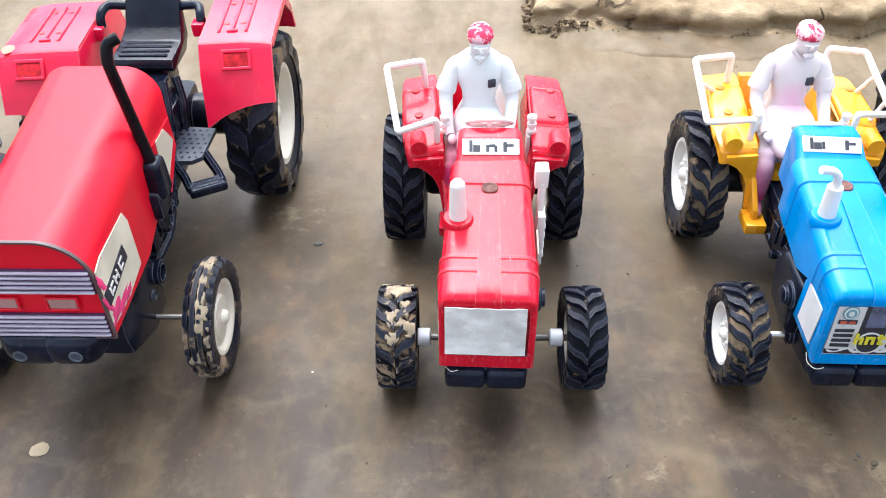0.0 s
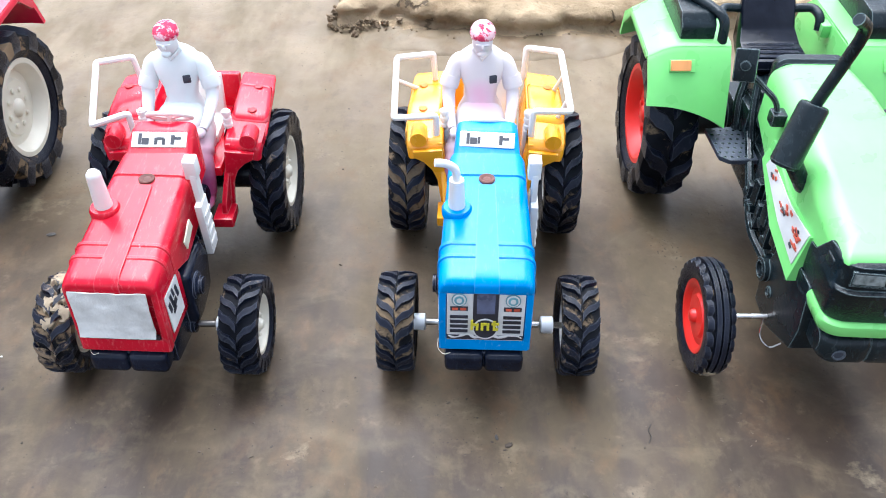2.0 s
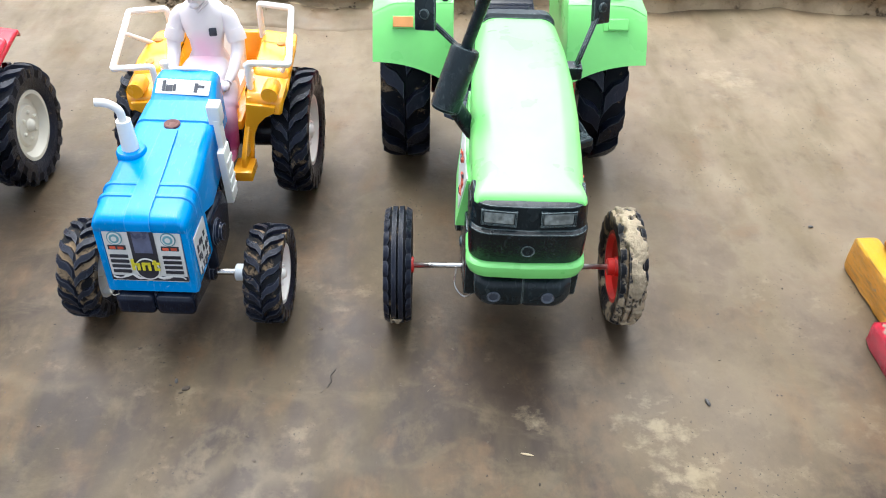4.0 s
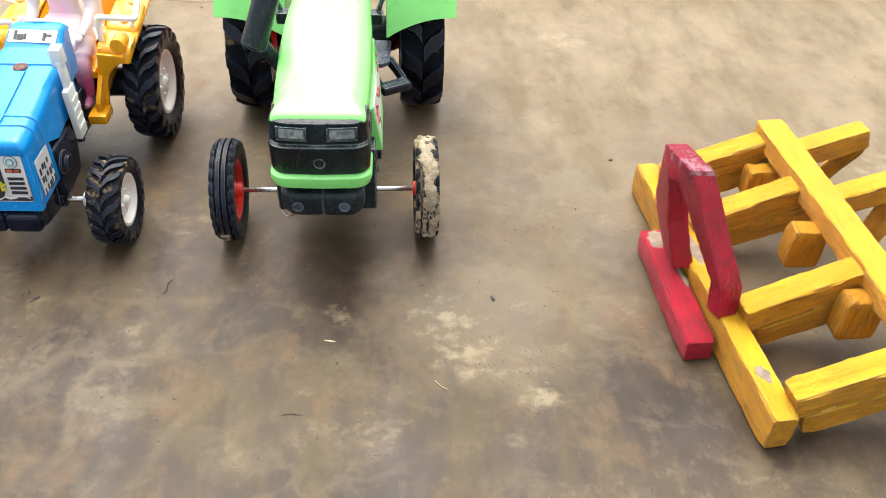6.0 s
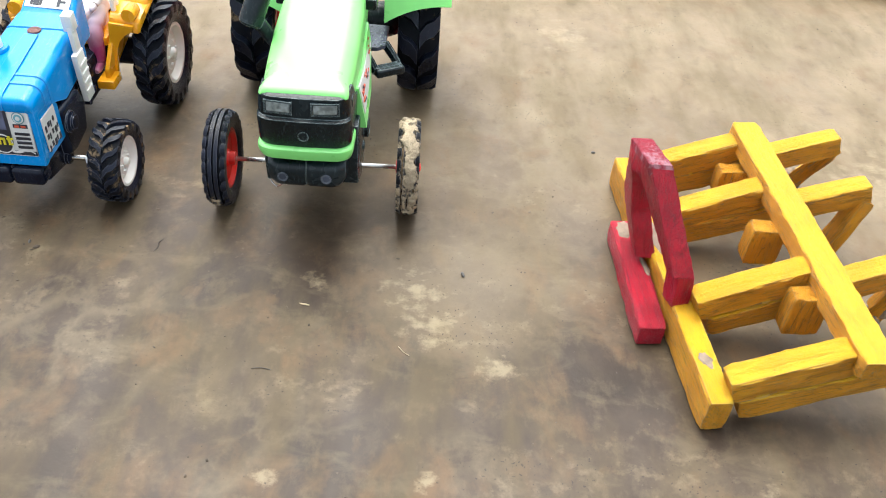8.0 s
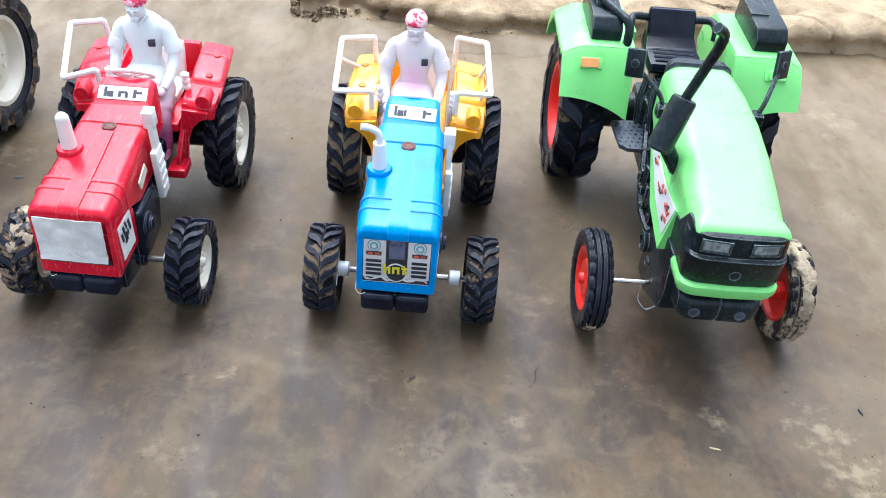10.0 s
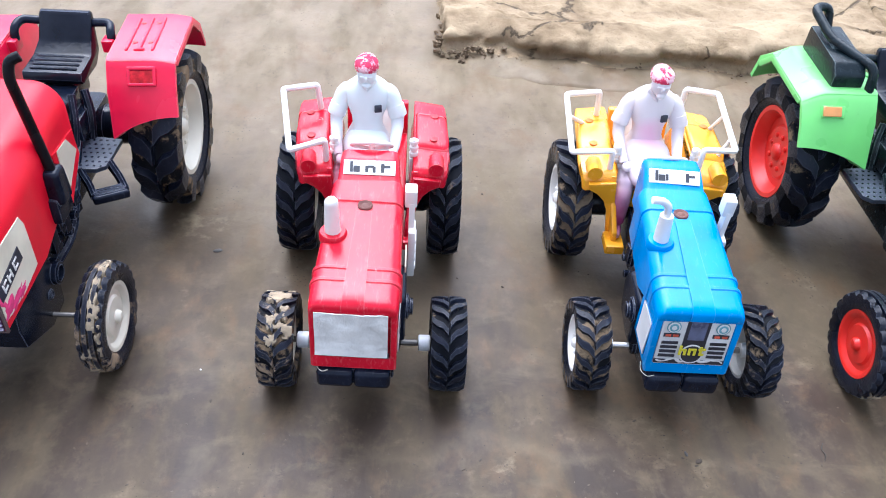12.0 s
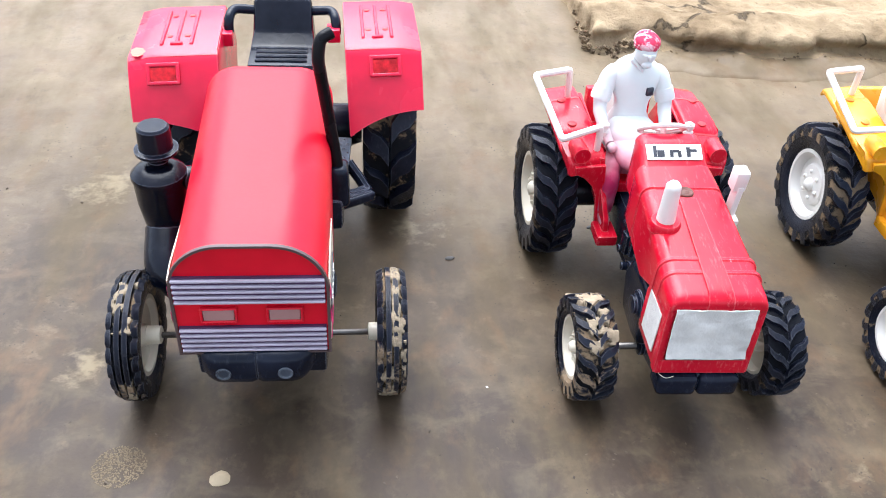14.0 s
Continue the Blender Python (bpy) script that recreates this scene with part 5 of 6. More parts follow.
# ---- large toy tractors ----
def large_chassis(T, paint, dark, rim_mat, front_tyres, turns, fx, fy=0.0, raise_wings=0.0, roll=0.0, sink=0.0):
    """What both large tractors share: running gear, wings, seat, platforms and wheels."""
    bm = B()
    prism(bm, [(-0.0300, 0.0500), (-0.0280, 0.0360), (0.0000, 0.0230), (0.0180, 0.0240), (0.0200, 0.0420), (0.0090, 0.0740), (-0.0260, 0.0740)], -0.0265, 0.0265, bev=0.0015)
    box(bm, (0, 0.0420, 0.0560), (0.0380, 0.0700, 0.0420), bev=0.003)
    box(bm, (0, 0.0380, 0.0330), (0.0260, 0.0760, 0.0180), bev=0.004)
    box(bm, (0, 0.1180, 0.0500), (0.0300, 0.0980, 0.0340), bev=0.005)
    lathe(bm, [(-0.0420, 0.0100), (-0.0360, 0.0125), (0.0360, 0.0125), (0.0420, 0.0100)], 20, c=(0, 0.154, 0.050))
    for s in (-1, 1):
        lathe(bm, [(s * 0.018, 0.0065), (s * 0.0292, 0.0062), (s * 0.0298, 0.0042), (s * 0.0270, 0.0036), (s * 0.0270, 0.0010)], 18, c=(0, 0.0165, 0.0460))
        lathe(bm, [(s * 0.020, 0.0030), (s * 0.0272, 0.0029), (s * 0.0276, 0.0020), (s * 0.0262, 0.0016), (s * 0.0262, 0.0004)], 14, c=(0, 0.0060, 0.0400))
        box(bm, (s * 0.0215, 0.0, 0.0300), (0.0080, 0.0120, 0.0120), bev=0.0015)
        for k in range(6):
            box(bm, (s * 0.0200, 0.026 + k * 0.0088, 0.060 - (k % 2) * 0.008), (0.0065, 0.0062, 0.0150), (0, 0, 10 * (-1) ** k), 0.0012)
            lathe(bm, [(s * 0.016, 0.0032), (s * 0.0232, 0.0029), (s * 0.0238, 0.0012)], 10, c=(0, 0.028 + k * 0.0088, 0.042 + (k % 3) * 0.005))
        tube(bm, rounded([(s * 0.018, 0.030, 0.034), (s * 0.023, 0.055, 0.040), (s * 0.019, 0.085, 0.060), (s * 0.016, 0.105, 0.068)], 0.01), 0.0024, 8)
    part("engine_block", bm, dark, T, "dark moulded engine and gearbox")
    # console and levers between bonnet and seat
    bm = B()
    prism(bm, [(0.0700, 0.0600), (0.0980, 0.0600), (0.1120, 0.0780), (0.1260, 0.0780), (0.1300, 0.0920), (0.1080, 0.0920), (0.0960, 0.0980), (0.0860, 0.1140), (0.0720, 0.1140)], -0.0135, 0.0135, bev=0.002)
    for s in (-1, 1):
        tube(bm, rounded([(s * 0.0150, 0.100, 0.064), (s * 0.0175, 0.104, 0.082), (s * 0.0155, 0.112, 0.096)], 0.006), 0.0023, 8)
        tube(bm, rounded([(s * 0.0185, 0.118, 0.060), (s * 0.0200, 0.122, 0.078), (s * 0.0165, 0.128, 0.090)], 0.006), 0.0026, 8)
        box(bm, (s * 0.0150, 0.120, 0.074), (0.0070, 0.0260, 0.0150), (0, 0, 0), 0.002)
    part("console", bm, dark, T)

    # bumper with two round lamps
    bm = B()
    for s in (-1, 1):
        rings = []
        for i in range(13):
            x = 0.0002 + (0.0226 if paint is RED else 0.0212) * i / 12
            q = max(0.0, (x - 0.0130) / 0.0098)
            k = 0.95 if i == 0 else 1.0 - 0.16 * q ** 4
            side = [(-0.030, 0.0465), (-0.0400, 0.0466), (-0.0436, 0.0474), (-0.0455, 0.0492), (-0.0464, 0.0520), (-0.0466, 0.0560), (-0.0462, 0.0600), (-0.0450, 0.0622), (-0.0425, 0.0634), (-0.0300, 0.0638)]
            rings.append([(s * x, -0.03 + (y + 0.03) * k + 0.0034 * q * q, 0.0552 - sink + (z - 0.0552) * k + 0.0058 * q ** 2.2 * max(0.0, (0.058 - z) / 0.0115)) for y, z in side])
        loft(bm, rings)
    box(bm, (0, -0.0375, 0.0550 - sink), (0.030, 0.013, 0.0120))
    bump_ob = part("bumper", bm, dark, T, "scuffed dark bumper")
    for s in (-1, 1):
        bm = B()
        lathe(bm, [(-0.0455, 0.0031), (-0.0470, 0.0030), (-0.0471, 0.0025), (-0.0466, 0.0022), (-0.0468, 0.0006)], 18, "y", (s * 0.0120 - 0.0008, 0, 0.0550 - sink))
        part("bumper_lamp", bm, SLATE, bump_ob)
    bm = B()
    lathe(bm, [(-0.0600, 0.0010), (-0.0595, 0.0014), (0.0595, 0.0014), (0.0600, 0.0010)], 12, c=(sum(fx) / 2, fy, 0.029))
    part("front_axle", bm, DULL_STEEL if paint is RED else STEEL, T, "thin steel axle rod")
    for s, x in zip((-1, 1), fx):
        bm = B()
        e = 0.0104 if paint is RED else 0.0076
        lathe(bm, [(x - s * e, 0.0034), (x - s * (e - 0.0003), 0.0041), (x - s * 0.0050, 0.0043), (x - s * 0.0020, 0.0046)], 18, c=(0, fy, 0.0292))
        part("axle_collar", bm, rim_mat, T)

    # wings
    for s in (-1, 1):
        bm = B()
        xi, xo = (0.0345, 0.0735) if paint is RED and s > 0 else (0.0305, 0.0750)

        def drop(x):
            return (0.0025 if paint is RED else 0.0065) * smooth(0.0560, 0.0775, x) ** 2

        # sloping front plate with an arched lower edge
        t = B()
        n = 10
        A = []
        for i in range(n + 1):
            u = i / n
            x = s * (xi + (xo - xi) * u)
            zb = 0.0670 + 0.0125 * (1 - (1 - u) ** 2.2)
            yb = 0.1085 + (zb - 0.0795) * 0.25
            q = drop(xi + (xo - xi) * u)
            A.append([t.verts.new((x, yb, zb)), t.verts.new((x, 0.1150, 0.0930 - q * 0.3)), t.verts.new((x, 0.1222, 0.1046 - q * 0.8)), t.verts.new((x, 0.1240, 0.1067 - q)), t.verts.new((x, 0.1264, 0.1082 - q))])
        for a, b in zip(A, A[1:]):
            for k in range(4):
                t.faces.new((a[k], b[k], b[k + 1], a[k + 1]))
        bmesh.ops.recalc_face_normals(t, faces=t.faces)
        geo = bmesh.ops.extrude_face_region(t, geom=t.faces[:])
        for v in [g for g in geo["geom"] if isinstance(g, bmesh.types.BMVert)]:
            v.co += Vector((0, 0.0022, -0.0012))
        merge(bm, t)
        skin = [(0.1245, 0.1074), (0.1270, 0.1088), (0.1800, 0.1100), (0.1960, 0.0970), (0.2020, 0.0800), (0.1990, 0.0795), (0.1930, 0.0955), (0.1785, 0.1075), (0.1275, 0.1062)]
        xs_ = [xi, 0.040, 0.052, 0.057, 0.061, 0.065, 0.068, 0.070, 0.072, xo]
        loft(bm, [[(s * x, y, z - drop(x) * (1 if z > 0.1 else 0.5)) for y, z in skin] for x in xs_])
        prism(bm, [(0.1065, 0.0670), (0.1150, 0.0930), (0.1250, 0.1074), (0.1790, 0.1095), (0.1950, 0.0960), (0.2010, 0.0800), (0.1850, 0.0650), (0.1500, 0.0600), (0.1200, 0.0620)], s * (xi - 0.0004), s * (xi + 0.0022), bev=0.0006)
        # short turned-down outer lip
        prism(bm, [(y, z - drop(xo)) for y, z in ((0.1250, 0.1074), (0.1790, 0.1095), (0.1950, 0.0970), (0.1920, 0.0940), (0.1780, 0.1055), (0.1280, 0.1040))], s * (xo - 0.0018), s * (xo + 0.0004), bev=0.0005)
        box(bm, (s * 0.0285, 0.1540, 0.1035), (0.0070, 0.0100, 0.0075), bev=0.001)
        wing = part("wing", bm, WING_RED if paint is RED else paint, T)
        wing.matrix_local = pose(0.003 if raise_wings > 0.003 and s > 0 else 0, 0.13, 0.09 + raise_wings, 0, roll, -roll * 0.8) @ pose(0, -0.13, -0.09)
        wing_fittings(wing, s, paint, dark)

    # seat
    bm = B()
    prism(bm, [(0.1290, 0.0925), (0.1265, 0.0960), (0.1280, 0.1005), (0.1480, 0.1012), (0.1560, 0.1065), (0.1642, 0.1236), (0.1660, 0.1252), (0.1692, 0.1236), (0.1625, 0.0980), (0.1540, 0.0920)], -0.0172, 0.0172, bev=0.0016)
    # rounded shoulders, narrower waist
    for v in bm.verts:
        v.co.z -= 0.0050 * smooth(0.010, 0.0175, abs(v.co.x)) ** 2 * smooth(0.116, 0.125, v.co.z)
        v.co.x *= 1.0 - 0.10 * smooth(0.1010, 0.1080, v.co.z)
    seat = part("seat", bm, SEAT, T, "glossy dark moulded seat")
    bm = B()
    for k in range(4):
        box(bm, (0, 0.1320 + k * 0.0048, 0.1012), (0.0270, 0.0022, 0.0010), (0, 0, 0), 0.0004, 1)
    part("seat_ribs", bm, SEAT, seat)
    bm = B()
    box(bm, (0, 0.1450, 0.0840), (0.0180, 0.0240, 0.0180), bev=0.002)
    part("seat_post", bm, dark, seat)
    for s in (-1, 1):
        bm = B()
        tube(bm, rounded([(s * 0.0150, 0.1660, 0.1140), (s * 0.0265, 0.1640, 0.1155), (s * 0.0285, 0.1560, 0.1130), (s * 0.0285, 0.1545, 0.1060)], 0.005), 0.0026, 10)
        part("seat_arm", bm, dark, seat)

    # foot platforms, flat dark dots paint in the shade of their holes; the step hangs on one side
    for s in (-1, 1):
        bm = B()
        prism(bm, [(s * 0.0140, 0.0860), (s * 0.0300, 0.0860), (s * 0.0350, 0.0900), (s * 0.0365, 0.1180), (s * 0.0140, 0.1200)], 0.0600, 0.0630, "z", 0.0006)
        plat = part("platform", bm, SLATE, T, "grey-black foot plate with dark dots for its holes")
        bm = B()
        for i in range(5):
            for j in range(7):
                lathe(bm, [(0.0626, 0.0012), (0.0631, 0.0012), (0.0632, 0.0004)], 8, "z", (s * (0.0170 + i * 0.0038 + (j % 2) * 0.0019), 0.0890 + j * 0.0044, 0))
        part("studs", bm, dark, plat)
        if s > 0:
            bm = B()
            for a, b in (((0.0200, 0.0875), (0.0300, 0.0760)), ((0.0345, 0.0960), (0.0450, 0.0850))):
                tube(bm, [(a[0], a[1], 0.0610), ((a[0] + b[0]) / 2 + 0.001, (a[1] + b[1]) / 2, 0.0545), (b[0], b[1], 0.0500)], [0.0036, 0.0034, 0.0034], 8, flat=0.7)
            box(bm, (0.0380, 0.0795, 0.0505), (0.0205, 0.0095, 0.0056), (0, 0, 28), 0.0018, 3)
            for k in (-1, 0, 1):
                box(bm, (0.0380 - 0.0013 * k, 0.0795 + 0.0024 * k, 0.0534), (0.0170, 0.0011, 0.0010), (0, 0, 28), 0.0003, 1)
            part("step", bm, dark, plat)

    # wheels
    for k, s in enumerate((-1, 1)):
        wheel(T, fx[k], fy, 0.0294, 0.0136, 0.0185, 0.0022, 22, "rib", rim_mat, front_tyres[k], 0.30, 0, turn=turns[k], jag=0)
        wheel(T, s * 0.0570, 0.154, 0.0500, 0.0290, 0.0300, 0.0050, 12, "bar", rim_mat, TYRE_PACKED if paint is RED else TYRE_CLEAN, 0.62, 8, turn=turns[k + 2], jag=0.02)


def wing_fittings(wing, s, paint, dark):
    """What sits on one wing: lamp, ribs or box, as the paint tells."""
    if paint is RED:
        fr = B()
        for x, z, a, b in ((0, 0.0046, 0.0164, 0.0022), (0, -0.0046, 0.0164, 0.0020), (-0.0073, 0, 0.0020, 0.0108), (0.0073, 0, 0.0020, 0.0108)):
            box(fr, (x, 0, z), (a, 0.0026, b), bev=0.0009, seg=4)
        fo = part("lamp_frame", fr, WING_RED, wing)
        fo.matrix_local = pose(s * 0.0560 - 0.0015, 0.1192, 0.1003, -34)
        le = part("lamp_lens", box(B(), (0, 0, 0), (0.0130, 0.0016, 0.0070), bev=0.0006, seg=2), LENS_RED, wing, "glossy dark red lamp lens")
        le.matrix_local = pose(s * 0.0560 - 0.0015, 0.1191, 0.1002, -34)
        if s < 0:
            bm = B()
            blob(bm, (-0.0700, 0.1295, 0.1080), (0.0036, 0.0048, 0.0003), (2, -3, 20), 3, 0.3, 3)
            part("worn_spot", bm, WORN_PINK, wing, "pale worn spot")
        bm = B()
        for x in (0.044, 0.0515, 0.059):
            box(bm, (s * x, 0.1540, 0.1097), (0.0018, 0.0400, 0.0014), (1.3, 0, 0), 0.0005, 1)
        box(bm, (s * 0.0515, 0.1350, 0.1094), (0.0060, 0.0022, 0.0016), (1.3, 0, 0), 0.0004, 1)
        part("wing_ribs", bm, WING_RED, wing)
        # four small holes, drawn as flat discs in a painted-in shade tone
        for x, y in ((0.0470, 0.1440), (0.0560, 0.1440), (0.0470, 0.1680), (0.0560, 0.1680)):
            bm = B()
            z = 0.1088 + (y - 0.127) * 0.0226
            lathe(bm, [(z - 0.002, 0.0015), (z + 0.0003, 0.0015), (z + 0.0004, 0.0005)], 10, "z", (s * x, y, 0))
            part("rivet", bm, HOLE_RED, wing)
    else:
        le = part("lamp_block", box(B(), (0, 0, 0), (0.0140, 0.0030, 0.0072), bev=0.0006), paint, wing)
        le.matrix_local = pose(s * 0.0570, 0.1188, 0.0985, -34)
        le = part("lamp_lens", box(B(), (0, 0, 0), (0.0112, 0.0012, 0.0058), bev=0.0003, seg=1), LENS_AMBER if s < 0 else paint, wing, "amber lamp" if s < 0 else "")
        le.matrix_local = pose(s * 0.0580, 0.1173, 0.0995, -34)
        bm = B()
        prism(bm, [(0.1300, 0.1080), (0.1300, 0.1165), (0.1360, 0.1225), (0.1780, 0.1255), (0.1800, 0.1060)], s * 0.0385 + (0.004 if s > 0 else 0), s * 0.0580 + (0.005 if s > 0 else 0), bev=0.0018)
        box(bm, (s * 0.0480, 0.1600, 0.1247), (0.0120, 0.0200, 0.0016), (3.5, 0, 0), 0.0006)
        bx = part("wing_box", bm, dark, wing, "dark battery box")
        if s < 0:
            bm = B()
            tube(bm, rounded([(s * 0.0350, 0.1280, 0.1065), (s * 0.0350, 0.1300, 0.1215), (s * 0.0540, 0.1560, 0.1275), (s * 0.0600, 0.1780, 0.1370), (s * 0.0480, 0.1820, 0.1360), (s * 0.0470, 0.1780, 0.1240)], 0.006), 0.0028, 10)
            part("grab_rail", bm, dark, bx)


def red_tractor():
    T = thing("toy_tractor", pose(-0.1690, 0.286, 0, 0, 0, -1.0), "large bright red toy tractor with striped grille and black seat", "toy tractor", "toy tractors in a row")
    large_chassis(T, RED, BLACK, CREAM, (TYRE, TYRE), (4, 11, 20, 0), (-0.0590, 0.0545), 0.0025, 0.0018, -2.3)
    top = lambda y: 0.1145 + (y + 0.040) * 0.105
    wid = lambda y: 0.0290 - (y + 0.040) * 0.004
    bm = B()
    ys = [-0.0400 + 0.0030 * i for i in range(38)] + [0.0740]
    loft(bm, [arch(y, wid(y), 0.0625 if y < 0.012 else 0.0625 + (y - 0.010) * 0.30, top(y), 0.0205 - (y + 0.04) * 0.045, n=18) for y in ys] + [arch(0.0765, wid(0.0765) - 0.0015, 0.085, top(0.0765) - 0.0016, 0.0148, n=18)])
    # low blister that clears the exhaust, with a soft crest line over the shoulder
    for v in bm.verts:
        if v.co.x > 0.0 and -0.039 < v.co.y < 0.07:
            q = ((v.co.y + 0.026) / 0.042) ** 2 + ((v.co.x - 0.0310) / 0.0200) ** 2
            k = 0.0004 * smooth(1.0, 0.86, q) * smooth(-0.039, -0.020, v.co.y)
            v.co.z += k
            v.co.x += k * 0.7
    bonnet = part("bonnet", bm, RED, T)
    # grille: grey arched frame, red face, silver bars, two lamps
    bm = B()
    o = arch(-0.0419, 0.0293, 0.0615, 0.1152, 0.0205, 0, 10)
    i = arch(-0.0419, 0.0283, 0.0622, 0.1142, 0.0197, 0, 10)
    o2 = [(x, -0.0403, z) for x, _, z in o]
    i2 = [(x, -0.0405, z) for x, _, z in i]
    loft(bm, [o2, o, i, i2], False)
    frame_ob = part("grille_frame", bm, GREY_TRIM, T, "grey trim round the grille")
    bm = B()
    loft(bm, [arch(-0.0408, 0.0282, 0.0622, 0.1142, 0.0196, 0, 10), arch(-0.0385, 0.0282, 0.0622, 0.1142, 0.0196, 0, 10)])
    face = part("grille_face", bm, RED, frame_ob)
    for z0, cnt in ((0.0888, 5), (0.0640, 5)):
        part("bar_backing", box(B(), (0, -0.0413, z0 + 0.0055), (0.0554, 0.0012, 0.0130)), PRINT_PURPLE, face)
        for k in range(cnt):
            part("bar", box(B(), (0, -0.0424, z0 + 0.0003 + k * 0.0026), (0.0554, 0.0014, 0.0012), bev=0.0003, seg=1), SILVER, face)
    for s in (-1, 1):
        part("lamp_lens", box(B(), (s * 0.0123, -0.0416, 0.0823), (0.0118, 0.0014, 0.0056), bev=0.0004, seg=1), LENS, face, "clear headlamp lens")
        fr = B()
        for x, z, a, b in ((0, 0.0032, 0.0136, 0.0009), (0, -0.0032, 0.0136, 0.0009), (-0.0064, 0, 0.0009, 0.0064), (0.0064, 0, 0.0009, 0.0064)):
            box(fr, (s * 0.0123 + x, -0.0417, 0.0823 + z), (a, 0.0020, b), bev=0.0003, seg=1)
        part("lamp_rim", fr, RED, face)
    # side stickers
    for s in (-1, 1):
        bm = B()
        pts = [(-0.0405, 0.0675), (-0.0400, 0.0980), (-0.0330, 0.1000), (-0.0040, 0.0995), (-0.0010, 0.0930), (-0.0010, 0.0680), (-0.0200, 0.0655)]
        lo = [(s * (wid(y) + 0.0001), y, z) for y, z in pts]
        hi = [(s * (wid(y) + 0.0006), y, z) for y, z in pts]
        loft(bm, [lo, hi])
        st = part("side_sticker", bm, STICKER, bonnet, "cream sticker with pink splashes and a black band")
        part("band", box(B(), (s * (wid(-0.02) + 0.0006), -0.0260, 0.0835), (0.0008, 0.0270, 0.0082), (9, 0, 0)), PRINT_DARK, st)
        for k, (y, z, a, c) in enumerate(((-0.0345, 0, 0.0010, 0.0048), (-0.0320, 0.0019, 0.0030, 0.0009), (-0.0320, -0.0016, 0.0030, 0.0009), (-0.0285, 0, 0.0010, 0.0050), (-0.0250, 0, 0.0010, 0.0050),
                                          (-0.0268, 0.0002, 0.0024, 0.0009), (-0.0212, 0, 0.0010, 0.0050), (-0.0190, 0.0020, 0.0030, 0.0009), (-0.0190, -0.0018, 0.0030, 0.0009))):
            part("mark", box(B(), (s * (wid(-0.02) + 0.0011), y, 0.0835 + z + (y + 0.026) * 0.158), (0.0006, a, c), (9, 0, 0)), WHITE, st)
        for k, (y, z, a, c) in enumerate(((-0.0345, 0.0715, 0.0050, 0.0028), (-0.0270, 0.0690, 0.0075, 0.0022), (-0.0388, 0.0780, 0.0014, 0.0060), (-0.0385, 0.0900, 0.0016, 0.0055), (-0.0200, 0.0680, 0.0040, 0.0016))):
            bm = B()
            blob(bm, (s * (wid(y) + 0.0006), y, z), (0.0003, a, c), (24, 0, 0), 3, 0.8, k + 2 * s)
            part("splash", bm, PINK_SPLASH, st)
        bm = B()
        pts = [(0.0420, 0.0740), (0.0440, 0.1010), (0.0720, 0.0990), (0.0740, 0.0820), (0.0510, 0.0650)]
        loft(bm, [[(s * (wid(y) - 0.0012), y, z) for y, z in pts], [(s * (wid(y) + 0.0006), y, z) for y, z in pts]])
        part("rear_panel", bm, RED, bonnet)
        pts = [(0.0480, 0.0710), (0.0490, 0.1000), (0.0620, 0.0990), (0.0710, 0.0870)]
        bm = B()
        loft(bm, [[(s * (wid(y) + 0.0004), y, z) for y, z in pts], [(s * (wid(y) + 0.0010), y, z) for y, z in pts]])
        part("rear_sticker", bm, STICKER, bonnet)
    # exhaust
    bm = B()
    box(bm, (0.0315, 0.0350, 0.0900), (0.0100, 0.0130, 0.0200), (0, 0, 0), 0.003, 3, (0.85, 0.85))
    box(bm, (0.0285, 0.0360, 0.0770), (0.0100, 0.0180, 0.0160), bev=0.003)
    ex = part("exhaust", bm, BLACK, T, "tall thin black exhaust pipe")
    bm = B()
    tube(bm, rounded([(0.0315, 0.0345, 0.0970), (0.0243, 0.0355, 0.1500), (0.0255, 0.0375, 0.1575), (0.0300, 0.0400, 0.1590)], 0.006), 0.0026, 12)
    part("pipe", bm, SATIN, ex)
    # air cleaner can
    bm = B()
    lathe(bm, [(0.0620, 0.0060), (0.0680, 0.0082), (0.0760, 0.0096), (0.0850, 0.0108), (0.0960, 0.0112), (0.0975, 0.0118), (0.0990, 0.0116), (0.1020, 0.0085), (0.1030, 0.0042)], 26, "z", (-0.0445, 0.0300, 0))
    lathe(bm, [(0.1020, 0.0042), (0.1065, 0.0042), (0.1075, 0.0090), (0.1090, 0.0092), (0.1095, 0.0072), (0.1190, 0.0068), (0.1200, 0.0058), (0.1201, 0.0010)], 26, "z", (-0.0445, 0.0330, 0))
    tube(bm, rounded([(-0.0445, 0.0300, 0.0900), (-0.0330, 0.0340, 0.0940), (-0.0240, 0.0360, 0.0900)], 0.004), 0.0055, 12)
    tube(bm, rounded([(-0.0445, 0.0280, 0.0700), (-0.0440, 0.0120, 0.0600), (-0.0360, 0.0080, 0.0520), (-0.0200, 0.0120, 0.0480)], 0.010), [0.0095] * 6 + [0.0085] * 8, 14)
    part("air_cleaner", bm, SEAT, T, "black air cleaner can with a cap")
    for x, a0, a1, u0, u1, seed, cut in ((-0.0590, 40, 102, -0.70, 0.65, 2, -0.05), (-0.0590, -40, 20, -0.1, 0.45, 4, 0.05), (0.0545, 25, 130, -0.10, 0.55, 6, -0.22),
                                         (0.0545, -55, 10, -0.85, 0.35, 9, -0.02), (0.0545, -10, 60, 0.35, 0.98, 11, 0.05)):
        mud_crust(T, (x, 0.0025, 0.0294), 0.0294, 0.0136, a0, a1, u0, u1, seed, cut + 0.12, 0.0007)
    return T


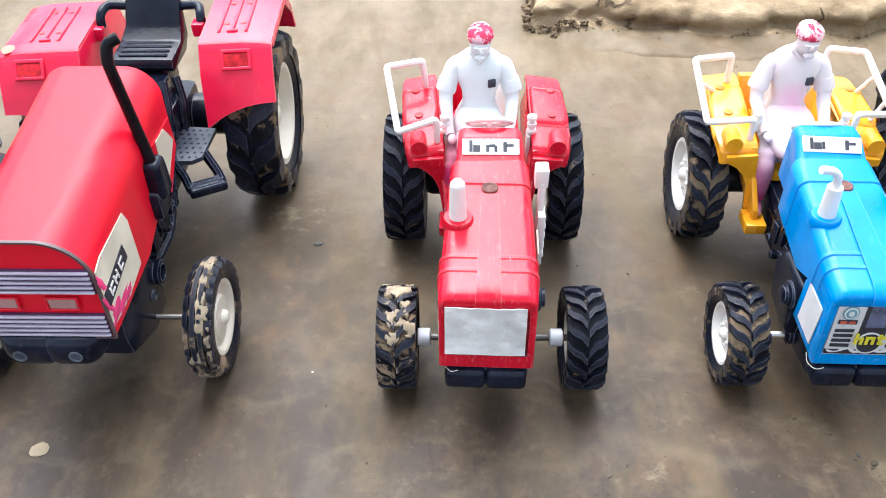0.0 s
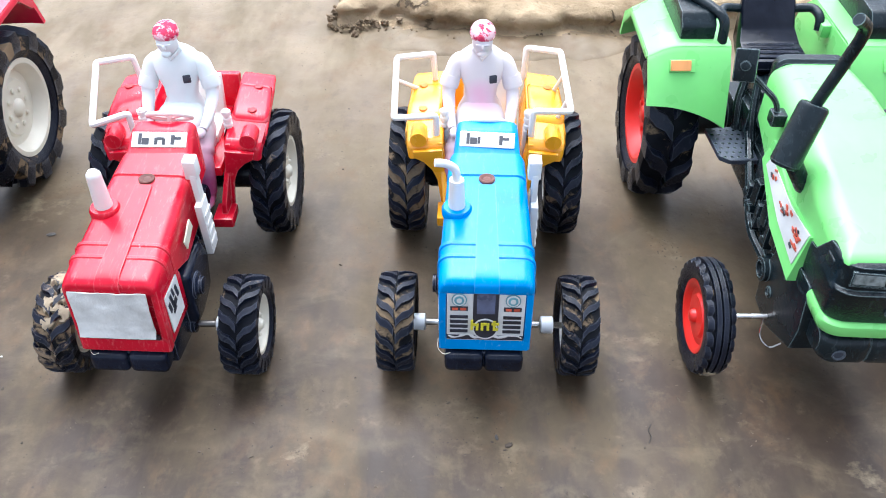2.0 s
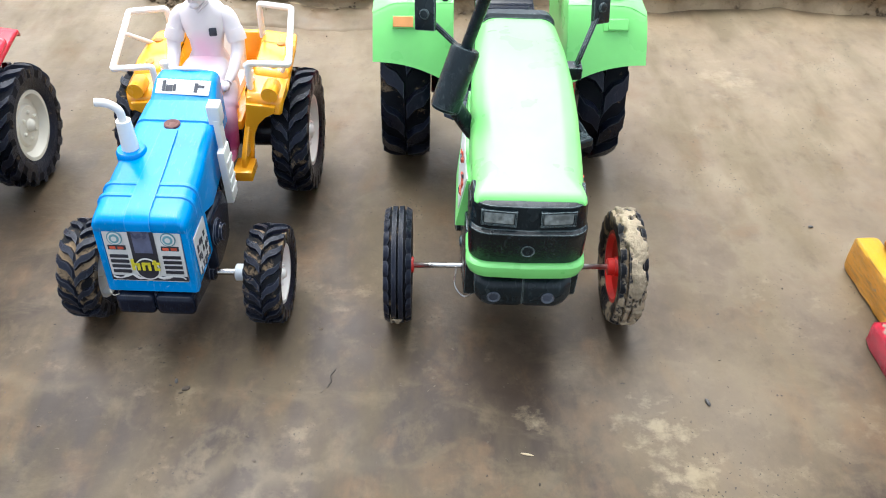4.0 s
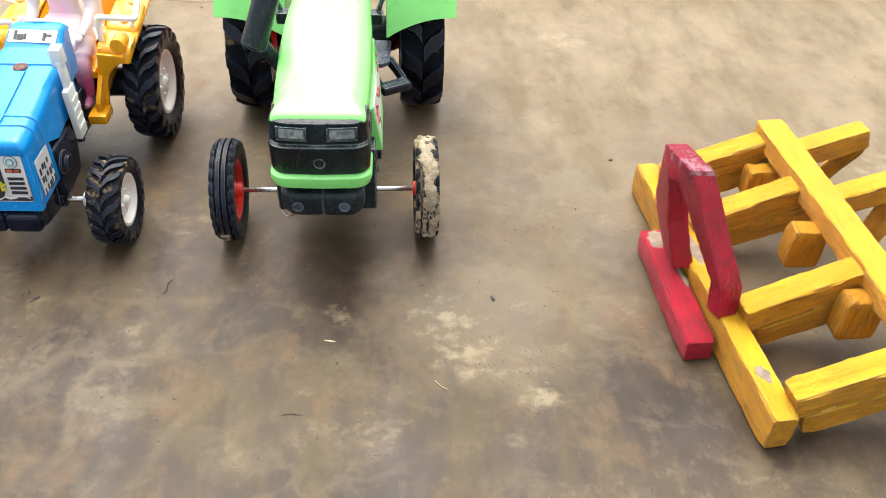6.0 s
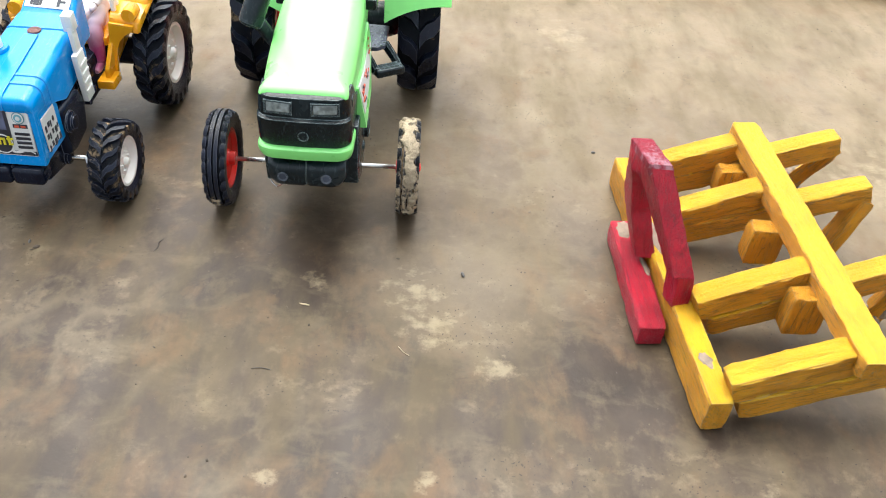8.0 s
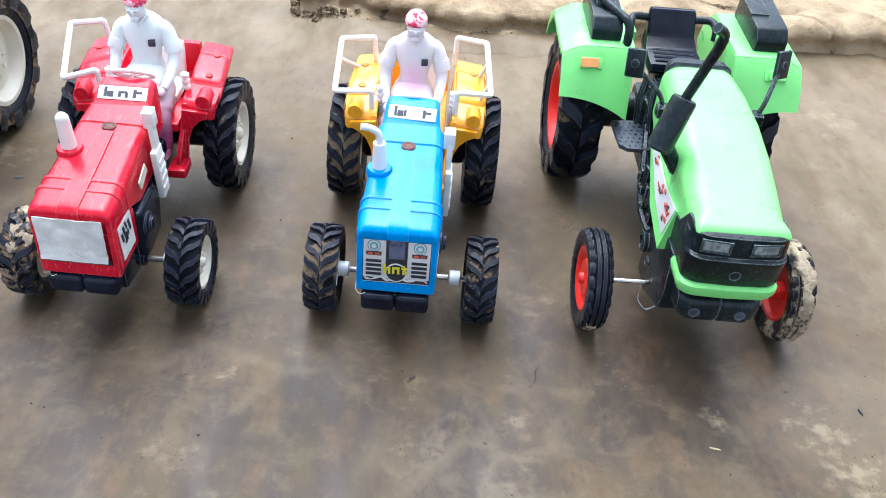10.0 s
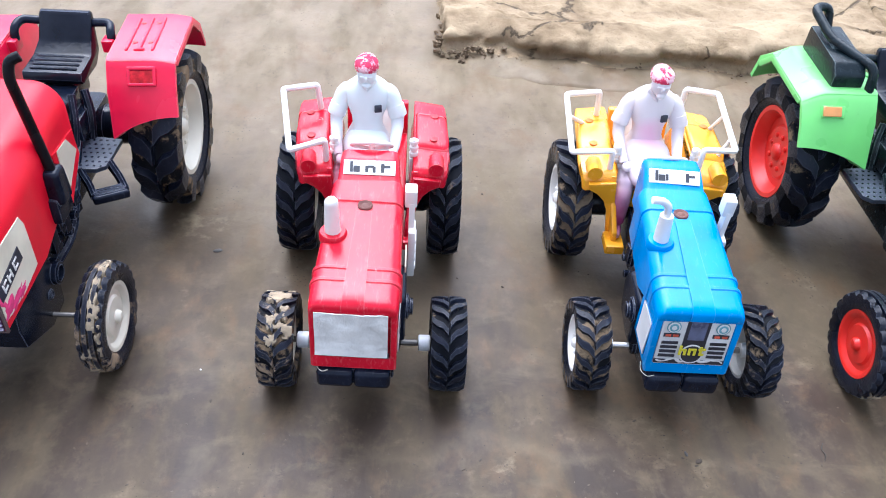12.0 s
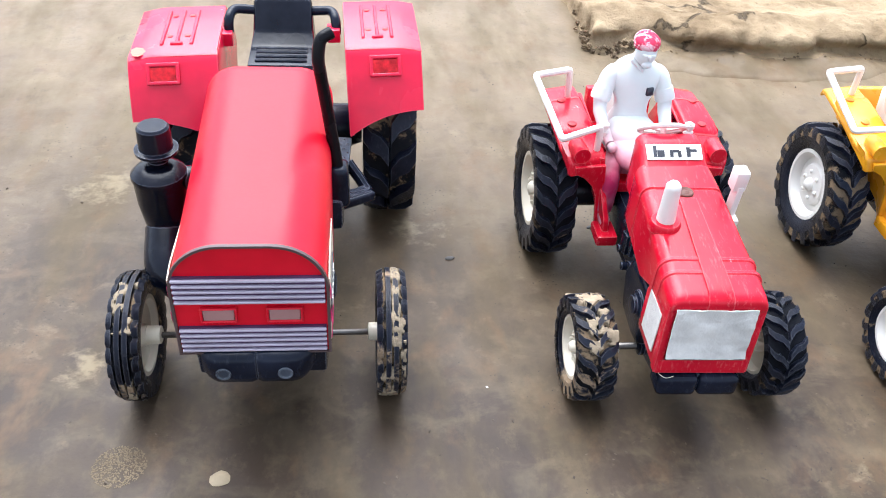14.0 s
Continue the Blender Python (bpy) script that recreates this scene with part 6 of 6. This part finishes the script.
def green_tractor():
    T = thing("toy_tractor", pose(0.3495, 0.278, 0, 0, 0, 0), "large lime green plastic toy tractor with red rims and black grille", "toy tractor", "toy tractors in a row")
    large_chassis(T, LIME, TEAL, RIM_RED, (TYRE_CLEAN, TYRE_CAKED), (8, 0, 5, 14), (-0.0578, 0.0547), 0.0, 0.0040, sink=0.0030)
    top = lambda y: 0.1035 + 0.0150 * smooth(-0.045, 0.095, y) + 0.0056 * math.sin(max(0, min(1, (y + 0.042) / 0.135)) * math.pi)
    wid = lambda y: 0.0234 - (y + 0.040) * 0.017 + 0.0024 * math.sin(max(0, min(1, (y + 0.040) / 0.13)) * math.pi)
    bm = B()
    ys = [-0.0415, -0.0402, -0.037, -0.028, -0.010, 0.015, 0.040, 0.065, 0.085, 0.0925]
    loft(bm, [arch(y, wid(y) - (0.001 if k == 0 else 0), 0.1004 if y < -0.03 else 0.0900 if y < -0.02 else 0.0700 if y < 0.0 else 0.066 + 0.22 * y, top(y) - (0.0022 if k == 0 else 0.0006 if k == 1 else 0), 0.0100, n=12) for k, y in enumerate(ys)])
    bonnet = part("bonnet", bm, LIME, T)
    # side skirts
    flare = lambda z: 0.20 * max(0.0, 0.0905 - z)
    for s in (-1, 1):
        bm = B()
        pts = [(-0.0140, 0.0660), (-0.0120, 0.0900), (0.0200, 0.0900), (0.0560, 0.0960), (0.0600, 0.0820), (0.0200, 0.0700)]
        loft(bm, [[(s * (wid(y) - 0.001), y, z) for y, z in pts], [(s * (wid(y) + 0.0012 + flare(z)), y, z) for y, z in pts]])
        part("side_panel", bm, LIME, bonnet)
        bm = B()
        pts = [(-0.0110, 0.0735), (-0.0110, 0.0905), (0.0120, 0.0885), (0.0500, 0.0900), (0.0520, 0.0840), (0.0160, 0.0770)]
        loft(bm, [[(s * (wid(y) + 0.0010 + flare(z)), y, z) for y, z in pts], [(s * (wid(y) + 0.0017 + flare(z)), y, z) for y, z in pts]])
        st = part("side_sticker", bm, STICKER_LIGHT, bonnet, "white sticker with torn red print")
        rs = random.Random(11)
        for k in range(26):
            y = -0.008 + 0.050 * rs.random() ** 1.4
            z = 0.0765 + 0.0020 * rs.random() + (y + 0.008) * 0.16 + 0.0075 * rs.random()
            part("mark", box(B(), (s * (wid(y) + 0.0019 + flare(z)), y, z), (0.0006, rs.uniform(0.0012, 0.0050), rs.uniform(0.0008, 0.0030)), (rs.uniform(-40, 40), 11 * s, 1.3 * s), 0.0001, 1), PRINT_DARK if k % 5 == 4 else PRINT_RED, st)
    # black front panel wrapping the nose
    bm = B()

    def nose(w, y0, z, back=-0.0130):
        w *= 0.95
        r, d = 0.0095, 0.0075
        turn = [math.pi / 2 * i / 6 for i in range(7)]
        pts = [(-w, back, z)] + [(-w + r - r * math.cos(a), y0 + d - d * math.sin(a), z) for a in turn]
        pts += [(0, y0 - 0.0006, z)] + [(w - r + r * math.sin(a), y0 + d - d * math.cos(a), z) for a in turn] + [(w, back, z)]
        return pts

    loft(bm, [nose(0.0256, -0.0462, 0.0725), nose(0.0262, -0.0470, 0.0740), nose(0.0266, -0.0470, 0.0860), nose(0.0266, -0.0476, 0.0875), nose(0.0264, -0.0474, 0.0890), nose(0.0262, -0.0452, 0.0898, -0.018),
              nose(0.0256, -0.0442, 0.0994, -0.025), nose(0.0252, -0.0440, 0.1010, -0.026), nose(0.0242, -0.0425, 0.1018, -0.034)])
    panel = part("grille_panel", bm, TEAL, T, "black moulded grille panel")
    for s in (-1, 1):
        part("lamp_lens", box(B(), (s * 0.0123 - 0.0006, -0.0443, 0.0955), (0.0128, 0.0020, 0.0056), (-6, 0, 6 * s), 0.0009, 3), LENS_GREY, panel, "cloudy grey headlamp lens")
        fr = B()
        for x, z, a, b in ((0, 0.0034, 0.0150, 0.0010), (0, -0.0034, 0.0150, 0.0010), (-0.0070, 0, 0.0010, 0.0066), (0.0070, 0, 0.0010, 0.0066)):
            box(fr, (s * 0.0123 - 0.0006 + x, -0.0446 + s * x * 0.105, 0.0955 + z), (a, 0.0018, b), (-6, 0, 6 * s), 0.0004, 2)
        part("lamp_rim", fr, TEAL, panel)
        part("corner_lamp", box(B(), (s * 0.0240, -0.0315, 0.0948), (0.0022, 0.0075, 0.0050), (0, 0, 0), 0.0009, 3), TEAL, panel)
    bm = B()
    lathe(bm, [(-0.0460, 0.0030), (-0.0478, 0.0030), (-0.0479, 0.0027), (-0.0477, 0.0025), (-0.0477, 0.0004)], 20, "y", (0, 0, 0.0800))
    part("emblem", bm, TEAL, panel)
    bm = B()
    loft(bm, [nose(0.0250, -0.0460, 0.0640, -0.02), nose(0.0262, -0.0478, 0.0652, -0.02), nose(0.0272, -0.0490, 0.0690, -0.005), nose(0.0270, -0.0488, 0.0715, -0.005), nose(0.0262, -0.0470, 0.0728, -0.005)])
    part("nose_lip", bm, LIME, T, "green lip below the grille")
    # dashboard cowl
    bm = B()
    loft(bm, [arch(0.0915, 0.0190, 0.080, 0.1190, 0.006), arch(0.0935, 0.0195, 0.080, 0.1205, 0.006), arch(0.1000, 0.0185, 0.080, 0.1198, 0.006), arch(0.1012, 0.0175, 0.080, 0.1186, 0.006)])
    part("dashboard", bm, TEAL, T)
    # muffler and pipe
    bm = B()
    a, b = Vector((-0.0370, 0.0112, 0.1120)), Vector((-0.0278, 0.0200, 0.1385))
    d = (b - a).normalized()
    tube(bm, [a, a + d * 0.0015, b - d * 0.0015, b, b + d * 0.0004], [0.0056, 0.0068, 0.0068, 0.0060, 0.0042], 20)
    tube(bm, [a + d * 0.006, Vector((-0.0230, 0.0150, 0.0980))], 0.004, 10)
    ex = part("exhaust", bm, TEAL, T, "dark upright muffler and pipe")
    bm = B()
    tube(bm, rounded([b - d * 0.002, (-0.0186, 0.0196, 0.1690), (-0.0183, 0.0186, 0.1755), (-0.0240, 0.0158, 0.1800)], 0.007), 0.0027, 12)
    part("pipe", bm, TEAL, ex)
    # mirrors on bent arms
    for s, c, rz in ((-1, (-0.0470, 0.0600, 0.1350), -18), (1, (0.0385, 0.0740, 0.1340), 32)):
        base = (s * 0.0265, 0.0560, 0.1090)
        bm = B()
        box(bm, base, (0.0075, 0.0080, 0.0070), bev=0.0014)
        tube(bm, rounded([base, (s * 0.0290, 0.0565, 0.1180), (c[0], c[1] + 0.001, c[2] - 0.0015)], 0.004), 0.0014, 8)
        mir = part("mirror", bm, TEAL, T, "black mirror on a bent arm")
        pl = part("mirror_plate", box(B(), (0, 0, 0), (0.0106, 0.0028, 0.0160), bev=0.0012), TEAL, mir)
        pl.matrix_local = pose(*c, -14, 6 * s, rz)
        q = B()
        lathe(q, [(-0.0013, 0.0026), (-0.0022, 0.0022), (-0.0024, 0.0008)], 12, "y")
        kn = part("mirror_knob", q, TEAL, mir)
        kn.matrix_local = pose(*c, -14, 6 * s, rz)
    # thin loose wire by the axle
    bm = B()
    tube(bm, rounded([(-0.0290, -0.002, 0.0300), (-0.0300, -0.006, 0.0200), (-0.0250, -0.010, 0.0160), (-0.0200, -0.010, 0.0200)], 0.006), 0.0004, 6)
    part("wire", bm, STEEL, T)
    # the body sits slightly askew on its wheels
    for ob in T.children:
        if ob.name.split(".")[0] in ("bonnet", "grille_panel", "nose_lip", "bumper", "dashboard", "exhaust", "mirror"):
            ob.matrix_basis = pose(0, 0, 0, 0, 0, -1.4) @ ob.matrix_basis
    # mud stuck on the tyre
    for x, a0, a1, u0, u1, seed, cut in ((0.0547, 45, 135, -0.75, 0.92, 3, -0.05), (0.0547, -5, 66, -0.3, 0.92, 5, 0.06), (0.0547, -62, 8, -0.6, 0.8, 8, 0.10), (-0.0578, -50, -22, -0.7, 0.3, 4, 0.05)):
        mud_crust(T, (x, 0, 0.0294), 0.0294, 0.0136, a0, a1, u0, u1, seed, cut, 0.0014)
    return T


red_tractor()
green_tractor()


# ---- wooden cultivator ----
def board(bm, a, b, w, t, rough=0.0006, seed=0):
    """A hand-cut board from a to b (middle of its section), w wide and t thick, with uneven worn edges."""
    a, b = Vector(a), Vector(b)
    L = (b - a).length
    n = max(8, int(L / 0.0022))
    side = 5
    sec = []
    for (y0, z0), (y1, z1) in zip(((-1, -1), (1, -1), (1, 1), (-1, 1)), ((1, -1), (1, 1), (-1, 1), (-1, -1))):
        for i in range(side):
            f = (0.0, 0.06, 0.35, 0.65, 0.94)[i]
            sec.append((y0 + (y1 - y0) * f, z0 + (z1 - z0) * f))
    rings = []
    off = Vector((seed * 13.7, seed * 3.1, seed * 1.7))
    for i in range(n + 1):
        x = -L / 2 + L * i / n
        end = min(i, n - i)
        k = 0.90 if end == 0 else 0.975 if end == 1 else 1.0
        row = []
        for y, z in sec:
            corner = 0.94 if abs(y) > 0.9 and abs(z) > 0.9 else 1.0
            q = Vector((x, y * w / 2 * k * corner, z * t / 2 * k * corner))
            lump = noise.noise(Vector((q.x * 70, q.y * 160, q.z * 160)) + off)
            split = noise.noise(Vector((q.x * 45, q.y * 900, q.z * 900)) + off * 2)
            out = Vector((0.35 * noise.noise(q * 300 + off), y * abs(y) ** 3, z * abs(z) ** 3)) * (rough * (0.22 if z > 0.9 else 1.0) * (lump * 0.18 + (min(0.15, split) if z > 0.9 else 0.12 - abs(split)) * (1.5 if z > 0.9 else 2.6)))
            row.append(q + out)
        rings.append(row)
    tmp = loft(B(), rings)
    d = (b - a).normalized()
    y = Vector((0, 0, 1)).cross(d)
    y = y.normalized() if y.length > 0.05 else Vector((0, 1, 0))
    z = d.cross(y)
    m = Matrix((d, y, z)).transposed().to_4x4()
    m.translation = (a + b) / 2
    return merge(bm, tmp, m)


def cultivator():
    T = thing("wooden_cultivator", pose(0.60, 0.21, 0, 0, 0, 0), "hand-made yellow wooden toy cultivator with a crimson hitch", "toy plough")
    base = Vector((0.60, 0.21, 0))

    def p(x, y, z):
        return Vector((x, y, z)) - base

    def put(name, a, b, w, t, mat, seed, parent=T, label="", rough=0.0008):
        """One board; the grain runs along its own x axis."""
        a, b = Vector(a), Vector(b)
        L = (b - a).length
        bm = B()
        board(bm, (-L / 2, 0, 0), (L / 2, 0, 0), w, t, rough, seed)
        # sawn sides are rougher than the painted upper face
        bmesh.ops.recalc_face_normals(bm, faces=bm.faces)
        for f in bm.faces:
            f.material_index = 0 if f.normal.z > 0.55 else 1
        ob = part(name, bm, [mat, YELLOW_ROUGH if mat is YELLOW_WOOD else mat], parent, label, sharp=50)
        d = (b - a).normalized()
        y = Vector((0, 0, 1)).cross(d)
        y = y.normalized() if y.length > 0.05 else Vector((0, 1, 0))
        m = Matrix((d, y, d.cross(y))).transposed().to_4x4()
        m.translation = (a + b) / 2
        ob.matrix_local = m
        return ob

    # front beam on the ground
    put("front_beam", p(0.5448, 0.3120, 0.0115), p(0.5605, 0.1105, 0.0115), 0.0132, 0.0220, YELLOW_WOOD, 1)
    # four long bars rising to the back, each with a shorter board on its front half
    rows = (((0.5620, 0.2966, 0.0116), (0.6770, 0.3080, 0.0452), (0.0294, 0.0490)), ((0.5650, 0.2504, 0.0118), (0.6790, 0.2590, 0.0444), (0.0280, 0.0498)),
            ((0.5690, 0.1757, 0.0122), (0.6800, 0.1920, 0.0448), (0.0325, 0.0511)), ((0.5720, 0.1205, 0.0118), (0.6860, 0.1330, 0.0444), (0.0320, 0.0505)))
    for k, (a, b, tops) in enumerate(rows):
        a, b = Vector(a), Vector(b)
        put("long_bar", p(*a), p(*b), 0.0134, 0.0140, YELLOW_WOOD, 3 + k)
        way = (b.xy - a.xy) / (b.x - a.x)
        ends = [a.xy + way * (x - a.x) for x in (0.5510 + 0.0045 * k, 0.6115 + 0.0032 * k)]
        put("front_board", p(*ends[0], tops[0] - 0.0075), p(*ends[1], tops[1] - 0.0075), 0.0140, 0.0150, YELLOW_WOOD, 13 + k, rough=0.0011)
    # cross bar on top
    put("cross_bar", p(0.6160, 0.3130, 0.0472), p(0.6276, 0.1130, 0.0462), 0.0172, 0.0125, YELLOW_WOOD, 8)
    # front tines beside the cross bar
    for k, (x, y) in enumerate(((0.6065, 0.2840), (0.6085, 0.2220), (0.6145, 0.1675))):
        put("front_tine", p(x, y, 0.0180), p(x, y, (0.0370, 0.0420, 0.0428)[k]), 0.0125, 0.0195, YELLOW_ROUGH, 20 + k, rough=0.0010)
    # rear tines, raked forward
    for k, (a, b) in enumerate(((( 0.6760, 0.3060, 0.0400), (0.6620, 0.3190, 0.0005)), ((0.6780, 0.2560, 0.0390), (0.6640, 0.2520, 0.0005)), ((0.6800, 0.1890, 0.0400), (0.6690, 0.1930, 0.0005)), ((0.6850, 0.1310, 0.0390), (0.6690, 0.1320, 0.0005)))):
        put("rear_tine", p(*a), p(*b), 0.0110, 0.0100, YELLOW_ROUGH, 30 + k, rough=0.0012)
        if k == 1:
            continue
        bm = B()
        blob(bm, p(b[0] + 0.002, b[1], 0.0062), (0.0062, 0.0062, 0.0075), (0, 22, 0), 4, 0.5, k)
        blob(bm, p(b[0] + 0.004, b[1] - 0.002, 0.0125), (0.0044, 0.0056, 0.0048), (0, 22, 0), 3, 0.5, k + 7)
        part("mud_clod", bm, DRY_CLOD, T, "grey dried mud on the tine tip")
    # crimson hitch: plate on the ground, leaning A-shaped arch
    put("hitch_plate", p(0.5365, 0.2560, 0.0072), p(0.5392, 0.1660, 0.0072), 0.0155, 0.0135, CRIMSON_WOOD, 40)
    # stations from the near foot over the top to the far foot: middle x, outer y z, inner y z
    stations = [(0.5514, 0.1769, 0.0403, 0.1900, 0.0345), (0.5316, 0.2020, 0.0938, 0.2125, 0.0790), (0.5282, 0.2325, 0.0893, 0.2195, 0.0780), (0.5308, 0.2385, 0.0760, 0.2215, 0.0690),
                (0.5352, 0.2478, 0.0470, 0.2225, 0.0470), (0.5375, 0.2465, 0.0370, 0.2195, 0.0370), (0.5425, 0.2400, 0.0190, 0.2160, 0.0190)]
    lay = pose(0, 0, 0, 0, -90, 0)
    rings = []
    for n, (a, b) in enumerate(zip(stations, stations[1:])):
        steps = max(3, int(math.dist(a[1:3], b[1:3]) / 0.0022))
        for i in range(steps + (n == len(stations) - 2)):
            x, yo, zo, yi, zi = [u + (v - u) * i / steps for u, v in zip(a, b)]
            row = []
            for e, f in ((-1, 0.02), (-0.94, 0), (-0.4, 0), (0.4, 0), (0.94, 0), (1, 0.02), (1.03, 0.3), (1.03, 0.7), (1, 0.98), (0.9, 1), (-0.9, 1), (-1, 0.98), (-1.03, 0.7), (-1.03, 0.3)):
                q = p(x + 0.0057 * e, yo + (yi - yo) * f, zo + (zi - zo) * f)
                row.append(lay.inverted() @ (q + Vector((noise.noise(q * 420), noise.noise(q * 420 + Vector((9, 0, 0))), noise.noise(q * 420 + Vector((0, 9, 0))))) * 0.0005))
            rings.append(row)
    bm = loft(B(), rings)
    for f in bm.faces:
        c = lay @ f.calc_center_median() + base
        f.material_index = 1 if 0.201 < c.y < 0.236 and c.z > 0.0865 else 0
    arch_ob = part("hitch_arch", bm, [CRIMSON_WOOD, CRIMSON_WORN], T, sharp=32)
    arch_ob.matrix_local = lay
    put("hitch_block", p(0.5514, 0.1840, 0.0400), p(0.5520, 0.1812, 0.0205), 0.0108, 0.0130, CRIMSON_WOOD, 44)
    # dried mud smeared on the hitch and beam
    for k, (x, y, z, a, b) in enumerate(((0.5375, 0.2470, 0.0138, 0.0058, 0.0075), (0.5430, 0.2150, 0.0138, 0.0018, 0.0090), (0.5532, 0.1830, 0.0222, 0.0050, 0.0060), (0.5510, 0.2300, 0.0222, 0.0042, 0.0160), (0.5585, 0.1380, 0.0222, 0.0034, 0.0060))):
        bm = B()
        blob(bm, p(x, y, z), (a, b, 0.0006), (0, 0, 5), 4, 0.45, k + 3)
        part("mud_smear", bm, SMEAR, T, "pale dried mud smear")
    return T


SAND = surface("pale_sand", (0.165, 0.125, 0.072), 0.9, vary=0.3)
SMEAR = surface("pale_dried_smear", (0.27, 0.20, 0.145), 0.9, vary=0.3, fine=800, coarse=150, relief=0.6)
DRY_CLOD = surface("grey_dried_mud", (0.28, 0.215, 0.145), 0.95, vary=0.35, fine=800, coarse=150, relief=0.9, depth=0.0012)
cultivator()

# ---- small litter on the clay ----
litter("seed", (0.4390, 0.2150), (0.0010, 0.0023, 0.0008), 15, SEED, "small dark seed lying on the clay", 0.1)
litter("shell", (-0.1890, 0.2310), (0.0045, 0.0042, 0.0006), 0, PALE, "pale flat shell fragment on the clay")
litter("paper_flake", (0.7270, 0.2630), (0.0022, 0.0015, 0.0005), 15, WHITE, "tiny white flake on the clay")
litter("clay_chip", (0.1925, 0.2215), (0.0021, 0.0013, 0.0007), 30, PEBBLE, "small brown clay chip")
litter("clay_chip", (0.1870, 0.2260), (0.0008, 0.0016, 0.0006), 10, SEED, "small dark clay chip")
litter("pale_chip", (0.3510, 0.1855), (0.0030, 0.0006, 0.0004), -12, PALE, "pale sliver pressed into the clay")
litter("leaf_bit", (-0.0760, 0.3750), (0.0030, 0.0016, 0.0006), 12, SEED, "dark scrap of leaf on the clay")
litter("leaf_bit", (0.0120, 0.4020), (0.0020, 0.0012, 0.0005), 40, SEED, "dark scrap of leaf on the clay")
litter("clay_chip", (0.5330, 0.3470), (0.0016, 0.0010, 0.0007), 0, SEED, "small dark clay chip")
litter("pale_chip", (-0.0680, 0.2770), (0.0006, 0.0005, 0.0003), 0, WHITE, "tiny white speck on the clay")
litter("leaf_bit", (0.0600, 0.0640), (0.0045, 0.0012, 0.0006), 12, SEED, "dark scrap of leaf on the clay")


def strand(name, c, pts, r, mat, label):
    bm = B()
    tube(bm, rounded([(x, y, 0.0004) for x, y in pts], 0.003), r, 5)
    ob = part(name, bm, mat)
    ob.matrix_world = pose(c[0], c[1], ground_height(*c))
    return tagged(ob, label, name.replace("_", " "))


strand("straw", (0.4100, 0.1510), [(0, 0), (-0.003, 0.002), (-0.006, 0.006)], 0.00022, PALE, "thin pale straw on the clay")
strand("fibre", (0.2600, 0.2230), [(-0.001, 0), (0.001, 0.004), (-0.0005, 0.007), (0.002, 0.011)], 0.00018, SEED, "thin dark curled fibre on the clay")
strand("fibre", (0.3300, 0.1380), [(0, 0), (0.005, 0.001), (0.010, -0.0005)], 0.00018, SEED, "thin dark fibre on the clay")
sb = B()
rsand = random.Random(8)
for k in range(800):
    a, q = rsand.uniform(0, 6.283), math.sqrt(rsand.random()) * 0.0115
    x, y = -0.232 + q * math.cos(a), 0.2400 + q * math.sin(a) * 0.95
    e = rsand.uniform(0.00022, 0.00045)
    blob(sb, (x, y, ground_height(x, y) + e * 0.2), (e, e, e * 0.6), (0, 0, 0), 1)
tagged(part("sand_patch", sb, SAND), "round patch of fine pale sand on the clay", "sand", kind="stuff")
